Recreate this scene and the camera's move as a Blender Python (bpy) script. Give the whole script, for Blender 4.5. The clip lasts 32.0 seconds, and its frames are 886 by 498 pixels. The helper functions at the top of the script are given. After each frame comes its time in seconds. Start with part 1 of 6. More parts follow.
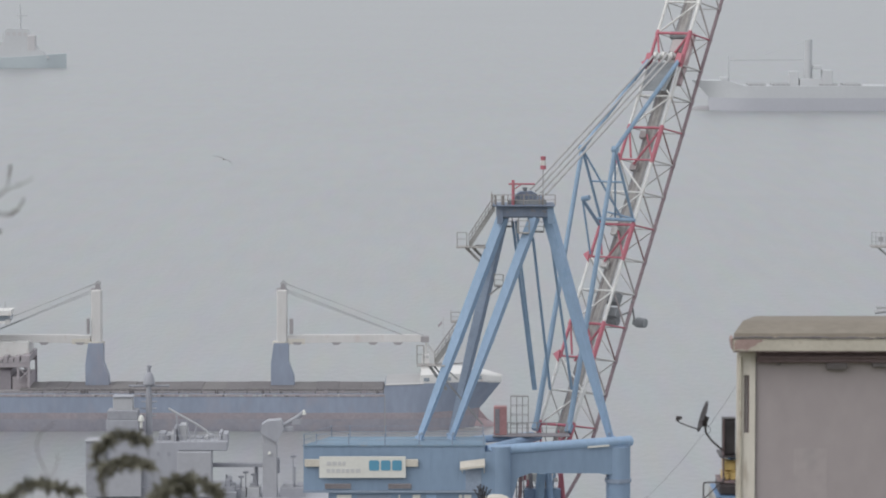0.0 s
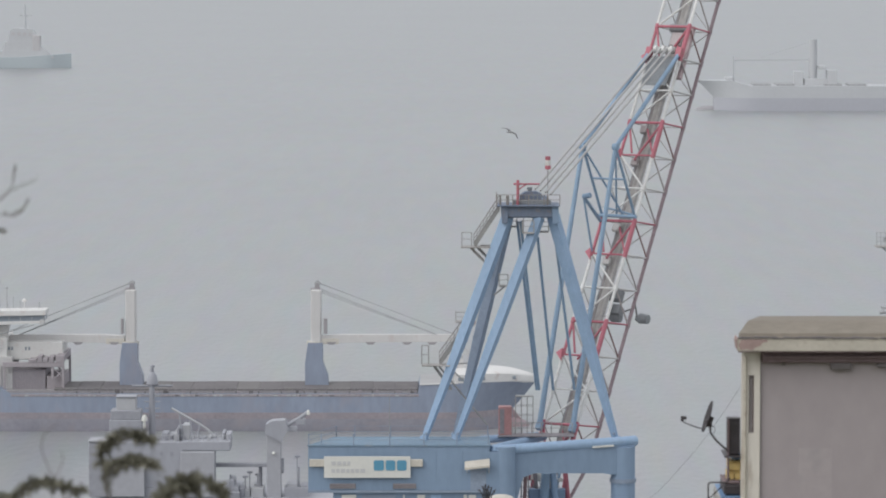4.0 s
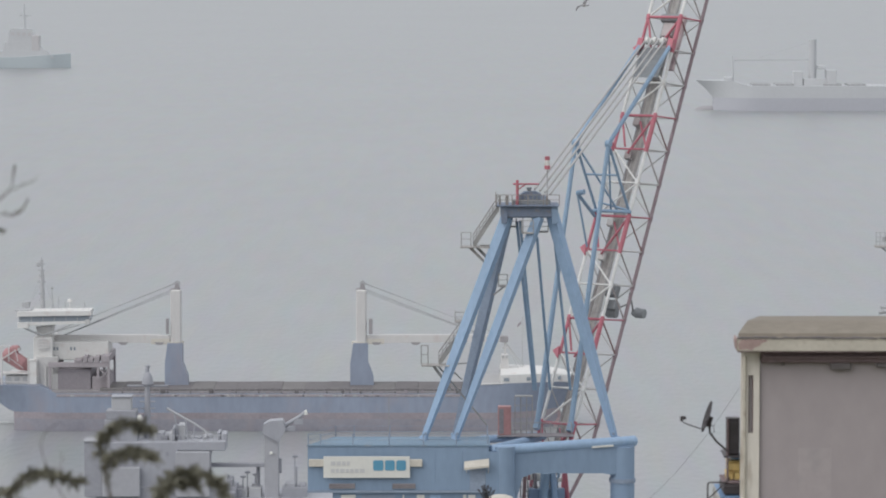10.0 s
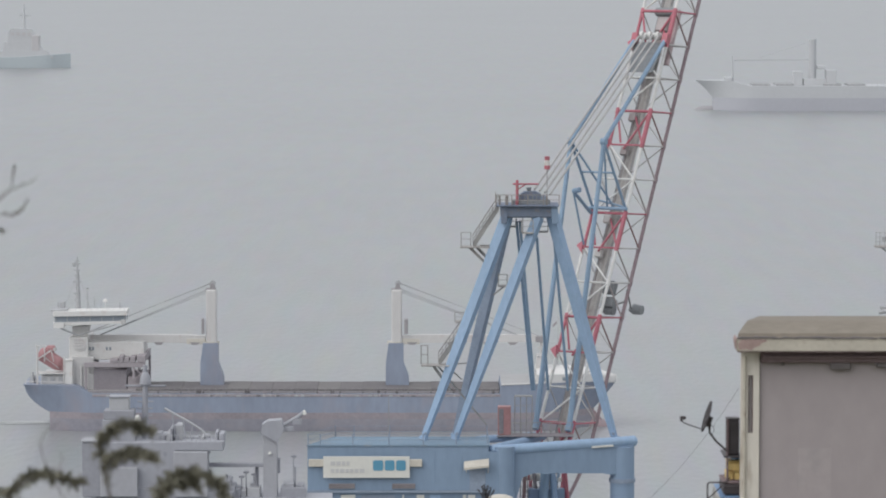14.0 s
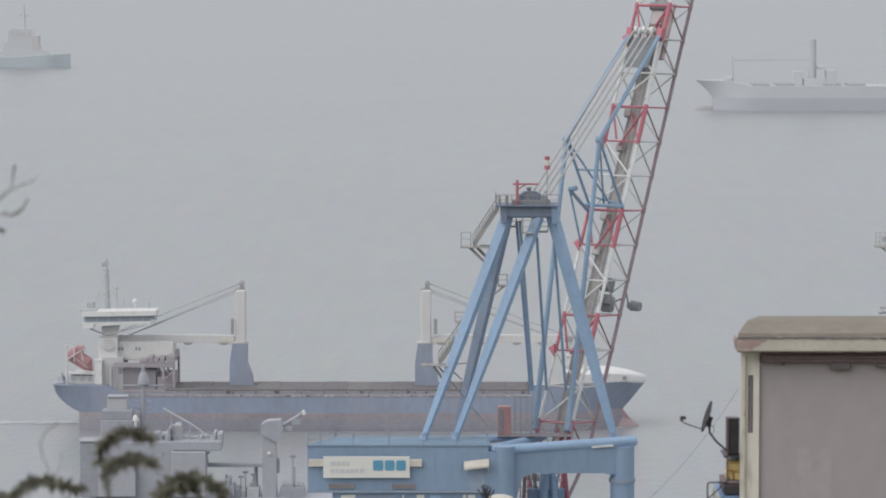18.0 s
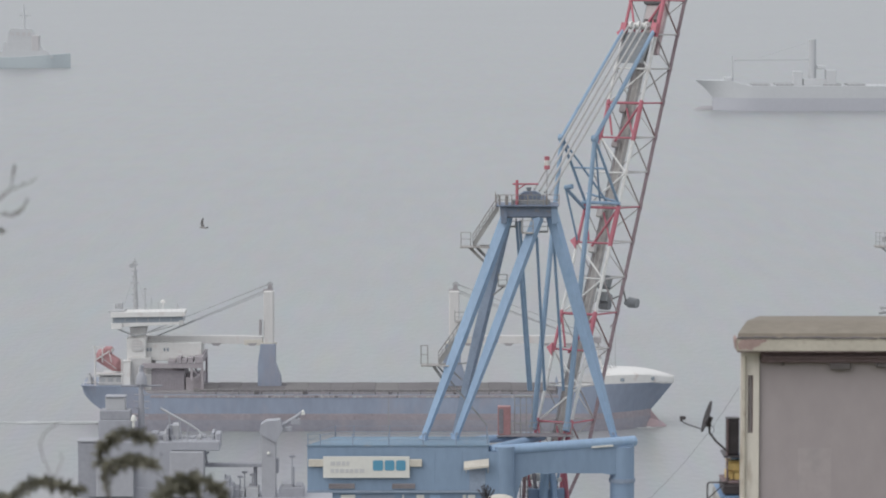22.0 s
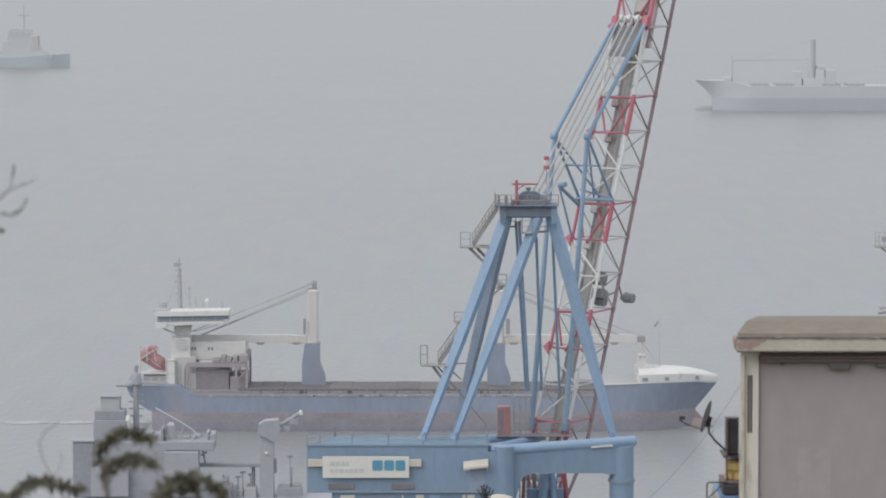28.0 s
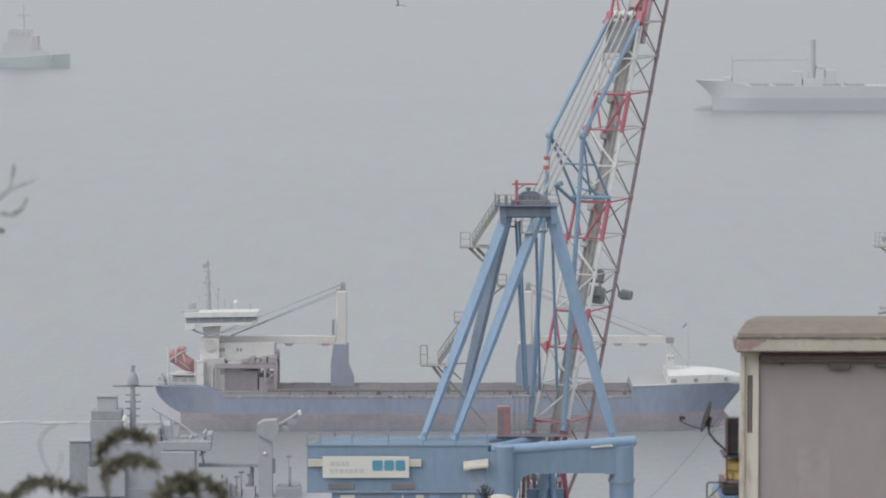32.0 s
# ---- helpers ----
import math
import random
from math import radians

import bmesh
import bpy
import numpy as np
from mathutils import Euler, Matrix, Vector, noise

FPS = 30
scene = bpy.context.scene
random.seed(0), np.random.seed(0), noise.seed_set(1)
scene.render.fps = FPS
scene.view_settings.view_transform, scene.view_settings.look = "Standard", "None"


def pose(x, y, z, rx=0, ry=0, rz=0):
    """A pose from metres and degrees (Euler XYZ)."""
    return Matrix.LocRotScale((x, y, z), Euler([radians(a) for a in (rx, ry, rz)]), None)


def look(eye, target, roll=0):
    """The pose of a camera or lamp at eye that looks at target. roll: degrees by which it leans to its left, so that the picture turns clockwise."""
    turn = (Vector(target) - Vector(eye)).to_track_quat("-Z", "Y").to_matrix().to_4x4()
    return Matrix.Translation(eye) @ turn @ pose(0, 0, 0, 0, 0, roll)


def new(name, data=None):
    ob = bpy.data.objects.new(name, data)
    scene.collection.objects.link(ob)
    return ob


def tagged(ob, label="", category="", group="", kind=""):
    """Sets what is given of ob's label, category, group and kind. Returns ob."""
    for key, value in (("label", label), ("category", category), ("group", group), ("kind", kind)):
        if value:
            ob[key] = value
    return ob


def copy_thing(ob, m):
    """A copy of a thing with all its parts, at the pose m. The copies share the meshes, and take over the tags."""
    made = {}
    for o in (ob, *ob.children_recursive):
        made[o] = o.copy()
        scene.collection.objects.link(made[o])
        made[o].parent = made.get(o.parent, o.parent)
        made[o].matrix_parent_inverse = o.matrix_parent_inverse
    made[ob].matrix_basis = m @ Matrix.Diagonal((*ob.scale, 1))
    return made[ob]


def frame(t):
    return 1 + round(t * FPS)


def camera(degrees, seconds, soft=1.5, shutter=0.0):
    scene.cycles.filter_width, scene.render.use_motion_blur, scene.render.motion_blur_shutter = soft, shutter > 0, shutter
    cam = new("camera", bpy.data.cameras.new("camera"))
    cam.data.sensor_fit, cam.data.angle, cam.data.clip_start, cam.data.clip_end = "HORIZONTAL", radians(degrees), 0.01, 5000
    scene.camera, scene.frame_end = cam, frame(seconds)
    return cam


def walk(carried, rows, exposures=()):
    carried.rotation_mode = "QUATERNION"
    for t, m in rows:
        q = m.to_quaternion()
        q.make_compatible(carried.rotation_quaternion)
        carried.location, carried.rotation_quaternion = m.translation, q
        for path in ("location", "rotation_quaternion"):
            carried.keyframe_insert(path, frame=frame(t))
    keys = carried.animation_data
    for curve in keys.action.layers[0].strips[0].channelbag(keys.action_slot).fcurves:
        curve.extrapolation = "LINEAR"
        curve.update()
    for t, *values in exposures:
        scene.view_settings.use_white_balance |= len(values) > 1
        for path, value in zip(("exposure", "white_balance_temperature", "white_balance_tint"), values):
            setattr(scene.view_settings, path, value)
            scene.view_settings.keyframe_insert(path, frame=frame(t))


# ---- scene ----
# Camera: carried on a hill terrace 85 m above the harbour, long lens, small drift of the aim.
EYE_Z, PITCH, FIELD = 85.0, 4.66, 13.0
FOCAL = 784 / math.tan(radians(FIELD / 2))
cam = camera(FIELD, 32.0, soft=1.95)
cam.data.dof.use_dof, cam.data.dof.focus_distance, cam.data.dof.aperture_fstop = True, 420.0, 3.9
DRIFT = ((0, -8), (0.5, -4.8), (1, -2.6), (1.5, -0.6), (2, -0.2), (3, 0.3), (5.5, 0.5), (9, -0.2), (12, -1.0),
         (14, -0.9), (17, -0.8), (20, -1.0), (25, -1.4), (28, -2.0), (32, -2.0))
walk(cam, [(t, pose(0, 0, EYE_Z, 90 - PITCH, 0, a / FOCAL * 57.2958)) for t, a in DRIFT])


def pixel_point(x, y, far):
    """A point placed to fit the camera's view: pixels across and down, and how far out it lies."""
    c, s = math.cos(radians(PITCH)), math.sin(radians(PITCH))
    a, b = (x - 784) / FOCAL, (441 - y) / FOCAL
    k = far / (c + b * s)
    return Vector((a * k, far, EYE_Z + (b * c - s) * k))


# World: high overcast with a weak, wide sun behind it.
world = bpy.data.worlds.new("overcast")
scene.world = world
world.use_nodes = True
wn, wl = world.node_tree.nodes, world.node_tree.links
sky = wn.new("ShaderNodeTexSky")
sky.sky_type, sky.sun_disc = "NISHITA", False
sky.sun_elevation, sky.sun_rotation = radians(42), radians(-128)
sky.dust_density, sky.air_density = 6.0, 1.5
grey = wn.new("ShaderNodeHueSaturation")
grey.inputs["Saturation"].default_value = 0.25
wl.new(sky.outputs[0], grey.inputs["Color"])
cloud = wn.new("ShaderNodeMix")
cloud.data_type = "RGBA"
cloud.inputs["Factor"].default_value = 0.85
cloud.inputs["B"].default_value = (8.2, 8.45, 8.9, 1)
wl.new(grey.outputs[0], cloud.inputs["A"])
wl.new(cloud.outputs["Result"], wn["Background"].inputs["Color"])
wn["Background"].inputs["Strength"].default_value = 0.109
sun = new("sun", bpy.data.lights.new("sun", "SUN"))
sun.data.energy, sun.data.angle, sun.data.color = 1.05, radians(50), (1.0, 0.975, 0.94)
sun.matrix_world = look((-62, -48, 70), (0, 0, 0))


# Materials.
def mat(name, col, rough=0.55, metal=0.0, var=0.16, size=1.0, stain=None, amount=0.0, streak=1.0, bump=0.15, rnd=0.0):
    """Painted, weathered surface: colour with fine grain, broad patches, optional stains drawn out downward."""
    m = bpy.data.materials.new(name)
    m.use_nodes = True
    n, l = m.node_tree.nodes, m.node_tree.links
    p = n["Principled BSDF"]
    p.inputs["Roughness"].default_value, p.inputs["Metallic"].default_value = rough, metal
    p.inputs["Specular IOR Level"].default_value = 0.3
    tc = n.new("ShaderNodeTexCoord")
    mp = n.new("ShaderNodeMapping")
    mp.inputs["Scale"].default_value = (1, 1, 1 / streak)
    l.new(tc.outputs["Object"], mp.inputs["Vector"])

    def noisy(scale, detail):
        t = n.new("ShaderNodeTexNoise")
        t.inputs["Scale"].default_value, t.inputs["Detail"].default_value = scale, detail
        l.new(mp.outputs[0], t.inputs["Vector"])
        return t.outputs["Fac"]

    fine, broad = noisy(5.0 / size, 5), noisy(0.6 / size, 3)
    add = n.new("ShaderNodeMath")
    add.operation = "ADD"
    l.new(fine, add.inputs[0]), l.new(broad, add.inputs[1])
    r = n.new("ShaderNodeMapRange")
    r.inputs[1].default_value, r.inputs[2].default_value = 0.65, 1.35
    r.inputs[3].default_value, r.inputs[4].default_value = 1 - var, 1 + var
    l.new(add.outputs[0], r.inputs[0])
    hsv = n.new("ShaderNodeHueSaturation")
    hsv.inputs["Color"].default_value = (*col, 1)
    val = r.outputs[0]
    if rnd:
        oi = n.new("ShaderNodeObjectInfo")
        rr = n.new("ShaderNodeMapRange")
        rr.inputs[3].default_value, rr.inputs[4].default_value = 1 - rnd, 1 + rnd
        l.new(oi.outputs["Random"], rr.inputs[0])
        mul = n.new("ShaderNodeMath")
        mul.operation = "MULTIPLY"
        l.new(val, mul.inputs[0]), l.new(rr.outputs[0], mul.inputs[1])
        val = mul.outputs[0]
    l.new(val, hsv.inputs["Value"])
    out = hsv.outputs[0]
    if stain:
        s = n.new("ShaderNodeMapRange")
        s.inputs[1].default_value, s.inputs[2].default_value = 0.62 - amount * 0.3, 0.8 - amount * 0.2
        l.new(noisy(1.6 / size, 6), s.inputs[0])
        mx = n.new("ShaderNodeMix")
        mx.data_type = "RGBA"
        mx.inputs["B"].default_value = (*stain, 1)
        l.new(s.outputs[0], mx.inputs["Factor"]), l.new(out, mx.inputs["A"])
        out = mx.outputs["Result"]
    l.new(out, p.inputs["Base Color"])
    if bump:
        b = n.new("ShaderNodeBump")
        b.inputs["Strength"].default_value, b.inputs["Distance"].default_value = bump, 0.03 * size
        l.new(fine, b.inputs["Height"]), l.new(b.outputs[0], p.inputs["Normal"])
    return m


RUST = (0.30, 0.20, 0.16)
M = {
    # harbour crane: its dark tones are lifted, haze being put into the colours
    "crane_blue": mat("crane_blue", (0.295, 0.41, 0.57), 0.45, var=0.10, size=2, stain=(0.24, 0.36, 0.52), amount=0.1, streak=2),
    # Crane blue scaled darker: the walls' shade is put into this colour.
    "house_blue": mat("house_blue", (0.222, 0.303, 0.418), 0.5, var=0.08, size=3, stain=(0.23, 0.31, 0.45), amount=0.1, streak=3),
    "boom_blue": mat("boom_blue", (0.245, 0.345, 0.468), 0.5, var=0.10),
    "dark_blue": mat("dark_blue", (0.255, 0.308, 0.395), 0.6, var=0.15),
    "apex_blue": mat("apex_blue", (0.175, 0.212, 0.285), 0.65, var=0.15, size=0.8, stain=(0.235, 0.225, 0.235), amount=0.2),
    "rail_brown": mat("rail_brown", (0.27, 0.25, 0.245), 0.7, var=0.15),
    "boom_red": mat("boom_red", (0.445, 0.15, 0.19), 0.5, var=0.12, stain=RUST, amount=0.1, rnd=0.06),
    "boom_white": mat("boom_white", (0.66, 0.66, 0.65), 0.55, var=0.08, stain=(0.45, 0.40, 0.37), amount=0.1, rnd=0.06),
    # Red-brown of the lower chords, with their underside shade painted in.
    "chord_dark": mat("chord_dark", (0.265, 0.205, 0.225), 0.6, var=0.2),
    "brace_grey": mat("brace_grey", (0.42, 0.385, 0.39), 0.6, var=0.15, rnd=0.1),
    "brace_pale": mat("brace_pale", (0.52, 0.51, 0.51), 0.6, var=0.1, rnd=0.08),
    "pink_plate": mat("pink_plate", (0.44, 0.35, 0.365), 0.6, var=0.15, stain=(0.5, 0.47, 0.46), amount=0.2),
    "navy_mid": mat("navy_mid", (0.385, 0.39, 0.422), 0.6, var=0.07, size=4),
    "guard_grey": mat("guard_grey", (0.25, 0.268, 0.287), 0.6, var=0.2, size=0.8),
    "steel_grey": mat("steel_grey", (0.285, 0.288, 0.29), 0.6, var=0.15, rnd=0.06),
    "dark_steel": mat("dark_steel", (0.26, 0.275, 0.29), 0.6, var=0.2),
    "grating": mat("grating", (0.37, 0.355, 0.345), 0.7, var=0.3, size=0.6),
    "rope": mat("rope", (0.42, 0.413, 0.415), 0.6, var=0.12),
    "beige": mat("beige", (0.545, 0.515, 0.46), 0.6, var=0.12),
    "panel_white": mat("panel_white", (0.66, 0.66, 0.63), 0.5, var=0.05, size=2),
    "letter_blue": mat("letter_blue", (0.11, 0.30, 0.44), 0.5, var=0.04),
    "letter_grey": mat("letter_grey", (0.54, 0.545, 0.555), 0.5, var=0.04),
    "vent_brown": mat("vent_brown", (0.262, 0.245, 0.262), 0.7),
    "cabin_red": mat("cabin_red", (0.41, 0.225, 0.225), 0.5),
    "maroon": mat("maroon", (0.30, 0.205, 0.205), 0.7),
    # cargo ship: colours lifted and greyed, so they carry the haze
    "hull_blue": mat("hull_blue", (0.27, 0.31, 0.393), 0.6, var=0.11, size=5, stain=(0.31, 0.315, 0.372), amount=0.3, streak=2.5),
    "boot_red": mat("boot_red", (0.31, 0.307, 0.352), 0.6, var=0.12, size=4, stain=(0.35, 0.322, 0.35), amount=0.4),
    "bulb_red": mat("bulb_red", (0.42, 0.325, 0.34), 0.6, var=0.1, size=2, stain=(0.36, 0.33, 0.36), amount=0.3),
    "ship_white": mat("ship_white", (0.605, 0.595, 0.59), 0.6, var=0.05, size=3, stain=(0.54, 0.48, 0.47), amount=0.08, streak=3),
    "bridge_white": mat("bridge_white", (0.67, 0.665, 0.655), 0.6, var=0.05, size=3, stain=(0.56, 0.50, 0.48), amount=0.08),
    "ship_grey": mat("ship_grey", (0.53, 0.525, 0.525), 0.6, var=0.08, size=3),
    # Kept dark in the colour to cancel the sky light on hatch tops.
    "hatch": mat("hatch", (0.162, 0.152, 0.158), 0.8, var=0.15, size=4, stain=(0.2, 0.192, 0.182), amount=0.12),
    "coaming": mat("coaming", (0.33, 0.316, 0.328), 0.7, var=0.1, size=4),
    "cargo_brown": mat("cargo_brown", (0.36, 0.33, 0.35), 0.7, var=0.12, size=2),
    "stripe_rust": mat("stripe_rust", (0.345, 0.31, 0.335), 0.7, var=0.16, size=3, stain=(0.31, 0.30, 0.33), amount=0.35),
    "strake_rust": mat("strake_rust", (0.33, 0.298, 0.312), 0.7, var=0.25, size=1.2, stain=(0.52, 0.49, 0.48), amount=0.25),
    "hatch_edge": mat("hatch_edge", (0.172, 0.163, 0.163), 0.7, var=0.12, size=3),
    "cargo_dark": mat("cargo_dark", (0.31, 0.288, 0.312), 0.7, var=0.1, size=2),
    "jib_cream": mat("jib_cream", (0.60, 0.572, 0.52), 0.6, var=0.12, size=2),
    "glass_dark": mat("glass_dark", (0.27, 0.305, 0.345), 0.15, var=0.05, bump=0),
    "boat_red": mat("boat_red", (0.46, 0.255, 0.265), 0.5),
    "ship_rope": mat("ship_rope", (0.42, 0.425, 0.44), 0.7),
    # anchored ships: distance haze is put into these pale colours
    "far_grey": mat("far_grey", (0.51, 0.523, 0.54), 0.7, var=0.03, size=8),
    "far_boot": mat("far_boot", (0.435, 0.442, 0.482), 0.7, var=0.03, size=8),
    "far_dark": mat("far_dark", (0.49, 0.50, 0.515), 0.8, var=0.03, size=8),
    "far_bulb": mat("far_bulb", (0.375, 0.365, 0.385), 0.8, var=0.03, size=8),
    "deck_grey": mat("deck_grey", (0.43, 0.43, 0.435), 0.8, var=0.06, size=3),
    # Hatch tops toned down here to offset the light from above.
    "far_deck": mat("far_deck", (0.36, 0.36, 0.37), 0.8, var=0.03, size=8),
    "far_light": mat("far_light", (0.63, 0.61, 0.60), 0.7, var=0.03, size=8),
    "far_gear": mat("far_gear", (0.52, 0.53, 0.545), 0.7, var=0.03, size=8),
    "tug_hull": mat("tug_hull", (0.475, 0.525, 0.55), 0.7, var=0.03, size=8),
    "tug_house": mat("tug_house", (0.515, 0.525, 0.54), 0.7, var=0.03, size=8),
    # grey vessels: tones raised so that haze is in the colour
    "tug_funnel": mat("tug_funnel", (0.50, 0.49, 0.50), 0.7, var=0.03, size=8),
    "stair_grey": mat("stair_grey", (0.335, 0.333, 0.33), 0.7, var=0.15, size=0.6),
    # Roof deck blue, darkened in the colour against sky light on its top.
    "dusty_blue": mat("dusty_blue", (0.185, 0.265, 0.35), 0.8, var=0.12, size=2, stain=(0.25, 0.28, 0.31), amount=0.25),
    "navy_grey": mat("navy_grey", (0.352, 0.36, 0.398), 0.6, var=0.08, size=4, streak=2),
    "navy_light": mat("navy_light", (0.43, 0.437, 0.46), 0.6, var=0.07, size=4),
    "navy_dark": mat("navy_dark", (0.312, 0.318, 0.352), 0.7, var=0.1, size=3),
    # hill
    "stucco": mat("stucco", (0.378, 0.34, 0.353), 0.85, var=0.06, size=1.6, stain=(0.31, 0.292, 0.297), amount=0.15, streak=1.6, bump=0.3),
    "stucco_patch": mat("stucco_patch", (0.395, 0.355, 0.368), 0.85, var=0.06, size=0.9, stain=(0.345, 0.32, 0.33), amount=0.2, bump=0.3),
    "cream": mat("cream", (0.65, 0.615, 0.565), 0.7, var=0.08, size=0.5, stain=(0.42, 0.36, 0.30), amount=0.16, streak=3),
    "fascia": mat("fascia", (0.51, 0.475, 0.415), 0.7, var=0.10, size=0.4, stain=(0.36, 0.30, 0.25), amount=0.12),
    "peeled": mat("peeled", (0.36, 0.265, 0.25), 0.8, var=0.2, size=0.2),
    "roofing": mat("roofing", (0.228, 0.2, 0.165), 0.9, var=0.12, size=0.8, stain=(0.265, 0.235, 0.195), amount=0.2, bump=0.4),
    "bracket_dark": mat("bracket_dark", (0.17, 0.155, 0.16), 0.7, var=0.12, size=0.3),
    "soffit": mat("soffit", (0.205, 0.155, 0.165), 0.7, var=0.15, size=0.5),
    "slit_glass": mat("slit_glass", (0.39, 0.365, 0.37), 0.2, var=0.05, bump=0),
    "black": mat("black", (0.07, 0.064, 0.07), 0.5, var=0.25),
    "dish_metal": mat("dish_metal", (0.06, 0.052, 0.057), 0.5, var=0.2, size=0.3),
    "dish_dark": mat("dish_dark", (0.04, 0.034, 0.038), 0.6, var=0.2, size=0.3),
    "yellow": mat("yellow", (0.60, 0.45, 0.19), 0.6, var=0.2, size=0.3),
    "tub_blue": mat("tub_blue", (0.17, 0.28, 0.46), 0.6, var=0.1, size=0.3),
    "bark": mat("bark", (0.17, 0.15, 0.14), 0.9, var=0.25, size=0.2, bump=0.5),
    "needles": mat("needles", (0.175, 0.168, 0.128), 0.8, var=0.35, size=0.3, bump=0),
    "soil": mat("soil", (0.16, 0.15, 0.10), 0.95, var=0.25, size=6, stain=(0.10, 0.13, 0.06), amount=0.4, bump=0.6),
    "concrete": mat("concrete", (0.34, 0.335, 0.325), 0.9, var=0.12, size=3, stain=(0.24, 0.235, 0.23), amount=0.2),
    "feather": mat("feather", (0.15, 0.145, 0.15), 0.8, var=0.15, size=0.1, bump=0),
    "feather_pale": mat("feather_pale", (0.34, 0.33, 0.33), 0.8, var=0.1, size=0.1, bump=0),
    "foam": mat("foam", (0.55, 0.565, 0.57), 0.9, var=0.1, size=2),
}


def sea_material():
    m = bpy.data.materials.new("sea")
    m.use_nodes = True
    n, l = m.node_tree.nodes, m.node_tree.links
    p = n["Principled BSDF"]
    p.inputs["Roughness"].default_value, p.inputs["IOR"].default_value = 0.34, 1.333
    p.inputs["Specular IOR Level"].default_value = 0.3
    tc = n.new("ShaderNodeTexCoord")
    hs = []
    for size, stretch, d in ((0.22, 3.2, 4), (0.03, 2.6, 3), (0.0045, 1.2, 2)):
        mp = n.new("ShaderNodeMapping")
        mp.inputs["Scale"].default_value = (size * stretch, size, size)
        mp.inputs["Rotation"].default_value = (0, 0, 0.04)
        t = n.new("ShaderNodeTexNoise")
        t.inputs["Scale"].default_value, t.inputs["Detail"].default_value = 1.0, d
        l.new(tc.outputs["Object"], mp.inputs["Vector"]), l.new(mp.outputs[0], t.inputs["Vector"])
        hs.append(t.outputs["Fac"])
    ramp = n.new("ShaderNodeMix")
    ramp.data_type = "RGBA"
    ramp.inputs["A"].default_value, ramp.inputs["B"].default_value = (0.236, 0.247, 0.255, 1), (0.314, 0.327, 0.338, 1)
    total = None
    for h, k in zip(hs, (0.32, 0.38, 0.30)):
        ad = n.new("ShaderNodeMath")
        ad.operation = "MULTIPLY_ADD"
        ad.inputs[1].default_value, ad.inputs[2].default_value = k, 0.0
        l.new(h, ad.inputs[0])
        if total:
            l.new(total, ad.inputs[2])
        total = ad.outputs[0]
    l.new(total, ramp.inputs["Factor"])
    # faint random drifts of hue over the water
    hue = n.new("ShaderNodeTexNoise")
    hue.inputs["Scale"].default_value, hue.inputs["Detail"].default_value = 1.0, 2
    mh = n.new("ShaderNodeMapping")
    mh.inputs["Scale"].default_value = (0.22, 0.02, 1)
    tint = n.new("ShaderNodeMix")
    tint.data_type, tint.blend_type = "RGBA", "OVERLAY"
    tint.inputs["Factor"].default_value = 0.10
    l.new(tc.outputs["Object"], mh.inputs["Vector"]), l.new(mh.outputs[0], hue.inputs["Vector"])
    l.new(ramp.outputs["Result"], tint.inputs["A"]), l.new(hue.outputs["Color"], tint.inputs["B"])
    l.new(tint.outputs["Result"], p.inputs["Base Color"])
    b = n.new("ShaderNodeBump")
    b.inputs["Strength"].default_value, b.inputs["Distance"].default_value = 0.4, 0.5
    l.new(hs[0], b.inputs["Height"]), l.new(b.outputs[0], p.inputs["Normal"])
    return m


M["sea"] = sea_material()


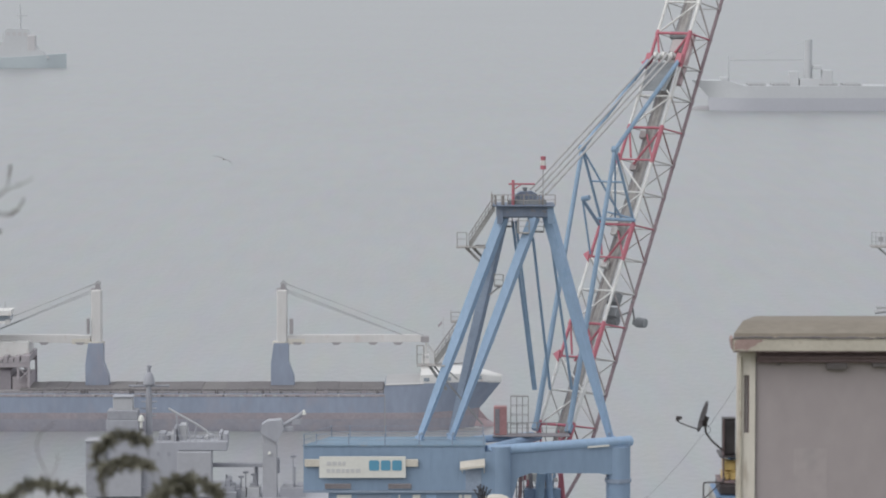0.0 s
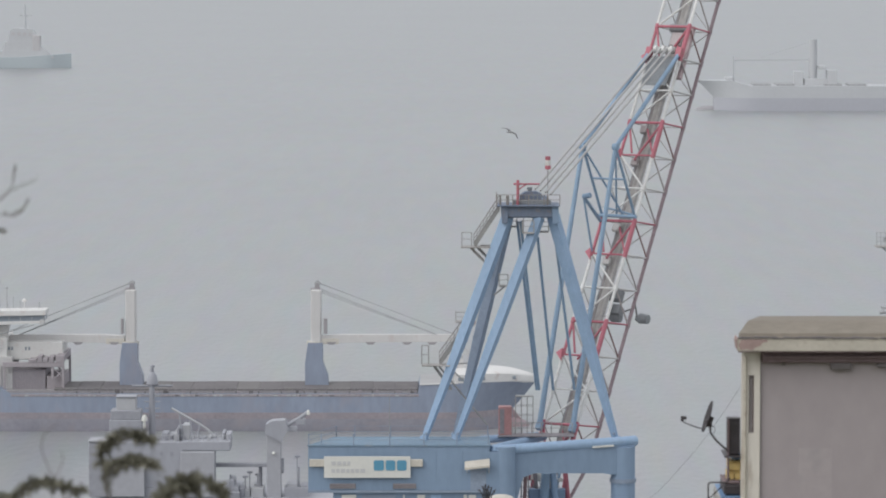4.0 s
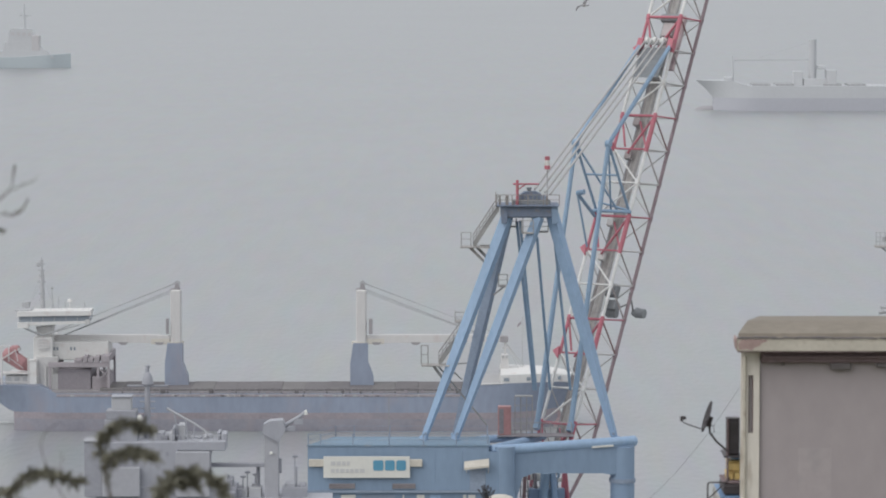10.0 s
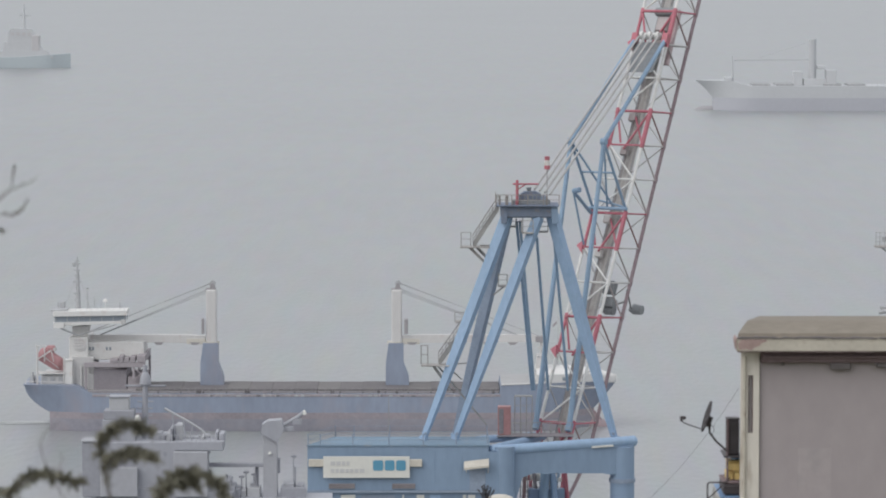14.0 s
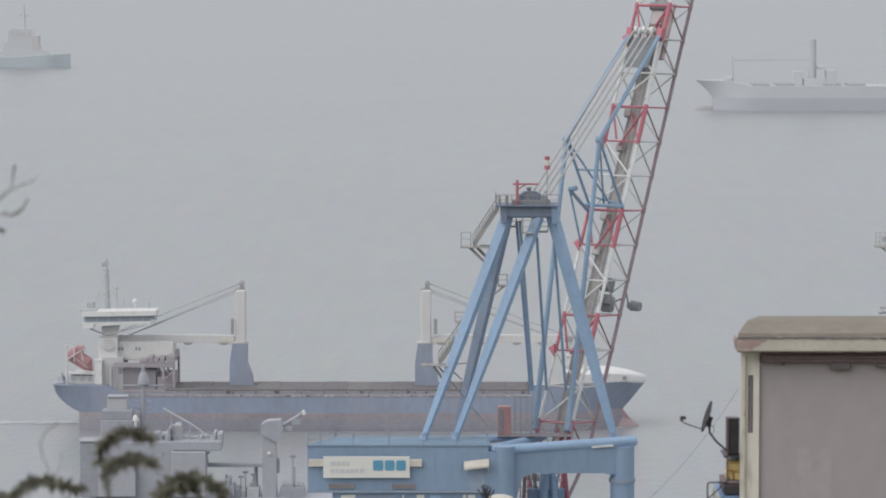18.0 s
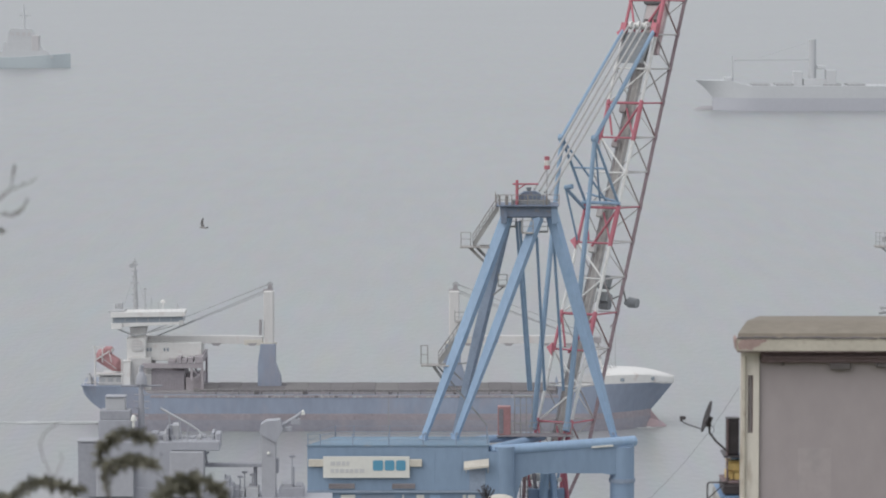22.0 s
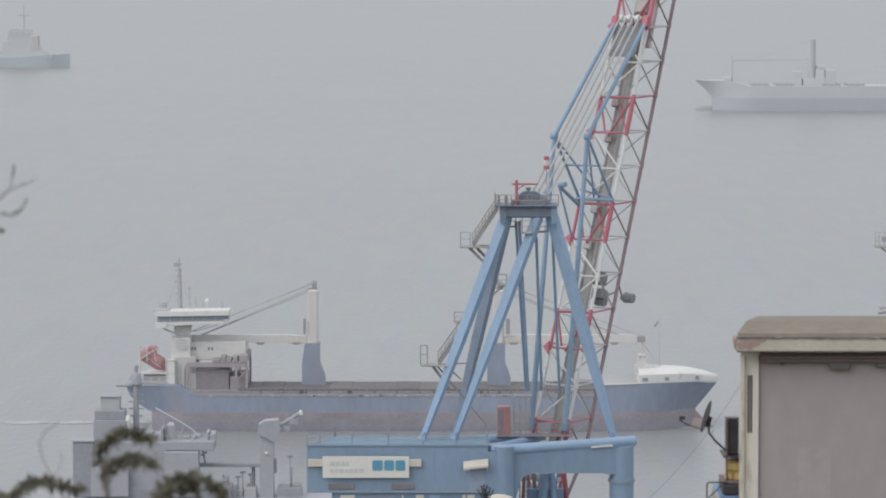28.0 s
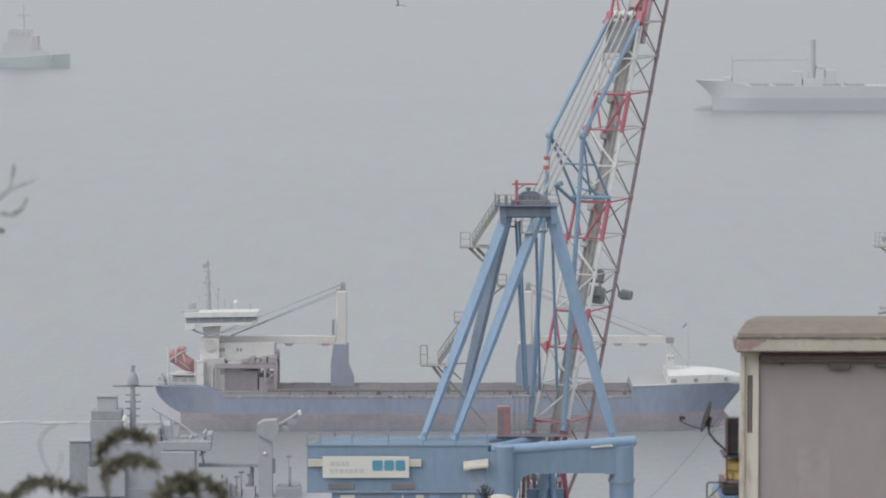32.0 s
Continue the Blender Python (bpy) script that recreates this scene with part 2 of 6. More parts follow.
# Mesh building.
class Shape:
    """Collects solids in metres and becomes one mesh."""

    def __init__(self):
        self.v, self.f, self.smooth, self.weld = [], [], [], False

    def add(self, verts, faces, smooth=False):
        o = len(self.v)
        self.v += [tuple(p) for p in verts]
        self.f += [tuple(o + i for i in f) for f in faces]
        self.smooth += [smooth] * len(faces)
        return self

    def box(self, a, b, taper=0.0):
        (x0, y0, z0), (x1, y1, z1) = [min(p) for p in zip(a, b)], [max(p) for p in zip(a, b)]
        t = taper
        vs = [(x0, y0, z0), (x1, y0, z0), (x1, y1, z0), (x0, y1, z0),
              (x0 + t, y0 + t, z1), (x1 - t, y0 + t, z1), (x1 - t, y1 - t, z1), (x0 + t, y1 - t, z1)]
        return self.add(vs, [(3, 2, 1, 0), (4, 5, 6, 7), (0, 1, 5, 4), (1, 2, 6, 5), (2, 3, 7, 6), (3, 0, 4, 7)])

    def block(self, a, b, r=0.04):
        """A box with its edges broken by a small chamfer."""
        lo, hi = [min(p) for p in zip(a, b)], [max(p) for p in zip(a, b)]
        r = min([r] + [(h - q) * 0.3 for q, h in zip(lo, hi)])
        bm = bmesh.new()
        bmesh.ops.create_cube(bm, size=1)
        for w in bm.verts:
            w.co = Vector([q + (c + 0.5) * (h - q) for c, q, h in zip(w.co, lo, hi)])
        bmesh.ops.bevel(bm, geom=bm.edges[:], offset=r, segments=1, affect="EDGES")
        bm.verts.index_update()
        self.add([w.co for w in bm.verts], [[w.index for w in f.verts] for f in bm.faces])
        bm.free()
        return self

    def tube(self, p, q, r, r2=None, n=8, smooth=True):
        p, q = Vector(p), Vector(q)
        r2 = r if r2 is None else r2
        d = (q - p).normalized()
        s = d.orthogonal().normalized()
        if n == 4:
            side = Vector((0, 0, 1)).cross(d)
            s = (side.normalized() if side.length > 1e-4 else s)
            s = (s + d.cross(s)).normalized()
        t = d.cross(s)
        ring = [(math.cos(i * 2 * math.pi / n), math.sin(i * 2 * math.pi / n)) for i in range(n)]
        vs = [p + (s * c + t * k) * r for c, k in ring] + [q + (s * c + t * k) * r2 for c, k in ring]
        fs = [(i, (i + 1) % n, n + (i + 1) % n, n + i) for i in range(n)]
        self.add(vs, fs, smooth and n > 4)
        return self.add(vs, [tuple(range(n))[::-1], tuple(range(n, 2 * n))])

    def girder(self, p, q, w0, w1, section=((-1, 0), (0.3, -0.85), (1, 0.1), (0, 0.85))):
        """A tapering box girder between two points; the section is given across and away."""
        p, q = Vector(p), Vector(q)
        d = (q - p).normalized()
        a = Vector((1, 0, 0)) - d * d.x
        a.normalize()
        b = d.cross(a)
        if b.y < 0:
            b = -b
        k = len(section)
        vs = [p + (a * x + b * y) * w0 for x, y in section] + [q + (a * x + b * y) * w1 for x, y in section]
        return self.add(vs, [tuple(range(k)), tuple(range(k, 2 * k))] + [(i, (i + 1) % k, k + (i + 1) % k, k + i) for i in range(k)])

    def path(self, pts, r, n=8):
        pts = [Vector(p) for p in pts]
        for a, b in zip(pts, pts[1:]):
            self.tube(a, b, r, n=n)
        return self

    def prism(self, pts, off):
        """A flat outline given thickness along off."""
        off, k = Vector(off), len(pts)
        a = [Vector(p) for p in pts]
        vs = a + [p + off for p in a]
        return self.add(vs, [tuple(range(k))[::-1], tuple(range(k, 2 * k))] + [(i, (i + 1) % k, k + (i + 1) % k, k + i) for i in range(k)])

    def dome(self, c, rx, ry, rz, n=12, m=4, base=0.0):
        c = Vector(c)
        vs, fs = [], []
        for j in range(m):
            a = base + (math.pi / 2 - base) * j / m
            for i in range(n):
                b = 2 * math.pi * i / n
                vs.append(c + Vector((rx * math.cos(a) * math.cos(b), ry * math.cos(a) * math.sin(b), rz * math.sin(a))))
        vs.append(c + Vector((0, 0, rz)))
        for j in range(m - 1):
            fs += [(j * n + i, j * n + (i + 1) % n, (j + 1) * n + (i + 1) % n, (j + 1) * n + i) for i in range(n)]
        fs += [((m - 1) * n + i, (m - 1) * n + (i + 1) % n, m * n) for i in range(n)]
        self.add(vs, fs, True)
        return self.add(vs[:n], [tuple(range(n))[::-1]])

    def mesh(self, name, material, origin=(0, 0, 0)):
        me = bpy.data.meshes.new(name)
        o = Vector(origin)
        me.from_pydata([Vector(p) - o for p in self.v], [], self.f)
        me.polygons.foreach_set("use_smooth", self.smooth)
        me.materials.append(M[material])
        bm = bmesh.new()
        bm.from_mesh(me)
        if self.weld:
            bmesh.ops.remove_doubles(bm, verts=bm.verts[:], dist=0.002)
            for e in bm.edges:
                e.smooth = len(e.link_faces) == 2 and e.calc_face_angle(0.0) < 0.6
        bmesh.ops.recalc_face_normals(bm, faces=bm.faces[:])
        bm.to_mesh(me)
        bm.free()
        return me


BASE = {}


def thing(name, at, label, category, group="", kind="", shape=None, material=None):
    """A top-level thing at its base point: an Empty for its parts, or one mesh."""
    ob = new(name, shape.mesh(name, material, at) if shape else None)
    ob.location = at
    BASE[ob.name] = Vector(at)
    return tagged(ob, label, category, group, kind)


def part(name, shape, material, parent, label=""):
    """One mesh under a thing or under a part of it; the shape is given in the place's metres."""
    base = BASE[parent.name]
    ob = new(name, shape.mesh(name, material, base))
    ob.parent = parent
    BASE[ob.name] = base
    return tagged(ob, label)


# ---- the setting: sea, quay, hillside ----
def setting():
    s = Shape()
    xs = [-6000, -1500, -400, 0, 400, 1500, 6000]
    ys = [-6000, 0, 300, 500, 800, 1500, 3000, 6000]
    vs = [(x, y, 0) for y in ys for x in xs]
    w = len(xs)
    s.add(vs, [(j * w + i, j * w + i + 1, (j + 1) * w + i + 1, (j + 1) * w + i) for j in range(len(ys) - 1) for i in range(w - 1)])
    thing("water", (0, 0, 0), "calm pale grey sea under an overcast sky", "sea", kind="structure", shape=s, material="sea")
    # hillside: terraces down to the port, its profile from behind the terrace to the quay road
    prof = ((-900, 120), (-60, 92), (-8, 83.3), (6, 83.0), (12, 78), (30, 72), (60, 66), (95, 62), (140, 50), (200, 30), (260, 12), (300, 3.2), (330, 3.0))
    s = Shape()
    xs = [-2500, -900, -400, -200, -120, -80, -50, -25, 0, 25, 50, 80, 120, 200, 400, 900, 2500]
    vs = []
    for y, z in prof:
        for x in xs:
            vs.append((x, y, z + (noise.noise((x * 0.03, y * 0.04, 0)) * 2.2 if 12 < y < 290 else 0)))
    w = len(xs)
    s.add(vs, [(j * w + i, j * w + i + 1, (j + 1) * w + i + 1, (j + 1) * w + i) for j in range(len(prof) - 1) for i in range(w - 1)])
    thing("ground", (0, 0, 0), "steep scrubby hillside above the port", "hillside", kind="structure", shape=s, material="soil")
    s = Shape().box((-2500, 330, -3), (2500, 448, 3.0))
    thing("quay", (0, 330, 3), "concrete harbour quay at the water's edge", "quay", kind="structure", shape=s, material="concrete")


setting()

# ---- the harbour crane ----
CY = 405.0


def C(x, y, w=0.0):
    return pixel_point(x, y, CY + w)


AZ = radians(59.6)
SIDE = Vector((math.sin(AZ), -math.cos(AZ), 0))
PIVOT = C(963.9, 914.4, 10.0)
LUFF0, LUFF_RATE, BOOM_W, BOOM_H, PANEL = 58.82, 0.367, 4.09, 4.43, 4.164


def luff(t):
    """The boom's angle above level at t seconds."""
    return LUFF0 + LUFF_RATE * (t - 6.0)


def boom_pose(t):
    """The boom turns about its foot pin; its own x runs along the boom, y to its far side, z out of its back."""
    return Matrix.Translation(PIVOT) @ Matrix.Rotation(AZ, 4, "Z") @ Matrix.Rotation(-radians(luff(t)), 4, "Y")


def boom_local(x, y, s):
    """Where the line of sight to a pixel of the view meets the upright plane s metres to the boom's near side, in the
    boom's space.
    """
    eye, q = Vector((0, 0, EYE_Z)), pixel_point(x, y, 400.0)
    d = q - eye
    k = ((PIVOT + SIDE * s) - eye).dot(SIDE) / d.dot(SIDE)
    return boom_pose(6.0).inverted() @ (eye + d * k)


def rail(parent, pts, h=1.1, every=1.6, material="stair_grey", name="railing", r=0.05):
    """Handrail along points: two rails, each post a piece of its own."""
    s = Shape()
    pts = [Vector(p) for p in pts]
    up = Vector((0, 0, h))
    for a, b in zip(pts, pts[1:]):
        s.tube(a + up, b + up, r, n=4)
        s.tube(a + up * 0.52, b + up * 0.52, r * 0.8, n=4)
    rl = part(name, s, material, parent)
    holder = parent if parent.parent else rl
    for j, (a, b) in enumerate(zip(pts, pts[1:])):
        k = max(1, round((b - a).length / every))
        for i in range(1 if j else 0, k + 1):
            q = a.lerp(b, i / k)
            part("rail_post", Shape().tube(q, q + up, r, n=4), material, holder)
    return rl


def stair(parent, a, b, side, wide=0.9, material="stair_grey"):
    """A steep open flight: two strings, treads and a handrail."""
    a, b, side = Vector(a), Vector(b), Vector(side).normalized()
    s = Shape()
    for k in (-0.5, 0.5):
        s.prism([a + side * wide * k - Vector((0, 0, 0.62)), b + side * wide * k - Vector((0, 0, 0.62)),
                 b + side * wide * k + Vector((0, 0, 0.2)), a + side * wide * k + Vector((0, 0, 0.2))], side * 0.07)
    st = part("stair", s, material, parent)
    n = max(4, int((b - a).length / 0.32))
    for i in range(n):
        q = a.lerp(b, (i + 0.5) / n)
        part("tread", Shape().box(q - side * wide * 0.5 - Vector((0.11, 0.0, 0.02)), q + side * wide * 0.5 + Vector((0.11, 0.02, 0.02))), material, st)
    up = Vector((0, 0, 1.0))
    for k in (-0.5, 0.5):
        o = side * wide * k
        part("handrail", Shape().tube(a + o + up, b + o + up, 0.05, n=4).tube(a + o + up * 0.5, b + o + up * 0.5, 0.03, n=4), material, st)
        for i in range(9):
            q = a.lerp(b, i / 8) + o
            part("rail_post", Shape().tube(q, q + up, 0.035, n=4), material, st)


def landing(parent, x0, x1, y, w0, w1, rails=True, h=1.1, material="grating", rails_in="stair_grey"):
    a, b = C(x0, y, w0), C(x1, y, w1)
    z = (a.z + b.z) / 2
    part("landing", Shape().block((a.x, a.y, z - 0.14), (b.x, b.y, z)), material, parent)
    if rails:
        rail(parent, [(a.x, b.y, z), (a.x, a.y, z), (b.x, a.y, z)], h, material=rails_in)
    return z


def build_crane():
    base = C(835, 870, 3.5)
    cr = thing("harbour_crane", (base.x, base.y, 3.0), "sky-blue harbour crane with a red and white lattice boom", "crane")
    # machine house
    a, b = C(545, 790), C(866, 790)
    top, low = a.z, C(545, 868).z
    deep = 6.8
    cut = 2.7      # the rear left corner stands in
    s = Shape().prism([(a.x, a.y, low), (b.x, a.y, low), (b.x, a.y + deep, low), (a.x + cut, a.y + deep, low)], (0, 0, top - low))
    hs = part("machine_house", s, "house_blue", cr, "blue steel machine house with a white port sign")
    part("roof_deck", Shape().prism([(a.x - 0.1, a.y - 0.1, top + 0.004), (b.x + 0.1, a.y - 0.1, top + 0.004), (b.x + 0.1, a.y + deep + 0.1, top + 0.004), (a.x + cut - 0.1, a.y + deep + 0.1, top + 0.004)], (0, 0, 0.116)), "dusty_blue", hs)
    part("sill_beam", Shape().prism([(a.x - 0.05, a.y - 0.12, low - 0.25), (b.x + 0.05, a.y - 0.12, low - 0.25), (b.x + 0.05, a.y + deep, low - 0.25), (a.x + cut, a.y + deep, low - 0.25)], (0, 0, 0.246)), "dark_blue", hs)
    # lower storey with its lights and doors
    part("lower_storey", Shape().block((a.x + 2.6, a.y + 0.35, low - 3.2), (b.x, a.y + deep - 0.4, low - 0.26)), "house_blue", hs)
    for x0, x1, m in ((604, 630, "panel_white"), (713, 716, "panel_white"), (738, 752, "panel_white"), (762, 780, "crane_blue"),
                      (820, 826, "panel_white"), (829, 842, "panel_white"), (640, 700, "dark_blue")):
        p, q = C(x0, 876, 0.3), C(x1, 890, 0.3)
        part("panel", Shape().block((p.x, p.y, q.z), (q.x, p.y + 0.12, p.z), 0.02), m, hs)
    # seams of the wall plates
    for x in (612, 676, 770, 818):
        p, q = C(x, 797, -0.0), C(x + 1.2, 852, -0.0)
        if not 573 < x < 726:
            part("wall_seam", Shape().block((p.x, p.y - 0.03, q.z), (q.x, p.y + 0.02, p.z), 0.01), "house_blue", hs)
    # sign on its rail
    p, q = C(547, 813, -0.15), C(748, 826, -0.15)
    part("sign_rail", Shape().block((p.x, p.y - 0.25, q.z), (q.x, p.y + 0.12, p.z), 0.05), "beige", hs)
    p, q = C(573, 808, -0.45), C(726, 846, -0.45)
    sg = part("sign", Shape().block((p.x, p.y - 0.06, q.z), (q.x, p.y + 0.04, p.z), 0.02), "panel_white", hs, "white sign panel with blue mark and pale lines")

    def mark(outline, m):
        s = Shape()
        for pts in outline:
            s.prism([C(x, y, -0.53) for x, y in pts], (0, -0.03, 0))
        part("mark", s, m, sg)

    for x0, x1 in ((661, 679), (682, 699), (702, 719)):
        mark([[(x0 + 2, 815), (x1 - 2, 815), (x1, 817), (x1, 831), (x1 - 2, 833), (x0 + 2, 833), (x0, 831), (x0, 817)]], "letter_blue")
    for x0, x1, y in ((586, 621, 817), (586, 646, 830)):
        s = Shape()
        x = x0
        while x < x1:
            ww = random.uniform(4, 9)
            s.prism([C(x, y, -0.53), C(min(x + ww, x1), y, -0.53), C(min(x + ww, x1), y + 7, -0.53), C(x, y + 7, -0.53)], (0, -0.02, 0))
            x += ww + 2
        part("text_bar", s, "letter_grey", sg)
    for x0, x1 in ((583, 629), (695, 736)):
        p, q = C(x0, 856), C(x1, 865)
        vt = part("vent", Shape().block((p.x, p.y - 0.12, q.z), (q.x, p.y + 0.05, p.z), 0.03), "vent_brown", hs)
        for i in range(3):
            z = q.z + (p.z - q.z) * (i + 0.5) / 3
            part("louvre", Shape().prism([(p.x, p.y - 0.12, z), (p.x, p.y - 0.2, z - 0.06), (p.x, p.y - 0.12, z - 0.03)], (q.x - p.x, 0, 0)), "vent_brown", vt)
    p, q = C(822, 815, -0.2), C(866, 827, -0.2)
    aw = part("awning", Shape().prism([(p.x, p.y, p.z - 0.12), (p.x, p.y - 0.75, q.z + 0.0), (p.x, p.y - 0.75, q.z - 0.22), (p.x, p.y, p.z - 0.3)], (q.x - p.x, 0, 0.30)), "beige", hs, "cream tilted awning")
    for x in (826, 865):
        e = C(x, 838, -0.5)
        part("bracket", Shape().tube((e.x, e.y - 0.3, q.z + 0.1), (e.x, CY, e.z), 0.05, n=4), "beige", aw)
    part("door", Shape().block(C(832, 832, -0.06), C(860, 868, 0.05), 0.03), "dark_blue", hs)
    # deck railing with its uneven posts
    z = top + 0.12
    xs = [C(x, 790).x for x in (546, 568, 625, 689, 750, 808, 864)]
    for x in xs:
        part("rail_post", Shape().tube((x, a.y + 0.05, z), (x, a.y + 0.05, z + 1.2), 0.06, n=4), "dark_blue", hs)
        xr_ = max(x, xs[0] + cut) if x < xs[2] else x
        part("rail_post", Shape().tube((xr_, a.y + deep, z), (xr_, a.y + deep, z + 1.2), 0.05, n=4), "dark_blue", hs)
    s = Shape()
    for y in (a.y + 0.05, a.y + deep):
        for h in (0.55, 1.13):
            s.tube((xs[0] + (cut if y > a.y + 1 else 0), y, z + h), (xs[-1], y, z + h), 0.025, n=4)
    for x, c in ((xs[0], cut), (xs[-1], 0)):
        for h in (0.55, 1.13):
            s.tube((x, a.y, z + h), (x + c, a.y + deep, z + h), 0.025, n=4)
    part("railing", s, "dark_blue", hs)
    p = C(689, 790, 0.1)
    part("whip_pole", Shape().tube((p.x, p.y, z), (p.x, p.y, C(689, 700, 0.1).z), 0.06, 0.035, n=6), "steel_grey", hs)

    # U-shaped front: near girder, its arch, columns and tubes
    s = Shape()
    s.prism([C(868, 803, 0.6), C(1122, 783, 4.6), C(1122, 840, 4.6), C(1078, 840, 3.9), C(1068, 838, 3.75), C(945, 838, 1.81), C(925, 846, 1.5), C(915, 884, 1.34), C(868, 884, 0.6)], (-0.6, 1.6, 0))
    g = part("front_girder", s, "house_blue", cr, "blue portal girder with an arch below")
    part("top_tube", Shape().tube(C(876, 797, 0.8), C(1121, 780, 5.0), 0.52, n=14), "crane_blue", g)
    part("tube_end", Shape().tube(C(1117, 781, 4.9), C(1123, 780.5, 5.2), 0.58, n=14), "crane_blue", g)
    part("tube_end", Shape().dome(C(876, 797, 0.8), 0.52, 0.52, 0.5, n=14), "crane_blue", g)
    # web plate that closes the corner between house and girder
    p, q = C(860, 800, 0.03), C(886, 884, 0.03)
    part("web_plate", Shape().block((p.x, p.y, q.z), (q.x, p.y + 0.5, p.z), 0.03), "house_blue", g)
    part("slot_plate", Shape().prism([C(1048, 790, 3.3), C(1086, 787, 3.9), C(1086, 790, 3.9), C(1048, 793, 3.3)], (0, -0.2, 0)), "panel_white", g)
    part("column", Shape().tube(C(893, 790, 0.95), C(893, 960, 0.95), 1.1, n=18), "house_blue", g)
    part("column_cap", Shape().tube(C(893, 791, 0.95), C(893, 795, 0.95), 1.13, n=18), "house_blue", g)
    s = Shape().tube(C(1102, 790, 5.2), C(1102, 960, 5.2), 1.3, n=18)
    cl = part("column", s, "house_blue", g)
    part("collar", Shape().tube(C(1102, 846, 5.2), C(1102, 853, 5.2), 1.42, n=18), "dark_blue", cl)
    part("far_tube", Shape().tube(C(845, 779, 7.5), C(950, 771, 14), 0.42, n=12), "crane_blue", cr)
    part("far_tube", Shape().tube(C(868, 795, 2.0), C(962, 773, 13), 0.42, n=12), "crane_blue", cr)
    # platform and red switch cabin between the tubes
    z = landing(cr, 880, 1015, 769, 9.0, 11.5, rails=False, material="vent_brown")
    p, q = C(882, 720, 9.6), C(905, 768, 9.6)
    cb = part("switch_cabin", Shape().block((p.x, p.y, z + 0.004), (q.x, p.y + 1.3, p.z), 0.05), "cabin_red", cr, "small red switch cabin")
    p2 = C(892, 724, 9.6)
    part("cabin_door", Shape().block((p.x + 0.12, p.y - 0.05, z + 0.15), (p2.x, p.y + 0.02, p2.z), 0.02), "vent_brown", cb)
    rail(cr, [C(906, 768, 9.3), C(975, 768, 9.3), C(1012, 768, 9.3)], 1.2, 1.1)
    s = Shape()
    p, q = C(912, 768, 10.5), C(943, 768, 10.5)
    hz = C(912, 702, 10.5).z - p.z
    cg = part("scaffold_cage", Shape().box((p.x, p.y, z + hz), (q.x, p.y + 1.1, z + hz + 0.06)), "stair_grey", cr, "grey tube cage beside the cab")
    for i in range(4):
        for yy in (0, 1.1):
            x = p.x + (q.x - p.x) * i / 3
            part("upright", Shape().tube((x, p.y + yy, z), (x, p.y + yy, z + hz), 0.035, n=4), "stair_grey", cg)
    for k in range(4):
        for yy in (0, 1.1):
            part("cross_tube", Shape().tube((p.x, p.y + yy, z + hz * (k + 1) / 4), (q.x, p.y + yy, z + hz * (k + 1) / 4), 0.03, n=4), "stair_grey", cg)
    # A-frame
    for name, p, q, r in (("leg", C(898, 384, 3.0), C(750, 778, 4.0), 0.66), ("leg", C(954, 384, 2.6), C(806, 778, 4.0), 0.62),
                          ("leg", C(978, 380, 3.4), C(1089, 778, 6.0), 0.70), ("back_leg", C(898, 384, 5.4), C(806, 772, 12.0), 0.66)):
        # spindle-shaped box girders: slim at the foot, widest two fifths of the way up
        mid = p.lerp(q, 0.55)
        # The back leg's darker blue paints in its shade.
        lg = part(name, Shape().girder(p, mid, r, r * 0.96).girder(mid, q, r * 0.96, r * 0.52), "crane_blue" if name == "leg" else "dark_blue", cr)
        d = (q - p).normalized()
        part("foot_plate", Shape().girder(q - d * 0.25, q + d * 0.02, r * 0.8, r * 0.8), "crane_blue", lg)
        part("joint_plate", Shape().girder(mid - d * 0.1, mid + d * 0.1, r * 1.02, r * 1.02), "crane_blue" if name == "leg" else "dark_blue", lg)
        part("foot_pin", Shape().tube(q - d * 0.7 - Vector((0, 0.75 * r, 0)), q - d * 0.7 + Vector((0, 0.75 * r, 0)), 0.16, n=10), "dark_blue", lg)
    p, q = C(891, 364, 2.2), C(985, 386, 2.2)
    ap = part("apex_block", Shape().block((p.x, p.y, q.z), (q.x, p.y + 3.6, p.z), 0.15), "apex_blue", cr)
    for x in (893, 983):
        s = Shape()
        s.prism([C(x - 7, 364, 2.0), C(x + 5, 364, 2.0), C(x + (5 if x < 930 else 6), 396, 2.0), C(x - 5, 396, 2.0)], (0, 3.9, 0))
        # Left cheek is coloured as shaded, the right one as lit.
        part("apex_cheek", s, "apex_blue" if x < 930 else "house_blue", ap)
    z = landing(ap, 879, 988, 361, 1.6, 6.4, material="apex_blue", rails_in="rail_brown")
    for x, w in ((895, 0.34), (884, 0.16), (967, 0.2)):
        p = C(x, 361, 2.0)
        part("deck_locker", Shape().block((p.x, p.y, z), (p.x + w, p.y + 0.3, z + 1.0), 0.03), "rail_brown", ap)
    p, q = C(922, 360, 3.2), C(958, 360, 3.2)
    cxh = (p.x + q.x) / 2
    s = Shape().prism([(cxh - 1.25, p.y - 0.1, z), (cxh - 1.2, p.y - 0.1, z + 0.95), (cxh - 0.7, p.y - 0.1, z + 1.3), (cxh + 0.5, p.y - 0.1, z + 1.36), (cxh + 1.1, p.y - 0.1, z + 1.05), (cxh + 1.3, p.y - 0.1, z)], (0, 1.7, 0))
    wn_ = part("winch_hood", s, "apex_blue", ap, "rounded dark blue winch hood")
    part("sheave", Shape().tube((q.x + 0.35, p.y - 0.2, z + 0.45), (q.x + 0.35, p.y + 1.6, z + 0.45), 0.42, n=16), "dark_blue", wn_)
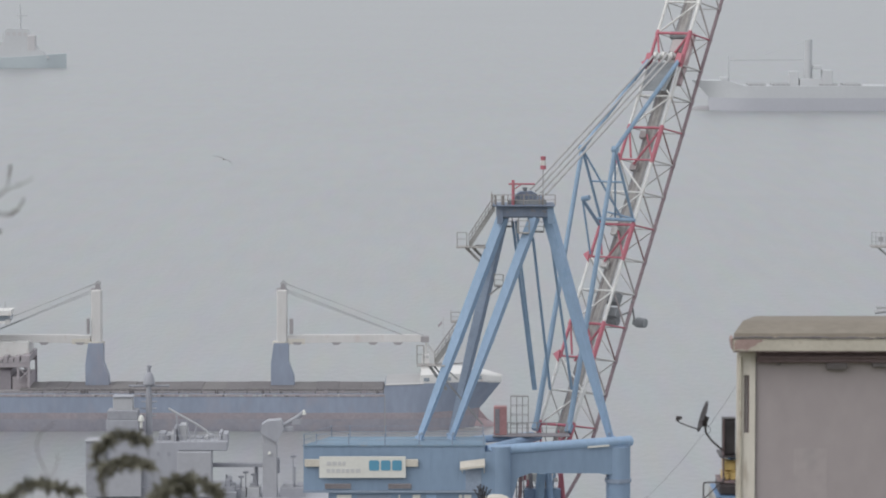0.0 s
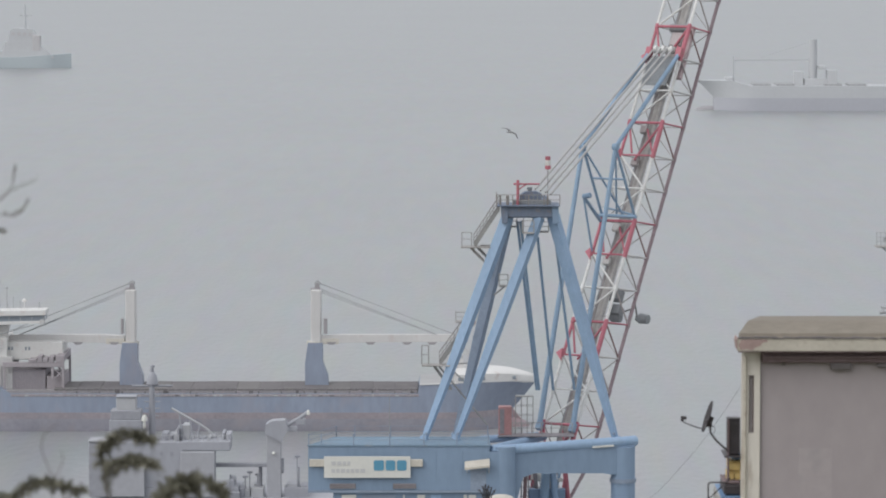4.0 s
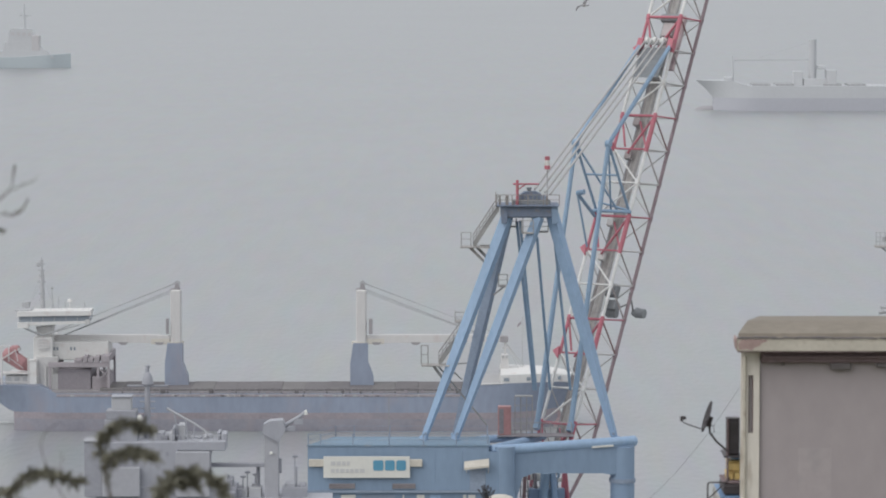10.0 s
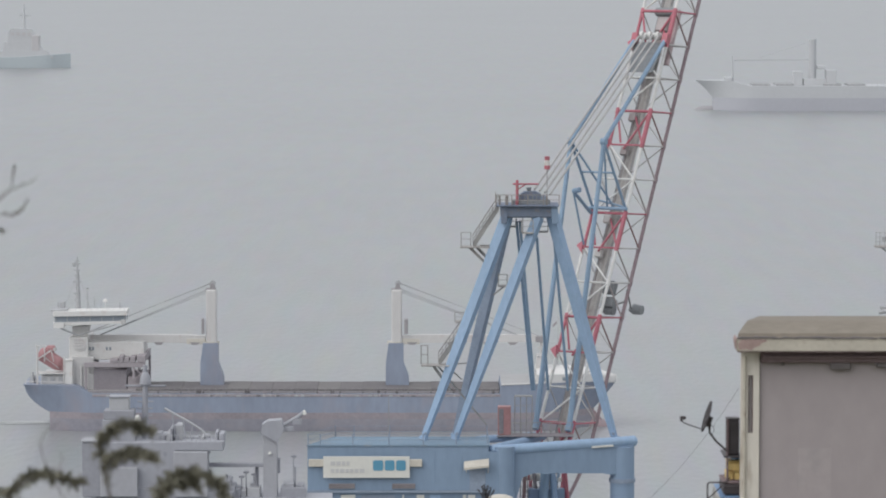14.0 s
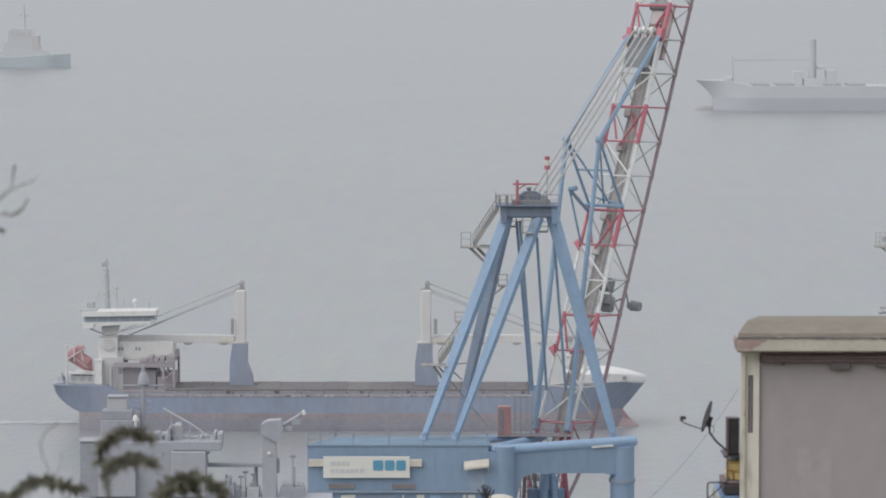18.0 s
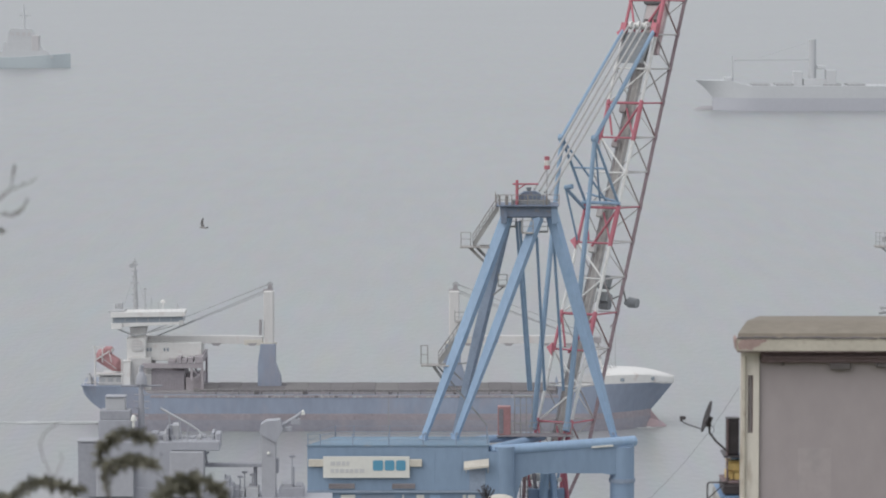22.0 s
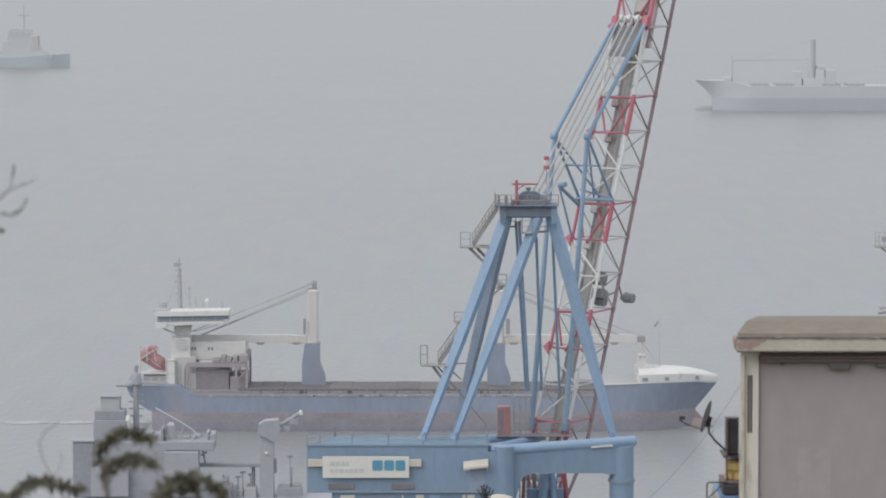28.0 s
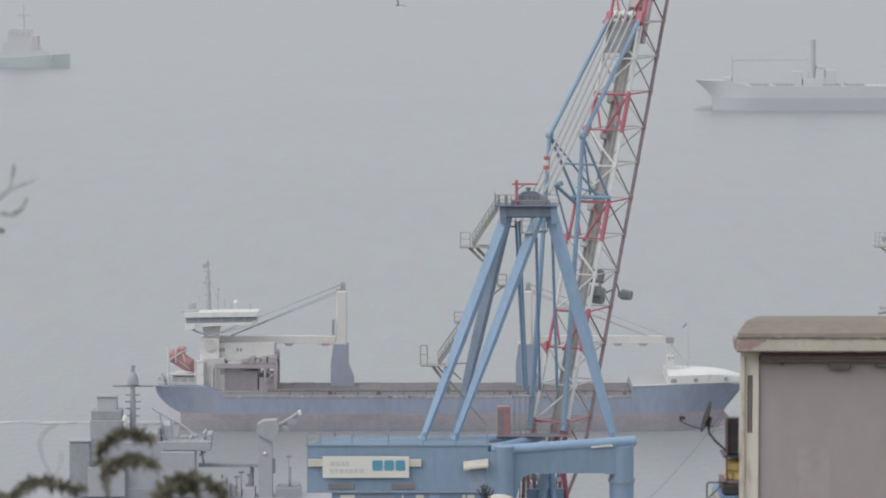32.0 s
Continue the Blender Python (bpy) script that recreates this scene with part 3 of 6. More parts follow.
    part("hood_lamp", Shape().tube((p.x + 0.9, p.y + 0.8, z + 1.3), (p.x + 0.9, p.y + 0.8, z + 1.75), 0.18, 0.3, n=8), "dark_steel", wn_)
    for i in range(6):
        x = cxh - 1.05 + 0.42 * i
        part("hood_rib", Shape().block((x - 0.05, p.y - 0.16, z + 0.05), (x + 0.05, p.y - 0.09, z + 0.95), 0.02), "dark_steel", wn_)
    part("winch_frame", Shape().block((p.x - 0.9, p.y - 0.3, z), (q.x + 1.0, p.y + 1.9, z + 0.45)), "dark_steel", wn_)
    dv = part("service_davit", Shape().tube((C(916, 360, 2.6).x, CY + 2.6, z), (C(916, 360, 2.6).x, CY + 2.6, C(916, 319, 2.6).z), 0.16, n=8), "boom_red", ap)
    part("davit_arm", Shape().tube(C(908, 326, 2.6), C(954, 326, 2.6), 0.1, n=6), "boom_red", dv)
    part("davit_brace", Shape().tube(C(917, 336, 2.6), C(930, 327, 2.6), 0.07, n=6), "boom_red", dv)
    p = C(969, 345, 4.6)
    wk = part("marker_pole", Shape().tube((p.x, p.y, z), (p.x, p.y, C(969, 298, 4.6).z), 0.05, n=6), "steel_grey", ap)
    zz = [C(969, y, 4.6).z for y in (300, 293, 284, 277)]
    for i, m in enumerate(("boom_red", "boom_white", "boom_red")):
        part("marker_drum", Shape().tube((p.x, p.y, zz[i] + 0.004), (p.x, p.y, zz[i + 1]), 0.32 - 0.02 * i, n=12), m, wk)
    # landing under the apex
    z = landing(ap, 924, 944, 411, 2.0, 3.2, h=1.25)
    for x in (926, 942):
        part("hanger", Shape().tube(C(x, 411, 2.6), C(x, 386, 2.6), 0.06, n=4), "steel_grey", ap)
    z = landing(ap, 951, 970, 409, 4.2, 5.4, h=1.0)
    z = landing(ap, 903, 914, 400, 4.2, 5.2, h=1.0)
    # stairs
    z = landing(cr, 815, 868, 436, 3.0, 5.0, rails=False)
    rail(cr, [C(834, 436, 4.8), C(817, 436, 4.8), C(817, 436, 3.1), C(834, 436, 3.1)], 1.45, 0.8)
    stair(cr, C(884, 362, 4.0), C(838, 432, 4.0), (0, 1, 0))
    for p, q in ((C(832, 438, 4.0), C(868, 474, 4.2)), (C(845, 438, 4.6), C(862, 456, 4.6)), (C(850, 436, 4.4), C(885, 436, 4.8))):
        part("strut", Shape().tube(p, q, 0.2, n=4), "grating", cr)
    landing(cr, 883, 898, 505, 4.6, 6.0, h=1.2)
    part("strut", Shape().tube(C(893, 507, 5.2), C(874, 522, 6.2), 0.1, n=4), "steel_grey", cr)
    z = landing(cr, 746, 800, 645, 3.4, 5.4, rails=False)
    rail(cr, [C(758, 645, 5.2), C(746, 645, 5.2), C(746, 645, 3.5), C(758, 645, 3.5)], 2.0, 0.6, r=0.065)
    stair(cr, C(829, 568, 4.6), C(777, 640, 4.6), (0, 1, 0))
    landing(cr, 806, 836, 568, 4.2, 6.2, h=1.0)
    for p, q in ((C(768, 648, 4.4), C(798, 690, 4.8)), (C(790, 646, 4.4), C(818, 672, 4.8)), (C(776, 648, 4.8), C(862, 752, 8.0))):
        part("strut", Shape().tube(p, q, 0.2 if p.x < 0 and q.z > C(800, 720, 4).z else 0.1, n=4), "stair_grey", cr)
    part("strut", Shape().tube(C(798, 645, 4.6), C(826, 643, 6.5), 0.09, n=4), "stair_grey", cr)
    part("ladder", Shape().tube(C(838, 598, 9), C(870, 500, 8), 0.05, n=4).tube(C(842, 598, 9), C(874, 500, 8), 0.05, n=4), "steel_grey", cr)
    # portal below, down to the quay
    s = Shape()
    cx, cy = base.x + 4.5, base.y + 3.5
    z1 = low - 3.2
    part("slewing_ring", Shape().tube((cx, cy, z1 - 1.6), (cx, cy, z1 + 0.002), 4.2, n=28), "dark_blue", cr)
    part("portal_top", Shape().block((cx - 8, cy - 6, z1 - 4.2), (cx + 8, cy + 6, z1 - 1.6)), "house_blue", cr)
    for i, (sx, sy) in enumerate(((-1, -1), (1, -1), (1, 1), (-1, 1))):
        pl = part("portal_leg", Shape().tube((cx + sx * 7, cy + sy * 5.2, z1 - 3), (cx + sx * 8.5, cy + sy * 6.5, 4.6), 1.3, n=4), "house_blue", cr)
        part("bogie", Shape().block((cx + sx * 8.5 - 2.4, cy + sy * 6.5 - 0.9, 3.0), (cx + sx * 8.5 + 2.4, cy + sy * 6.5 + 0.9, 4.9), 0.2), "dark_steel", pl)
    for x, w in ((893, 0.0), (1102, 5.2)):
        p = C(x, 958, w)
        part("portal_post", Shape().tube(p, (p.x, p.y, 3.0), 1.0, n=14), "house_blue", cr)
    # scaffolding seen below the arch
    s = Shape()
    for i in range(6):
        p = C(922 + i * 13, 842, 9)
        s.tube(p, p - Vector((0, 0, 8)), 0.07, n=4)
    for k in range(4):
        s.tube(C(920, 846 + k * 16, 9), C(990, 846 + k * 16, 9), 0.06, n=4)
        s.tube(C(922 + k * 14, 842, 9), C(938 + k * 14, 884, 9), 0.06, n=4)
    part("scaffold", s, "steel_grey", cr)
    for i, (x0, y0, x1, y1, r, m) in enumerate(((966, 838, 961, 900, 0.5, "boom_blue"), (978, 836, 984, 900, 0.36, "crane_blue"), (930, 838, 927, 900, 0.2, "maroon"), (946, 838, 952, 900, 0.22, "vent_brown"),
                                                (1000, 838, 1006, 900, 0.28, "boom_red"), (990, 838, 976, 900, 0.16, "boom_blue"))):
        part("slewing_gear", Shape().tube(C(x0, y0, 6.2 + i * 0.35), C(x1, y1, 6.2 + i * 0.35), r, n=10), m, cr)
    for i, (x0, x1, y0, y1) in enumerate(((927, 935, 839, 851), (949, 957, 838, 852), (956, 966, 862, 870), (986, 995, 846, 853))):
        p, q = C(x0, y0, 7.2 + i * 0.2), C(x1, y1, 7.2 + i * 0.2)
        part("gear_cover", Shape().block((p.x, p.y, q.z), (q.x, p.y + 0.4, p.z), 0.04), "panel_white", cr)
    p, q = C(936, 866, 6.6), C(1000, 884, 6.6)
    part("gear_bed", Shape().block((p.x, p.y, q.z - 1.0), (q.x, p.y + 1.2, p.z), 0.06), "house_blue", cr)
    bd = part("stripe_board", Shape().prism([C(926, 850, 8.2), C(962, 849, 8.2), C(958, 838, 8.2), C(934, 839, 8.2)], (0, 0.15, 0)), "panel_white", cr, "red and white striped guard board")
    for x in (936, 945, 953):
        part("stripe", Shape().prism([C(x - 2, 850, 8.15), C(x + 2, 850, 8.15), C(x + 3, 839, 8.15), C(x, 839, 8.15)], (0, -0.03, 0)), "boom_red", bd)
    return cr


crane = build_crane()


def build_boom(cr):
    """Square lattice boom in its own space: x along it, y to its far side, z out of its back."""
    hw, hh = BOOM_W / 2, BOOM_H / 2
    m0 = Matrix.Translation(-Vector(cr.location)) @ boom_pose(0)
    s = Shape()
    s.tube((0, -hw, 0), (0, hw, 0), 0.35, n=14)
    s.block((-0.6, -hw - 0.5, -0.6), (1.0, -hw + 0.3, 0.6)).block((-0.6, hw - 0.3, -0.6), (1.0, hw + 0.5, 0.6))
    bo = new("boom", s.mesh("boom", "boom_red"))
    bo.parent = cr
    bo.matrix_basis = m0
    BASE[bo.name] = Vector((0, 0, 0))
    tagged(bo, "red and white lattice boom with blue back stays")
    first = 59.96
    nodes = [first - PANEL * k for k in range(13, -6, -1)]
    cor = {"near_top": (-hw, hh), "far_top": (hw, hh), "near_low": (-hw, -hh), "far_low": (hw, -hh)}
    N = len(nodes)
    for i in range(N - 1):
        k = 13 - i                    # node counted down from the ring at 54.75 m
        is_red = k % 3 == 1
        m = "boom_red" if is_red else "boom_white"
        x0, x1 = nodes[i], nodes[i + 1]
        for y, z in cor.values():
            d = 2.1 if z < 0 else 0.0
            # lower chords take the colour darkened for shade
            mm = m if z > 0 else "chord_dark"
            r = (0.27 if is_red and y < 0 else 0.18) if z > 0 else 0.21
            drop = 0.0 if z > 0 else 0.36
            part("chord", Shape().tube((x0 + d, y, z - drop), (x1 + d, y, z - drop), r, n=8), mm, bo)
        # back face: frame bars and brace
        part("lacing", Shape().tube((x1, -hw, hh), (x1, hw, hh), 0.16 if is_red else 0.11, n=6), "boom_red" if is_red or (k - 1) % 3 == 1 else "boom_white", bo)
        if is_red:
            part("lacing", Shape().tube((x1, hw, hh), (x0 + 0.3, hw * 0.35, hh), 0.13, n=6), m, bo)
            part("lacing", Shape().tube((x1, -hw, hh), (x0, hw * 0.4, hh * 0.5), 0.13, n=6), m, bo)
            part("lacing", Shape().tube((x0, -hw, hh), (x1, 0.5, hh * 0.3), 0.12, n=6), m, bo)
            part("lug", Shape().prism([(x0 - 0.9, hw - 0.1, hh + 0.1), (x0 + 0.6, hw + 0.1, hh + 0.1), (x0, hw + 0.75, hh + 0.1)], (0, 0, 0.3)), m, bo)
        else:
            a, b = ((-hw, hw) if k % 3 == 0 else (hw, -hw))
            part("lacing", Shape().tube((x0, b, hh), (x1, a, hh), 0.11, n=6), m, bo)
        # near side, far side and underside
        for y in (-hw, hw):
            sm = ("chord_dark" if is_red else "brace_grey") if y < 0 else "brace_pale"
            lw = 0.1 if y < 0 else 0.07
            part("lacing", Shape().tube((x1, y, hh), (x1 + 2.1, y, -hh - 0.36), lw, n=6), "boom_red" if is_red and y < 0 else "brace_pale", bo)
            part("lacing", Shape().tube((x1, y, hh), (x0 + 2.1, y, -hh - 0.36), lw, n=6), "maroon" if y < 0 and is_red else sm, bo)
        part("lacing", Shape().tube((x0 + 2.1, -hw if i % 2 else hw, -hh - 0.36), (x1 + 2.1, hw if i % 2 else -hw, -hh - 0.36), 0.07, n=6), "brace_pale", bo)
        part("lacing", Shape().tube((x1 + 2.1, -hw, -hh - 0.36), (x1 + 2.1, hw, -hh - 0.36), 0.07, n=6), "brace_pale", bo)
        for y, z in ((-hw, -hh), (hw, hh), (-hw, hh)):
            g = x1 + (2.1 if z < 0 else 0.0)
            zg = z if z > 0 else z - 0.36
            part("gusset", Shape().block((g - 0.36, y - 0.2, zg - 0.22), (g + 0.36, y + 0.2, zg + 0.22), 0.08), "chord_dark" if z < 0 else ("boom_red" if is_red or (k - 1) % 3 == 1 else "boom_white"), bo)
    # foot panels running in to the pin
    for y, z in cor.values():
        part("chord", Shape().tube((0.3, y * 0.9, 0), (nodes[0] + (2.1 if z < 0 else 0), y, z if z > 0 else z - 0.36), 0.2, n=8), "boom_red" if z > 0 else "chord_dark", bo)
    x0, x1 = nodes[0], nodes[-1]
    # inner walkway and hoist ropes
    part("walkway", Shape().block((x0 - 1, -0.4, 0.1), (x1, 0.75, 0.22)), "grating", bo)
    part("walkway_rail", Shape().tube((x0 - 1, -0.45, 0.6), (x1, -0.45, 0.6), 0.05, n=4).tube((x0 - 1, 0.8, 0.6), (x1, 0.8, 0.6), 0.07, n=4), "dark_steel", bo)
    part("cable_tray", Shape().block((x0, 0.82, 0.0), (x1, 1.02, 0.25)), "brace_grey", bo)
    for y in (-0.15, 0.4):
        part("hoist_rope", Shape().tube((x0, y, 0.6), (x1, y, 0.6), 0.04, n=5), "rope", bo)
    # floodlights on the underside
    for p, y in ((boom_local(1088, 560, 0.6), -0.6), (boom_local(1137, 562, 2.3), -2.3)):
        fl = part("floodlight", Shape().tube((p.x, y - 0.55, p.z), (p.x + 0.1, y + 0.5, p.z), 0.52, 0.6, n=12), "dark_steel", bo, "dark drum floodlight")
        part("floodlight_back", Shape().block((p.x - 0.25, y + 0.4, p.z - 0.3), (p.x + 0.35, y + 1.0, p.z + 0.3), 0.08), "dark_steel", fl)
        part("floodlight_yoke", Shape().tube((p.x, y + 0.8, p.z), (p.x + 1.2, -hw, -hh), 0.1, n=6), "steel_grey", fl)
    q = boom_local(1100, 520, 1.0)
    part("lamp_gear", Shape().block((q.x - 0.7, -0.9, q.z - 0.5), (q.x + 0.6, 0.6, q.z + 0.5)).block((q.x - 2.4, -1.2, q.z - 0.8), (q.x - 1.3, 0.2, q.z + 0.4)), "dark_steel", bo)
    # stay head: sheave block, dark guard below it
    hd = first - PANEL * 0.8
    part("stay_head", Shape().block((hd - 0.35, -hw + 0.7, hh + 0.1), (hd + 0.35, hw - 0.7, hh + 0.6), 0.1), "boom_white", bo, "white and red sheave block")
    for y in (-1.0, 0.0, 1.0):
        part("head_sheave", Shape().tube((hd, y - 0.15, hh + 0.6), (hd, y + 0.15, hh + 0.6), 0.42, n=14), "boom_white", bo)
    part("head_guard", Shape().prism([(hd - 0.7, -1.75, hh + 0.12), (hd - 0.7, 1.75, hh + 0.12), (hd - 4.4, 1.85, hh + 0.12), (hd - 4.4, -1.2, hh + 0.12)], (0, 0, 0.1)), "guard_grey", bo, "dark grey guard sheet below the sheaves")
    # hoist winch and its sheets above the stay head
    part("winch_box", Shape().block((hd + 1.3, -1.1, hh * 0.2), (hd + 3.0, 0.3, hh * 0.7), 0.08), "brace_grey", bo, "grey sheet-metal winch box")
    part("winch_drum", Shape().tube((hd + 4.0, -1.1, hh * 0.3), (hd + 4.0, 1.1, hh * 0.3), 0.5, n=14), "dark_steel", bo)
    part("winch_sheet", Shape().block((hd - 2.6, -hw + 0.1, hh * 0.2), (hd + 4.2, -hw + 0.9, hh * 0.45), 0.03), "pink_plate", bo)
    for gx in (hd - 9.2, hd - 13.4, hd - 21.7, hd - 25.9):
        part("junction_box", Shape().block((gx - 0.45, 0.5, 0.3), (gx + 0.45, 1.3, 0.9), 0.05), "boom_white" if gx < hd - 20 else "brace_grey", bo)
    # blue back stays on two bent struts
    far = hw
    K1, K2 = boom_local(1026, 257, -far), boom_local(1086, 258, far)
    kx, kz = (K1.x + K2.x) / 2, (K1.z + K2.z) / 2
    e1, e2 = boom_local(964, 705, -far), boom_local(1016, 705, far)
    ex, ez = (e1.x + e2.x) / 2, (e1.z + e2.z) / 2
    ex, ez = kx + (ex - kx) * 1.11, kz + (ez - kz) * 1.11
    for y in (-far, far):
        st = part("back_stay", Shape().tube((kx, y, kz), (hd - 0.5, y * 0.93, hh + 0.4), 0.24, n=10), "boom_blue", bo)
        part("knee", Shape().tube((kx, y - 0.28, kz), (kx, y + 0.28, kz), 0.4, n=14), "boom_blue", st)
        part("head_pin", Shape().block((hd - 0.9, y * 0.93 - 0.35, hh), (hd + 0.3, y * 0.93 + 0.35, hh + 0.7)), "boom_red", st)
        part("tie_tube", Shape().tube((kx, y, kz), (ex, y, ez), 0.25, 0.32, n=10), "boom_blue", bo)
        part("tie_end", Shape().block((ex - 0.5, y - 0.32, ez - 0.3), (ex + 0.5, y + 0.32, ez + 0.3)), "boom_blue", bo)
    g1 = boom_local(1060, 378, -far)
    for y in (-far, far):
        part("strut", Shape().tube((kx, y, kz), (g1.x, y, hh), 0.16, n=8), "boom_blue", bo)
        part("strut", Shape().tube((kx, y, kz), (g1.x + 0.4, -y * 0.2, hh), 0.12, n=8), "boom_blue", bo)
    part("strut_tie", Shape().tube((kx * 0.55 + g1.x * 0.45, -far, kz * 0.55 + hh * 0.45), (kx * 0.55 + g1.x * 0.45, far, kz * 0.55 + hh * 0.45), 0.12, n=8), "boom_blue", bo)
    part("strut_base", Shape().tube((g1.x, -far - 0.3, hh + 0.4), (g1.x, far + 0.3, hh + 0.4), 0.2, n=8).tube((g1.x + 0.2, -far, hh + 0.4), (g1.x + 1.1, far, hh + 0.3), 0.12, n=8), "boom_blue", bo)
    a = boom_local(1029, 346, -far)
    part("swan_neck", Shape().tube(a, (g1.x - 0.6, far, hh + 0.3), 0.2, n=8).tube(a, a + Vector((0.1, -0.9, 0.2)), 0.3, n=8), "boom_blue", bo)
    part("swan_neck_brace", Shape().tube(a, (g1.x - 4.5, far, hh), 0.12, n=8), "boom_blue", bo)
    return bo, (hd, hh + 0.7)


boom, STAY = build_boom(crane)


def lean(at, toward):
    """The pose at a point whose z runs toward another."""
    return Matrix.Translation(at) @ (Vector(toward) - Vector(at)).to_track_quat("Z", "Y").to_matrix().to_4x4()


ROPES, LINKS = [], []


def build_ropes():
    """Luffing ropes: a drum half at the apex and a boom half that run past each other as the boom rises; swing links below the apex."""
    off = Vector(crane.location)
    for i in range(4):
        y = 1.2 - 0.8 * i
        a = C(947 + i * 9, 335 + i * 3, 3.6)
        lens = []
        for t in (0, 32):
            lens.append((boom_pose(t) @ Vector((STAY[0], y, STAY[1])) - a).length)
        ln = max(lens) * 0.56
        for half in (0, 1):
            ob = new("luffing_rope", Shape().tube((0, 0, 0), (0, 0, ln), 0.13 if half else 0.12, n=6).mesh("luffing_rope", "rope"))
            ob.parent = crane
            ROPES.append((ob, a - off, y, half))
    for top, low6, low32, y in (((921, 392), (952, 690), (934, 690), 4.5), ((951, 420), (977, 690), (957.5, 690), 6.5), ((915, 392), (948, 690), (930, 690), 5.2), ((979, 395), (1014, 690), (988, 690), 5.5)):
        a = C(*top, y)
        b6, b32 = C(*low6, y + 6), C(*low32, y + 6)
        ob = new("swing_link", Shape().tube((0, 0, 0), (0, 0, (b6 - a).length), 0.16, n=8).mesh("swing_link", "boom_blue"))
        ob.parent = crane
        LINKS.append((ob, a - off, b6 - off, b32 - off))


build_ropes()


# ---- the cargo ship under way ----
SY = 659.0          # its near side
HALF = 7.8


def S(x, y, w=0.0):
    return pixel_point(x, y, SY + w)


def loft(stations, close=True):
    """A hull: stations of (x, [(half breadth, z), ...]) from the keel up, mirrored about the middle line."""
    s = Shape()
    s.weld = True
    rows = []
    for x, prof in stations:
        row = [(x, -b, z) for b, z in prof[::-1]] + [(x, b, z) for b, z in prof]
        rows.append(row)
    k = len(rows[0])
    vs = [p for r in rows for p in r]
    # sides and the flat of the bottom are skins of their own, so that they meet in a hard edge
    mid = k // 2 - 1
    for lo, hi, soft in ((0, mid - 2, True), (mid - 1, mid + 1, False), (mid + 2, k - 2, True)):
        w = hi - lo + 2
        skin = [p for q in rows for p in q[lo:hi + 2]]
        s.add(skin, [(i * w + j, i * w + j + 1, (i + 1) * w + j + 1, (i + 1) * w + j) for i in range(len(rows) - 1) for j in range(w - 1)], soft)
    if close:
        s.add(rows[0], [tuple(range(k))])
        s.add(rows[-1], [tuple(range(k))])
        s.add(vs, [(i * k, (i + 1) * k, (i + 1) * k + k - 1, i * k + k - 1) for i in range(len(rows) - 1)])
    return s


def shift(shape, off):
    o = Vector(off)
    shape.v = [tuple(Vector(p) + o) for p in shape.v]
    return shape


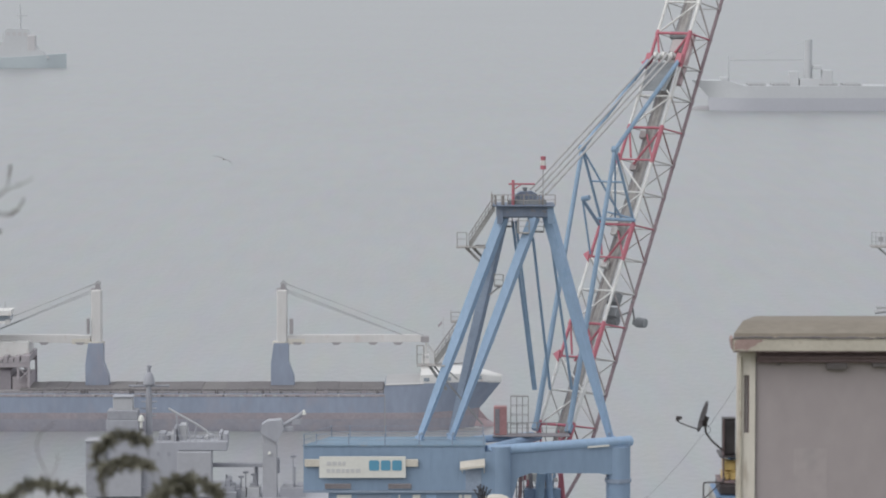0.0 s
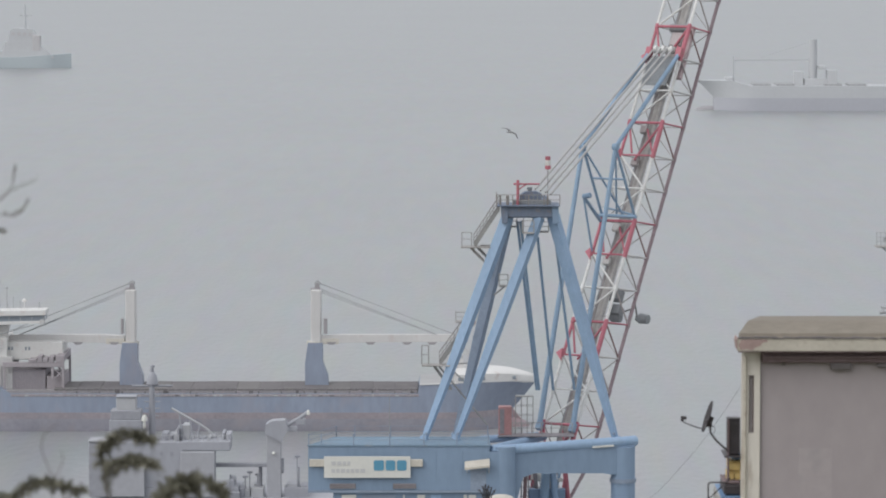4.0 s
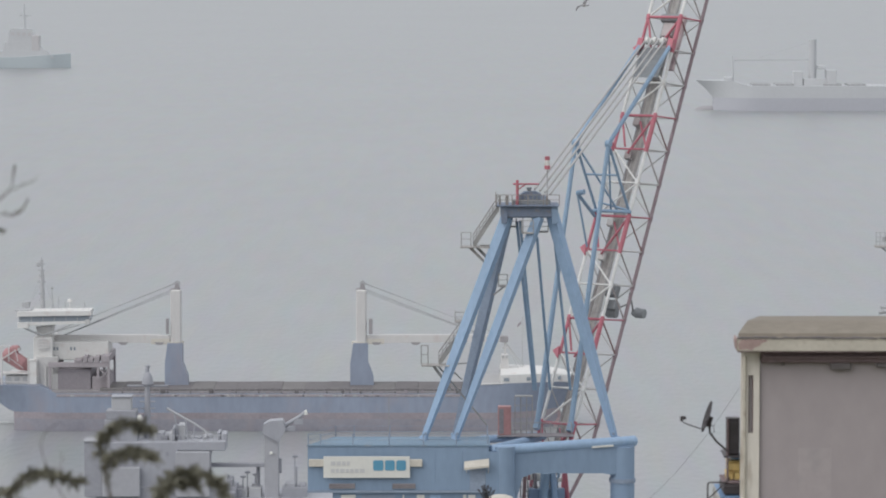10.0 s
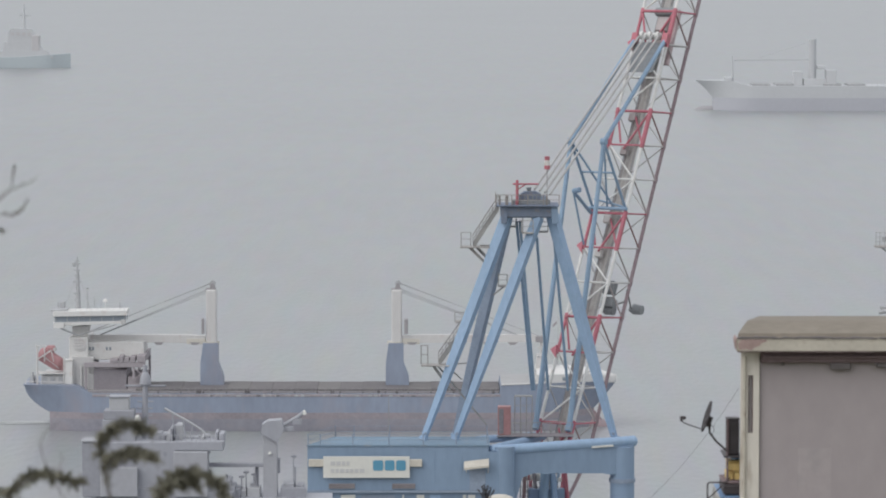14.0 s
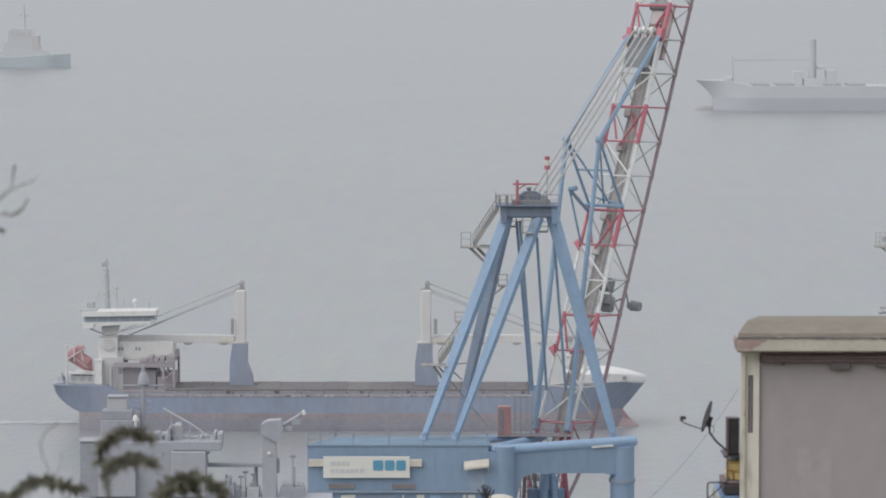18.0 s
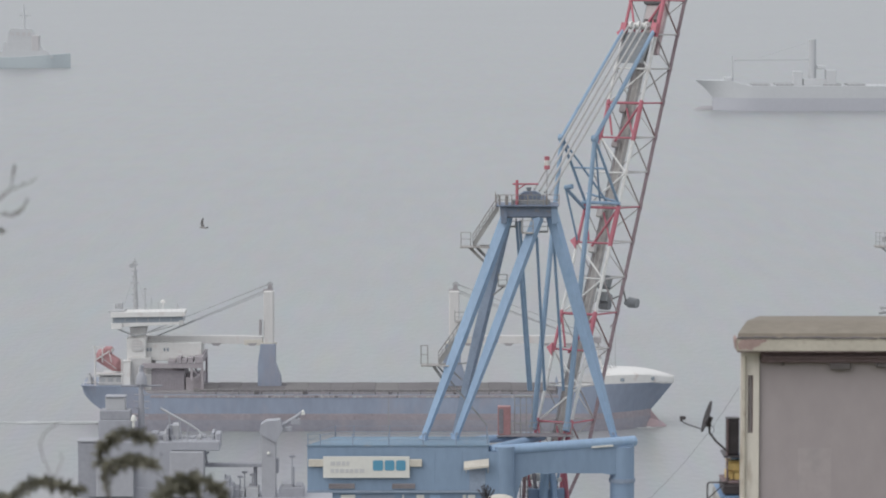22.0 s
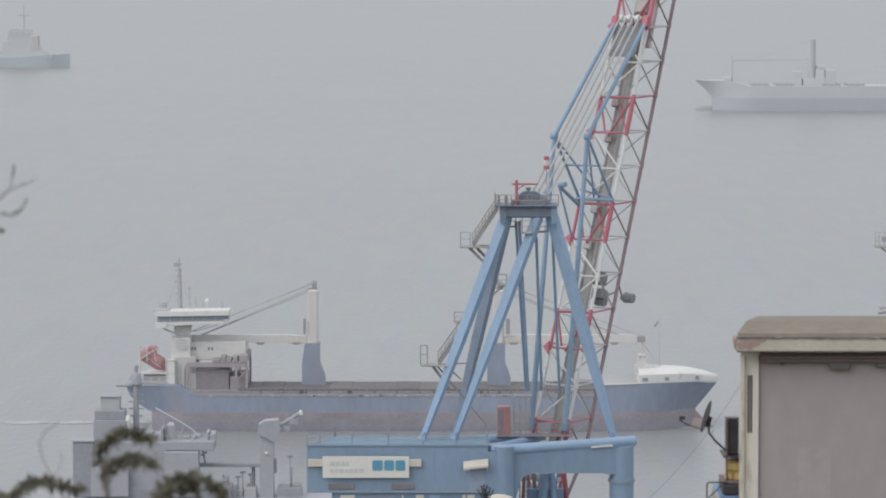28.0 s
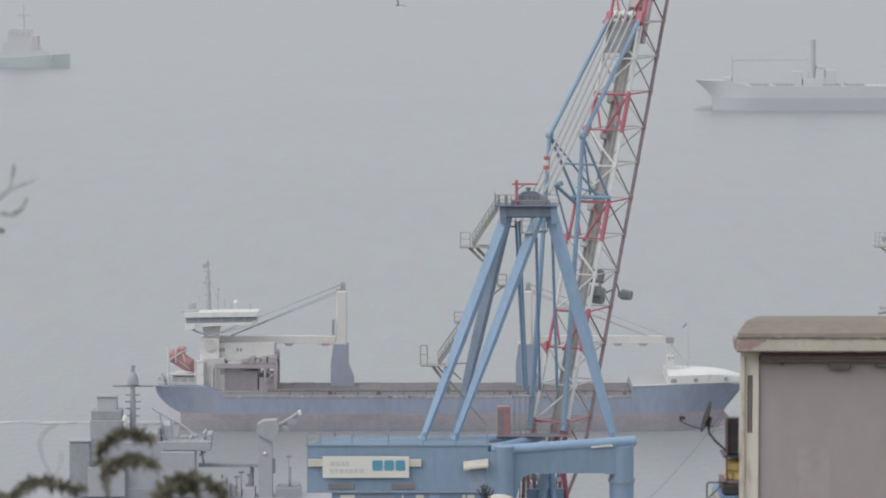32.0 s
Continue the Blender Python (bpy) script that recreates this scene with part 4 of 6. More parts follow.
def build_ship():
    org = S(554, 765, HALF)
    org.z = 0.0
    sh = thing("cargo_ship", org, "blue-hulled general cargo ship with two white deck cranes under way", "ship")
    X = lambda x: S(x, 720).x - org.x   # noqa
    Z = lambda y, w=0.0: S(554, y, w).z   # noqa
    deck, line = Z(697), Z(731)

    def at(x, b, z):
        return org + Vector((x, b, z))

    def blk(x0, x1, y0, y1, z0, z1, r=0.05):
        return Shape().block(at(x0, y0, z0), at(x1, y1, z1), r)

    xs0, xs1 = X(25), X(1081)
    L = xs1 - xs0
    upper, lower, stripe = [], [], []

    def breadth(f):
        return HALF * max(0.012, 1 - max(0, (f - 0.84) / 0.16) ** 2.2)

    def bulwark(f):
        """Height of the forward bulwark's top, straight as seen along the side."""
        return Z(681 - 7 * (f - 0.82) / 0.18, HALF - breadth(f))

    for f in [0, 0.003, 0.008, 0.014, 0.021, 0.029, 0.037, 0.0445, 0.046, 0.052, 0.06, 0.07, 0.0889, 0.096, 0.107, 0.118] + [0.13 + 0.667 * i / 28 for i in range(29)] + [0.8, 0.803, 0.8105, 0.818, 0.835, 0.85, 0.865, 0.88, 0.895, 0.91, 0.925, 0.94] + [0.95, 0.957, 0.9619, 0.966, 0.972, 0.979, 0.986, 0.993, 1.0]:
        x = xs0 + L * f
        # sheer
        top = deck
        if f < 0.089:
            top = Z(683)
        elif f < 0.118:
            top = Z(683) + (deck - Z(683)) * (f - 0.089) / 0.029
        # half breadths
        bt = HALF * (1 - max(0, (f - 0.84) / 0.16) ** 2.2) * (1 - 0.22 * max(0, (0.10 - f) / 0.10) ** 2)
        if f > 0.8:
            top = deck + (bulwark(f) - deck) * max(0, min(1, (f - 0.8) / 0.003))
        bw = HALF * max(0.0, 1 - max(0, (f - 0.82) / 0.144) ** 2.6) * (1 - 0.5 * max(0, (0.12 - f) / 0.12) ** 1.5)
        keel = -1.5
        if f < 0.0445:
            keel = Z(683 + 49 * (f / 0.0445) ** 0.46)
        stem = f > 0.962
        bt, bw = max(bt, 0.08), max(bw, 0.06)
        # the raked stem
        kk = keel
        if stem:
            kk = line + (top - line) * ((f - 0.962) / 0.038) ** 1.1
        zl = max(line, kk)
        g = lambda z: bw + (bt - bw) * max(0, min(1, (z - zl) / max(0.1, top - zl))) ** 1.1   # noqa
        upper.append((x, [(0.02, zl), (g(zl), zl + 0.002), (g(zl + (top - zl) * 0.35), zl + (top - zl) * 0.35), (g(zl + (top - zl) * 0.7), zl + (top - zl) * 0.7), (bt, top)]))
        if keel < line - 0.2 and f < 0.963:
            mid = max(keel + 0.02, 0.4)
            lower.append((x, [(0.02, keel), (bw * 0.9, keel + 0.01), (bw * 0.97, mid), (bw, line)]))
            if keel < Z(742):
                bg = bw * 1.003 + 0.02
                stripe.append((x, [(0.02, Z(742)), (bg * 0.985, Z(742) + 0.01), (bg, line + 0.02)]))
    hl = part("hull", shift(loft(upper), org), "hull_blue", sh, "blue hull with haze greyed into its colour")
    part("boot_topping", shift(loft(lower), org), "boot_red", hl, "red boot topping, dulled by haze in the colour")
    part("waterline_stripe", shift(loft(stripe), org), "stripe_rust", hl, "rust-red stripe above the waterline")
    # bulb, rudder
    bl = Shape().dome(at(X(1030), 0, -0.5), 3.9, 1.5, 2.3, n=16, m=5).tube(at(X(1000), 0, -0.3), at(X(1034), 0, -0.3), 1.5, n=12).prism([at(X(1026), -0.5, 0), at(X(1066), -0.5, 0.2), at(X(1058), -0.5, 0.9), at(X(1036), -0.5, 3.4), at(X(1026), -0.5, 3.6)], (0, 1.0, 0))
    part("bulbous_bow", bl, "bulb_red", hl, "red bulb just awash, greyed for haze")
    # rusty rubbing strake with pale freeing ports
    part("strake", blk(X(150), X(872), -HALF - 0.06, -HALF + 0.05, deck - 0.55, deck - 0.12), "strake_rust", hl)
    rnd = random.Random(21)
    for i in range(64):
        x = X(156) + (X(868) - X(156)) * (i + rnd.uniform(0.1, 0.7)) / 64
        part("freeing_port", blk(x, x + rnd.uniform(0.3, 0.8), -HALF - 0.09, -HALF + 0.04, deck - 0.5, deck - rnd.uniform(0.18, 0.3), 0.01), rnd.choice(("cargo_brown", "coaming", "hatch", "coaming", "ship_rope")), hl)
    # hatch coaming close to the side, covers on top darkened against the sky light
    zc = Z(692, 0.5)
    part("coaming", blk(X(140), X(872), -HALF + 0.45, HALF - 4.0, deck - 0.1, zc), "coaming", sh, "long taupe hatch coaming")
    n = 16
    for i in range(n):
        a, b = X(226) + (X(870) - X(226)) * i / n, X(226) + (X(870) - X(226)) * (i + 1) / n
        part("hatch_cover", blk(a + 0.005, b - 0.005, -HALF + 0.6, HALF - 4.2, zc + 0.004, zc + 0.34 + 0.05 * (i % 3 == 1)), "hatch" if i % 4 else "hatch_edge", sh)
        part("coaming_stay", blk(b - 0.12, b + 0.1, -HALF + 0.3, -HALF + 0.46, deck - 0.05, zc - 0.06), "hatch", sh)
    s = Shape()
    for i in range(60):
        x = X(150) + (X(866) - X(150)) * i / 59
        s.tube(at(x, -HALF + 0.12, deck), at(x, -HALF + 0.12, deck + 0.75), 0.035, n=4)
    s.tube(at(X(150), -HALF + 0.12, deck + 0.75), at(X(866), -HALF + 0.12, deck + 0.75), 0.035, n=4)
    part("bulwark_rail", s, "coaming", sh)
    for i in range(22):
        x = X(250) + (X(860) - X(250)) * i / 21 + rnd.uniform(-1, 1)
        part("deck_fitting", blk(x, x + rnd.uniform(0.4, 1.0), -HALF + 0.14, -HALF + 0.4, deck, deck + rnd.uniform(0.3, 0.6), 0.03), rnd.choice(("coaming", "hatch", "cargo_brown")), sh)
    # two deck cranes
    for x, jib in ((355, -1), (686, 1)):
        cx = X(x)
        z0, z1, z2 = deck, Z(606, HALF), Z(500, HALF)
        s = Shape()
        hw = 1.72
        prof = [(-hw, z0), (-hw, z0 + 4.5), (-hw + 0.5, z1), (hw - 0.4, z1), (hw - 0.4, z0 + 4.6), (hw + 0.5, z0 + 2.2), (hw + 0.6, z0)]
        s.prism([at(cx + px, -1.7, pz) for px, pz in prof], (0, 3.4, 0))
        dc = part("deck_crane", s, "hull_blue", sh, "white deck crane on a blue pedestal, jib laid level")
        part("crane_house", blk(cx - 0.72, cx + 1.08, -1.2, 1.2, z1 + 0.004, z2 - 1.2, 0.2), "ship_white", dc)
        part("slew_ring", Shape().tube(at(cx, 0, z1 - 0.25), at(cx, 0, z1 + 0.2), 1.5, n=18), "jib_cream", dc)
        part("crane_head", blk(cx - 0.75, cx + 0.75, -0.9, 0.9, z2 - 1.9, z2 - 1.0).prism([at(cx - 0.2, -0.8, z2 - 1.2), at(cx + 0.9, -0.8, z2 - 1.2), at(cx + 0.6, -0.8, z2 - 0.1), at(cx + 0.2, -0.8, z2 - 0.1)], (0, 1.6, 0)), "coaming", dc)
        for b in (-0.6, 0.6):
            part("head_sheave", Shape().tube(at(cx + 0.4, b - 0.12, z2 - 0.2), at(cx + 0.4, b + 0.12, z2 - 0.2), 0.5, n=14), "ship_rope", dc)
        k = cx + (1.72 if jib > 0 else -1.25)
        part("operator_cab", blk(k - 0.25, k + (0.4 if jib > 0 else 0.2), -1.5, -0.4, Z(590, HALF), Z(563, HALF)), "coaming", dc)
        tip = X(945) if jib > 0 else X(116)
        zj = Z(600, HALF)
        root = cx + jib * 0.9
        s = Shape().prism([at(root, -0.75, zj - 0.7), at(root, -0.75, zj + 0.55), at(root + jib * 3.5, -0.75, zj + 0.75), at(tip - jib * 1.2, -0.75, zj + 0.75), at(tip, -0.75, zj + 0.2), at(tip - jib * 0.6, -0.75, zj - 0.45)], (0, 1.5, 0))
        jb = part("jib", s, "ship_white", dc)
        part("jib_foot", Shape().block(at(min(root, root + jib * 3.2), -0.82, zj - 0.85), at(max(root, root + jib * 3.2), 0.82, zj + 0.1)), "jib_cream", jb)
        for q in (0.08, 0.36, 0.62, 0.8):
            xx = root + (tip - root) * q
            part("jib_lug", Shape().prism([at(xx - 0.9, -0.85, zj - 0.5), at(xx + 0.9, -0.85, zj - 0.5), at(xx + 0.4, -0.85, zj - 0.95), at(xx - 0.5, -0.85, zj - 0.95)], (0, 1.7, 0)), "coaming", jb)
        s = Shape()
        for b in (-0.5, 0.0, 0.5):
            s.tube(at(cx + 0.4, b, z2 - 0.05 - 0.2 * b), at(tip, b, zj + 0.4), 0.08, n=4)
            s.tube(at(cx + 0.2, b, z2 - 1.2 + 0.5 * b), at(tip - jib * 3.5, b, zj + 0.5), 0.075, n=4)
        part("topping_rope", s, "ship_rope", dc)
        part("jib_head", Shape().block(at(tip - 0.9, -0.9, zj - 0.5), at(tip + 0.5, 0.9, zj + 0.5)), "coaming", jb)
    # jib rest and mast on the forecastle
    jr = part("jib_rest", Shape().prism([at(X(933), -2.2, deck), at(X(954), -2.2, deck), at(X(950), -2.2, Z(627, HALF)), at(X(938), -2.2, Z(627, HALF))], (0, 3.6, 0)).tube(at(X(945), -0.4, Z(627, HALF)), at(X(945), -0.4, Z(606, HALF)), 0.16, n=6).tube(at(X(939), -0.4, Z(615, HALF)), at(X(951), -0.4, Z(615, HALF)), 0.12, n=6), "ship_white", sh, "pale fore tower that the jib rests on")
    for x0, x1, y0, y1 in ((939, 943, 629, 634), (945.5, 949.5, 629, 634), (934.5, 936, 653, 660)):
        part("tower_window", blk(X(x0), X(x1), -2.28, -2.15, Z(y1, HALF - 2), Z(y0, HALF - 2), 0.02), "ship_rope", jr)
    fm = part("foremast", Shape().tube(at(X(976), 0, Z(655, HALF)), at(X(976), 0, Z(560, HALF)), 0.05, 0.03, n=6), "rope", sh)
    part("bow_flag", Shape().prism([at(X(966), 0.05, Z(576, HALF)), at(X(973), 0.05, Z(568, HALF)), at(X(974), 0.05, Z(573, HALF)), at(X(967), 0.05, Z(580, HALF))], (0, 0.06, 0)), "cargo_brown", fm, "small red flag, greyed for haze")
    stays = Shape()
    for b, x in ((-1.2, 970), (0.0, 977), (1.2, 983)):
        stays.tube(at(X(947), b * 0.4 - 0.4, Z(608, HALF)), at(X(x), b, Z(654, HALF)), 0.06, n=4)
    part("fore_stay", stays, "ship_grey", sh, "pale stays of the fore tower")
    # white whaleback forecastle
    s = Shape()
    rows = []
    for x in (936, 940, 960, 980, 1000, 1015, 1030, 1045, 1055, 1063, 1070, 1075, 1079, 1081):
        f = (X(x) - xs0) / L
        zb, hb = bulwark(f), breadth(f) * 0.995
        wall = zb + 1.45 - 1.0 * max(0, (f - 0.93) / 0.07) ** 2
        rows.append((X(x), [(hb * 0.9, zb - 0.3), (hb, zb - 0.05), (hb, wall), (hb * 0.93, wall + 0.2), (hb * 0.5, wall + 0.5), (0.02, wall + 0.58)]))
    fc = part("forecastle", shift(loft(rows), org), "bridge_white", sh, "white whaleback forecastle")
    edge = [0.8035, 0.8185, 0.84, 0.86, 0.868]
    outline = [at(xs0 + L * f, k * breadth(f) * 0.985, bulwark(f) + 0.02) for k, fs in ((-1, edge), (1, edge[::-1])) for f in fs]
    part("fore_deck", Shape().prism(outline, (0, 0, 0.03)), "deck_grey", sh, "pale grey foredeck")
    cap = Shape()
    for f0, f1 in zip(edge, edge[1:]):
        cap.tube(at(xs0 + L * f0, -breadth(f0) - 0.02, bulwark(f0)), at(xs0 + L * f1, -breadth(f1) - 0.02, bulwark(f1)), 0.12, n=6)
    part("bulwark_cap", cap, "ship_white", hl)
    for x in (946, 984, 1039):
        f = (X(x) - xs0) / L
        zb, hb = bulwark(f), breadth(f)
        part("porthole", Shape().block(at(X(x) - 0.5, -hb - 0.03, zb + 0.35), at(X(x) + 0.5, -hb + 0.6, zb + 0.95), 0.05), "glass_dark", fc)
    part("windlass", Shape().block(at(X(976), -1.2, bulwark(0.92) + 1.5), at(X(1006), -0.2, bulwark(0.92) + 1.95)), "coaming", fc)
    # superstructure aft
    zd = Z(683)
    # The lighter white on these houses offsets the shade of bridge and jib.
    part("accommodation", blk(X(106), X(140), -4.4, 5.2, zd - 1, Z(596, 4), 0.1), "bridge_white", sh)
    ac = part("boat_deck_house", blk(X(110), X(238), -3.2, 5.6, Z(638, 4), Z(606, 4), 0.1), "bridge_white", sh, "pale deckhouse with small windows")
    for x in (142, 147.5, 172, 178):
        part("cabin_window", blk(X(x) - 0.16, X(x) + 0.16, -3.26, -3.1, Z(621, 4), Z(615, 4), 0.02), "glass_dark", ac)
    part("house_rail", Shape().tube(at(X(140), -3.4, Z(601, 4)), at(X(238), -3.4, Z(601, 4)), 0.04, n=4).tube(at(X(238), -3.4, Z(601, 4)), at(X(238), -3.4, Z(606, 4)), 0.05, n=4), "ship_grey", ac)
    # Disc and slats are added in place of the shadowed arch at the jib's end.
    part("vent_mouth", Shape().tube(at(X(124), -4.6, Z(610, 3)), at(X(124), -4.3, Z(610, 3)), 1.1, n=18), "ship_white", sh, "round pale disc added for the dark arch at the jib's end")
    for i in range(4):
        part("vent_slat", blk(X(116), X(132), -4.68, -4.58, Z(618 - i * 5, 3), Z(616.5 - i * 5, 3), 0.02), "ship_grey", sh)
    tw = part("stair_tower", blk(X(99.5), X(113.5), -5.9, -4.4, zd, Z(639, 2), 0.08), "bridge_white", sh)
    part("tower_cap", blk(X(99), X(114), -6.0, -4.3, Z(639, 2), Z(637, 2), 0.03), "bridge_white", tw)
    part("lower_house", blk(X(111), X(150), -4.9, 5.2, zd - 1.2, Z(632, 3), 0.08), "ship_grey", sh)
    for x in (115, 128, 141):
        part("house_pillar", blk(X(x) - 0.14, X(x) + 0.14, -5.2, -4.92, zd - 1.2, Z(648, 3), 0.03), "ship_white", sh)

    def deck_slab(x0, x1, y0, y1, y2, y3, n0, dp, m, name, par, label=""):
        return part(name, Shape().prism([at(X(x0), n0, Z(y2, 2)), at(X(x1), n0, Z(y3, 2)), at(X(x1), n0, Z(y1, 2)), at(X(x0), n0, Z(y0, 2))], (0, dp, 0)), m, par, label)

    br = deck_slab(82, 202, 571, 568.5, 578, 573, -5.6, 4.8, "bridge_white", "wheelhouse", sh, "white bridge with a dark band of windows")
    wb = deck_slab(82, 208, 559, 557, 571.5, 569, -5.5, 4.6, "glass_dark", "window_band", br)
    for i in range(7):
        x = X(84) + (X(206) - X(84)) * i / 6
        part("window_post", blk(x - 0.05, x + 0.05, -5.54, -5.4, Z(570, 2), Z(560, 2), 0.01), "ship_rope", wb)
    deck_slab(79, 210, 552, 550, 560.5, 558.5, -6.0, 5.4, "bridge_white", "bridge_roof", br)
    deck_slab(74, 103, 549.5, 549.5, 552, 551.5, -5.2, 4.4, "ship_rope", "roof_ledge", br)
    deck_slab(80, 99, 571, 571, 581, 580.5, -6.2, 1.6, "bridge_white", "bridge_wing", br)
    deck_slab(200, 208, 566, 566, 575, 573, -6.1, 1.4, "ship_grey", "bridge_wing", br)
    part("bridge_neck", Shape().prism([at(X(114), -3.4, Z(602, 4)), at(X(136), -3.4, Z(602, 4)), at(X(142), -3.4, Z(577, 4)), at(X(110), -3.4, Z(580, 4))], (0, 3, 0)), "bridge_white", br)
    part("neck_brace", Shape().tube(at(X(92), -5.8, Z(581, 2)), at(X(122), -4.6, Z(594, 3)), 0.16, n=6).tube(at(X(122), -4.6, Z(594, 3)), at(X(190), -5.8, Z(575, 2)), 0.12, n=6), "ship_rope", br)
    rail2 = Shape()
    for i in range(12):
        x = X(100) + (X(206) - X(100)) * i / 11
        rail2.tube(at(x, -5.6, Z(552, 2)), at(x, -5.6, Z(543, 2)), 0.018, n=4)
    rail2.tube(at(X(100), -5.6, Z(543, 2)), at(X(206), -5.6, Z(543, 2)), 0.018, n=4)
    part("roof_rail", rail2, "ship_grey", br)
    # lattice radar mast with its yards, small aerials on the roof
    zm0, zm1 = Z(546, HALF), Z(455, HALF)
    ms = part("mast", Shape().tube(at(X(119), 0, zm0), at(X(118), 0, Z(478, HALF)), 0.42, 0.26, n=8).tube(at(X(118), 0, Z(478, HALF)), at(X(117.5), 0, zm1), 0.16, 0.08, n=6), "ship_rope", sh, "grey radar mast with short yards")
    for y, w in ((462, 5), (467, 8), (478, 7), (488, 6), (499, 9), (509, 5), (520, 7), (531, 6)):
        part("yard", Shape().tube(at(X(118 - w), 0, Z(y, HALF)), at(X(118 + w * 0.7), 0, Z(y, HALF)), 0.1, n=5), "ship_rope", ms)
    part("radar", Shape().block(at(X(108), -0.3, Z(472, HALF)), at(X(115), 0.3, Z(464, HALF)), 0.1), "ship_rope", ms)
    part("mast_stay", Shape().tube(at(X(118), 0, Z(480, HALF)), at(X(96), -2, zm0), 0.04, n=4).tube(at(X(118), 0, Z(480, HALF)), at(X(142), -2, zm0), 0.04, n=4), "ship_rope", ms)
    for x, y, r in ((136.5, 506, 0.14), (148, 524, 0.1), (160, 532, 0.08), (194, 534, 0.2), (84, 534, 0.12)):
        part("aerial", Shape().tube(at(X(x), -1, zm0), at(X(x), -1, Z(y, HALF)), r, r * 0.6, n=6), "ship_rope", sh)
    part("aerial_head", Shape().tube(at(X(134), -1, Z(509, HALF)), at(X(139), -1, Z(509, HALF)), 0.16, n=6), "ship_rope", sh)
    part("roof_locker", blk(X(87), X(96), -1.6, 0.4, zm0 - 0.3, Z(533, HALF), 0.1), "ship_rope", sh)
    part("satellite_dome", Shape().tube(at(X(169), -2, Z(548, 6)), at(X(169), -2, Z(534, 6)), 0.07, n=6).dome(at(X(169), -2, Z(534, 6)), 0.45, 0.45, 0.55), "bridge_white", sh)
    # lifeboat in its frame above the stern
    c0, c1 = at(X(59), -4.4, Z(627, 3)), at(X(95), -4.4, Z(650, 3))
    dd = (c1 - c0).normalized()
    s = Shape().tube(c0 - dd * 0.7, c0, 0.75, 1.3, n=14).tube(c0, c1 - dd * 1.0, 1.3, 1.25, n=14).tube(c1 - dd * 1.0, c1 + dd * 0.6, 1.25, 0.5, n=14)
    lb = part("lifeboat", s, "boat_red", sh, "red free-fall lifeboat in a white frame, greyed for haze")
    part("boat_cockpit", Shape().block(c0 + Vector((0.6, -0.9, 0.3)), c0 + Vector((2.2, 0.9, 1.45)), 0.3), "boat_red", lb)
    part("boat_window", Shape().block(c0 + Vector((1.9, -0.95, 0.55)), c0 + Vector((2.28, 0.95, 1.1)), 0.05), "ship_grey", lb)
    part("boat_belt", Shape().tube(c0 + Vector((0, -1.33, -0.1)), c1 + Vector((-0.6, -1.26, -0.1)), 0.07, n=4), "ship_white", lb)
    fr = Shape()
    for x, y0, y1, w in ((51, 612, 683, 0.17), (64, 615, 640, 0.1), (98, 632, 683, 0.12)):
        fr.tube(at(X(x), -5.9, Z(y1, 2)), at(X(x), -5.9, Z(y0, 2)), w, n=4)
    fr.tube(at(X(50), -5.95, Z(637, 2)), at(X(76), -5.95, Z(620, 2)), 0.14, n=4)
    fr.tube(at(X(76), -5.95, Z(620, 2)), at(X(80), -5.95, Z(640, 2)), 0.1, n=4)
    fr.tube(at(X(47), -5.9, Z(612, 2)), at(X(68), -5.9, Z(612, 2)), 0.1, n=4)
    part("boat_frame", fr, "ship_white", sh, "white lifeboat frame")
    part("boat_deck", blk(X(50), X(104), -6.0, -3.6, Z(662.5, 2), Z(660, 2), 0.05), "ship_white", sh)
    part("poop_house", blk(X(57), X(100), -5.4, 4.0, zd - 0.8, Z(664, 3), 0.1), "ship_grey", sh)
    for x in (57, 71, 86):
        part("poop_window", blk(X(x) + 0.2, X(x + 11), -5.46, -5.3, Z(674, 3), Z(667, 3), 0.03), "ship_rope", sh)
    part("poop_rail", Shape().tube(at(X(30), -5.8, Z(675, 2)), at(X(100), -6.2, Z(676, 2)), 0.08, n=4).tube(at(X(30), -5.8, Z(683, 2)), at(X(30), -5.8, Z(675, 2)), 0.08, n=4), "ship_white", sh)
    part("stern_post", Shape().tube(at(X(41), -4, zd), at(X(41), -4, Z(664, 3)), 0.3, 0.22, n=6), "ship_rope", sh)
    part("stern_post", Shape().tube(at(X(31), 3, zd), at(X(33), 3, Z(668, 3)), 0.2, n=6), "ship_rope", sh)
    part("winch", Shape().tube(at(X(36), -3, zd + 0.6), at(X(44), -3, zd + 0.6), 0.75, n=12).block(at(X(34), -3.8, zd), at(X(46), -2.2, zd + 0.5)), "ship_rope", sh)
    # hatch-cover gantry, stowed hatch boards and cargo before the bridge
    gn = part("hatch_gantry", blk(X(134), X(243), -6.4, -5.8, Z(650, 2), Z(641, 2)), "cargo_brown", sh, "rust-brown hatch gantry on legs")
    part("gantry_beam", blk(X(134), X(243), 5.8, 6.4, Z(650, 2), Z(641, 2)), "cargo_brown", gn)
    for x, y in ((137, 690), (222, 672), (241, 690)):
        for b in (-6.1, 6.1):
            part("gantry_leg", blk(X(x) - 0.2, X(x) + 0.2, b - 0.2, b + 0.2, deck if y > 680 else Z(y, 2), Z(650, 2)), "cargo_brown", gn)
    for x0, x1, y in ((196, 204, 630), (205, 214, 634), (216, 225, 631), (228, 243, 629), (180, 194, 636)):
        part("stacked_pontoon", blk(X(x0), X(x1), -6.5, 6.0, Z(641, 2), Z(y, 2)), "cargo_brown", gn)
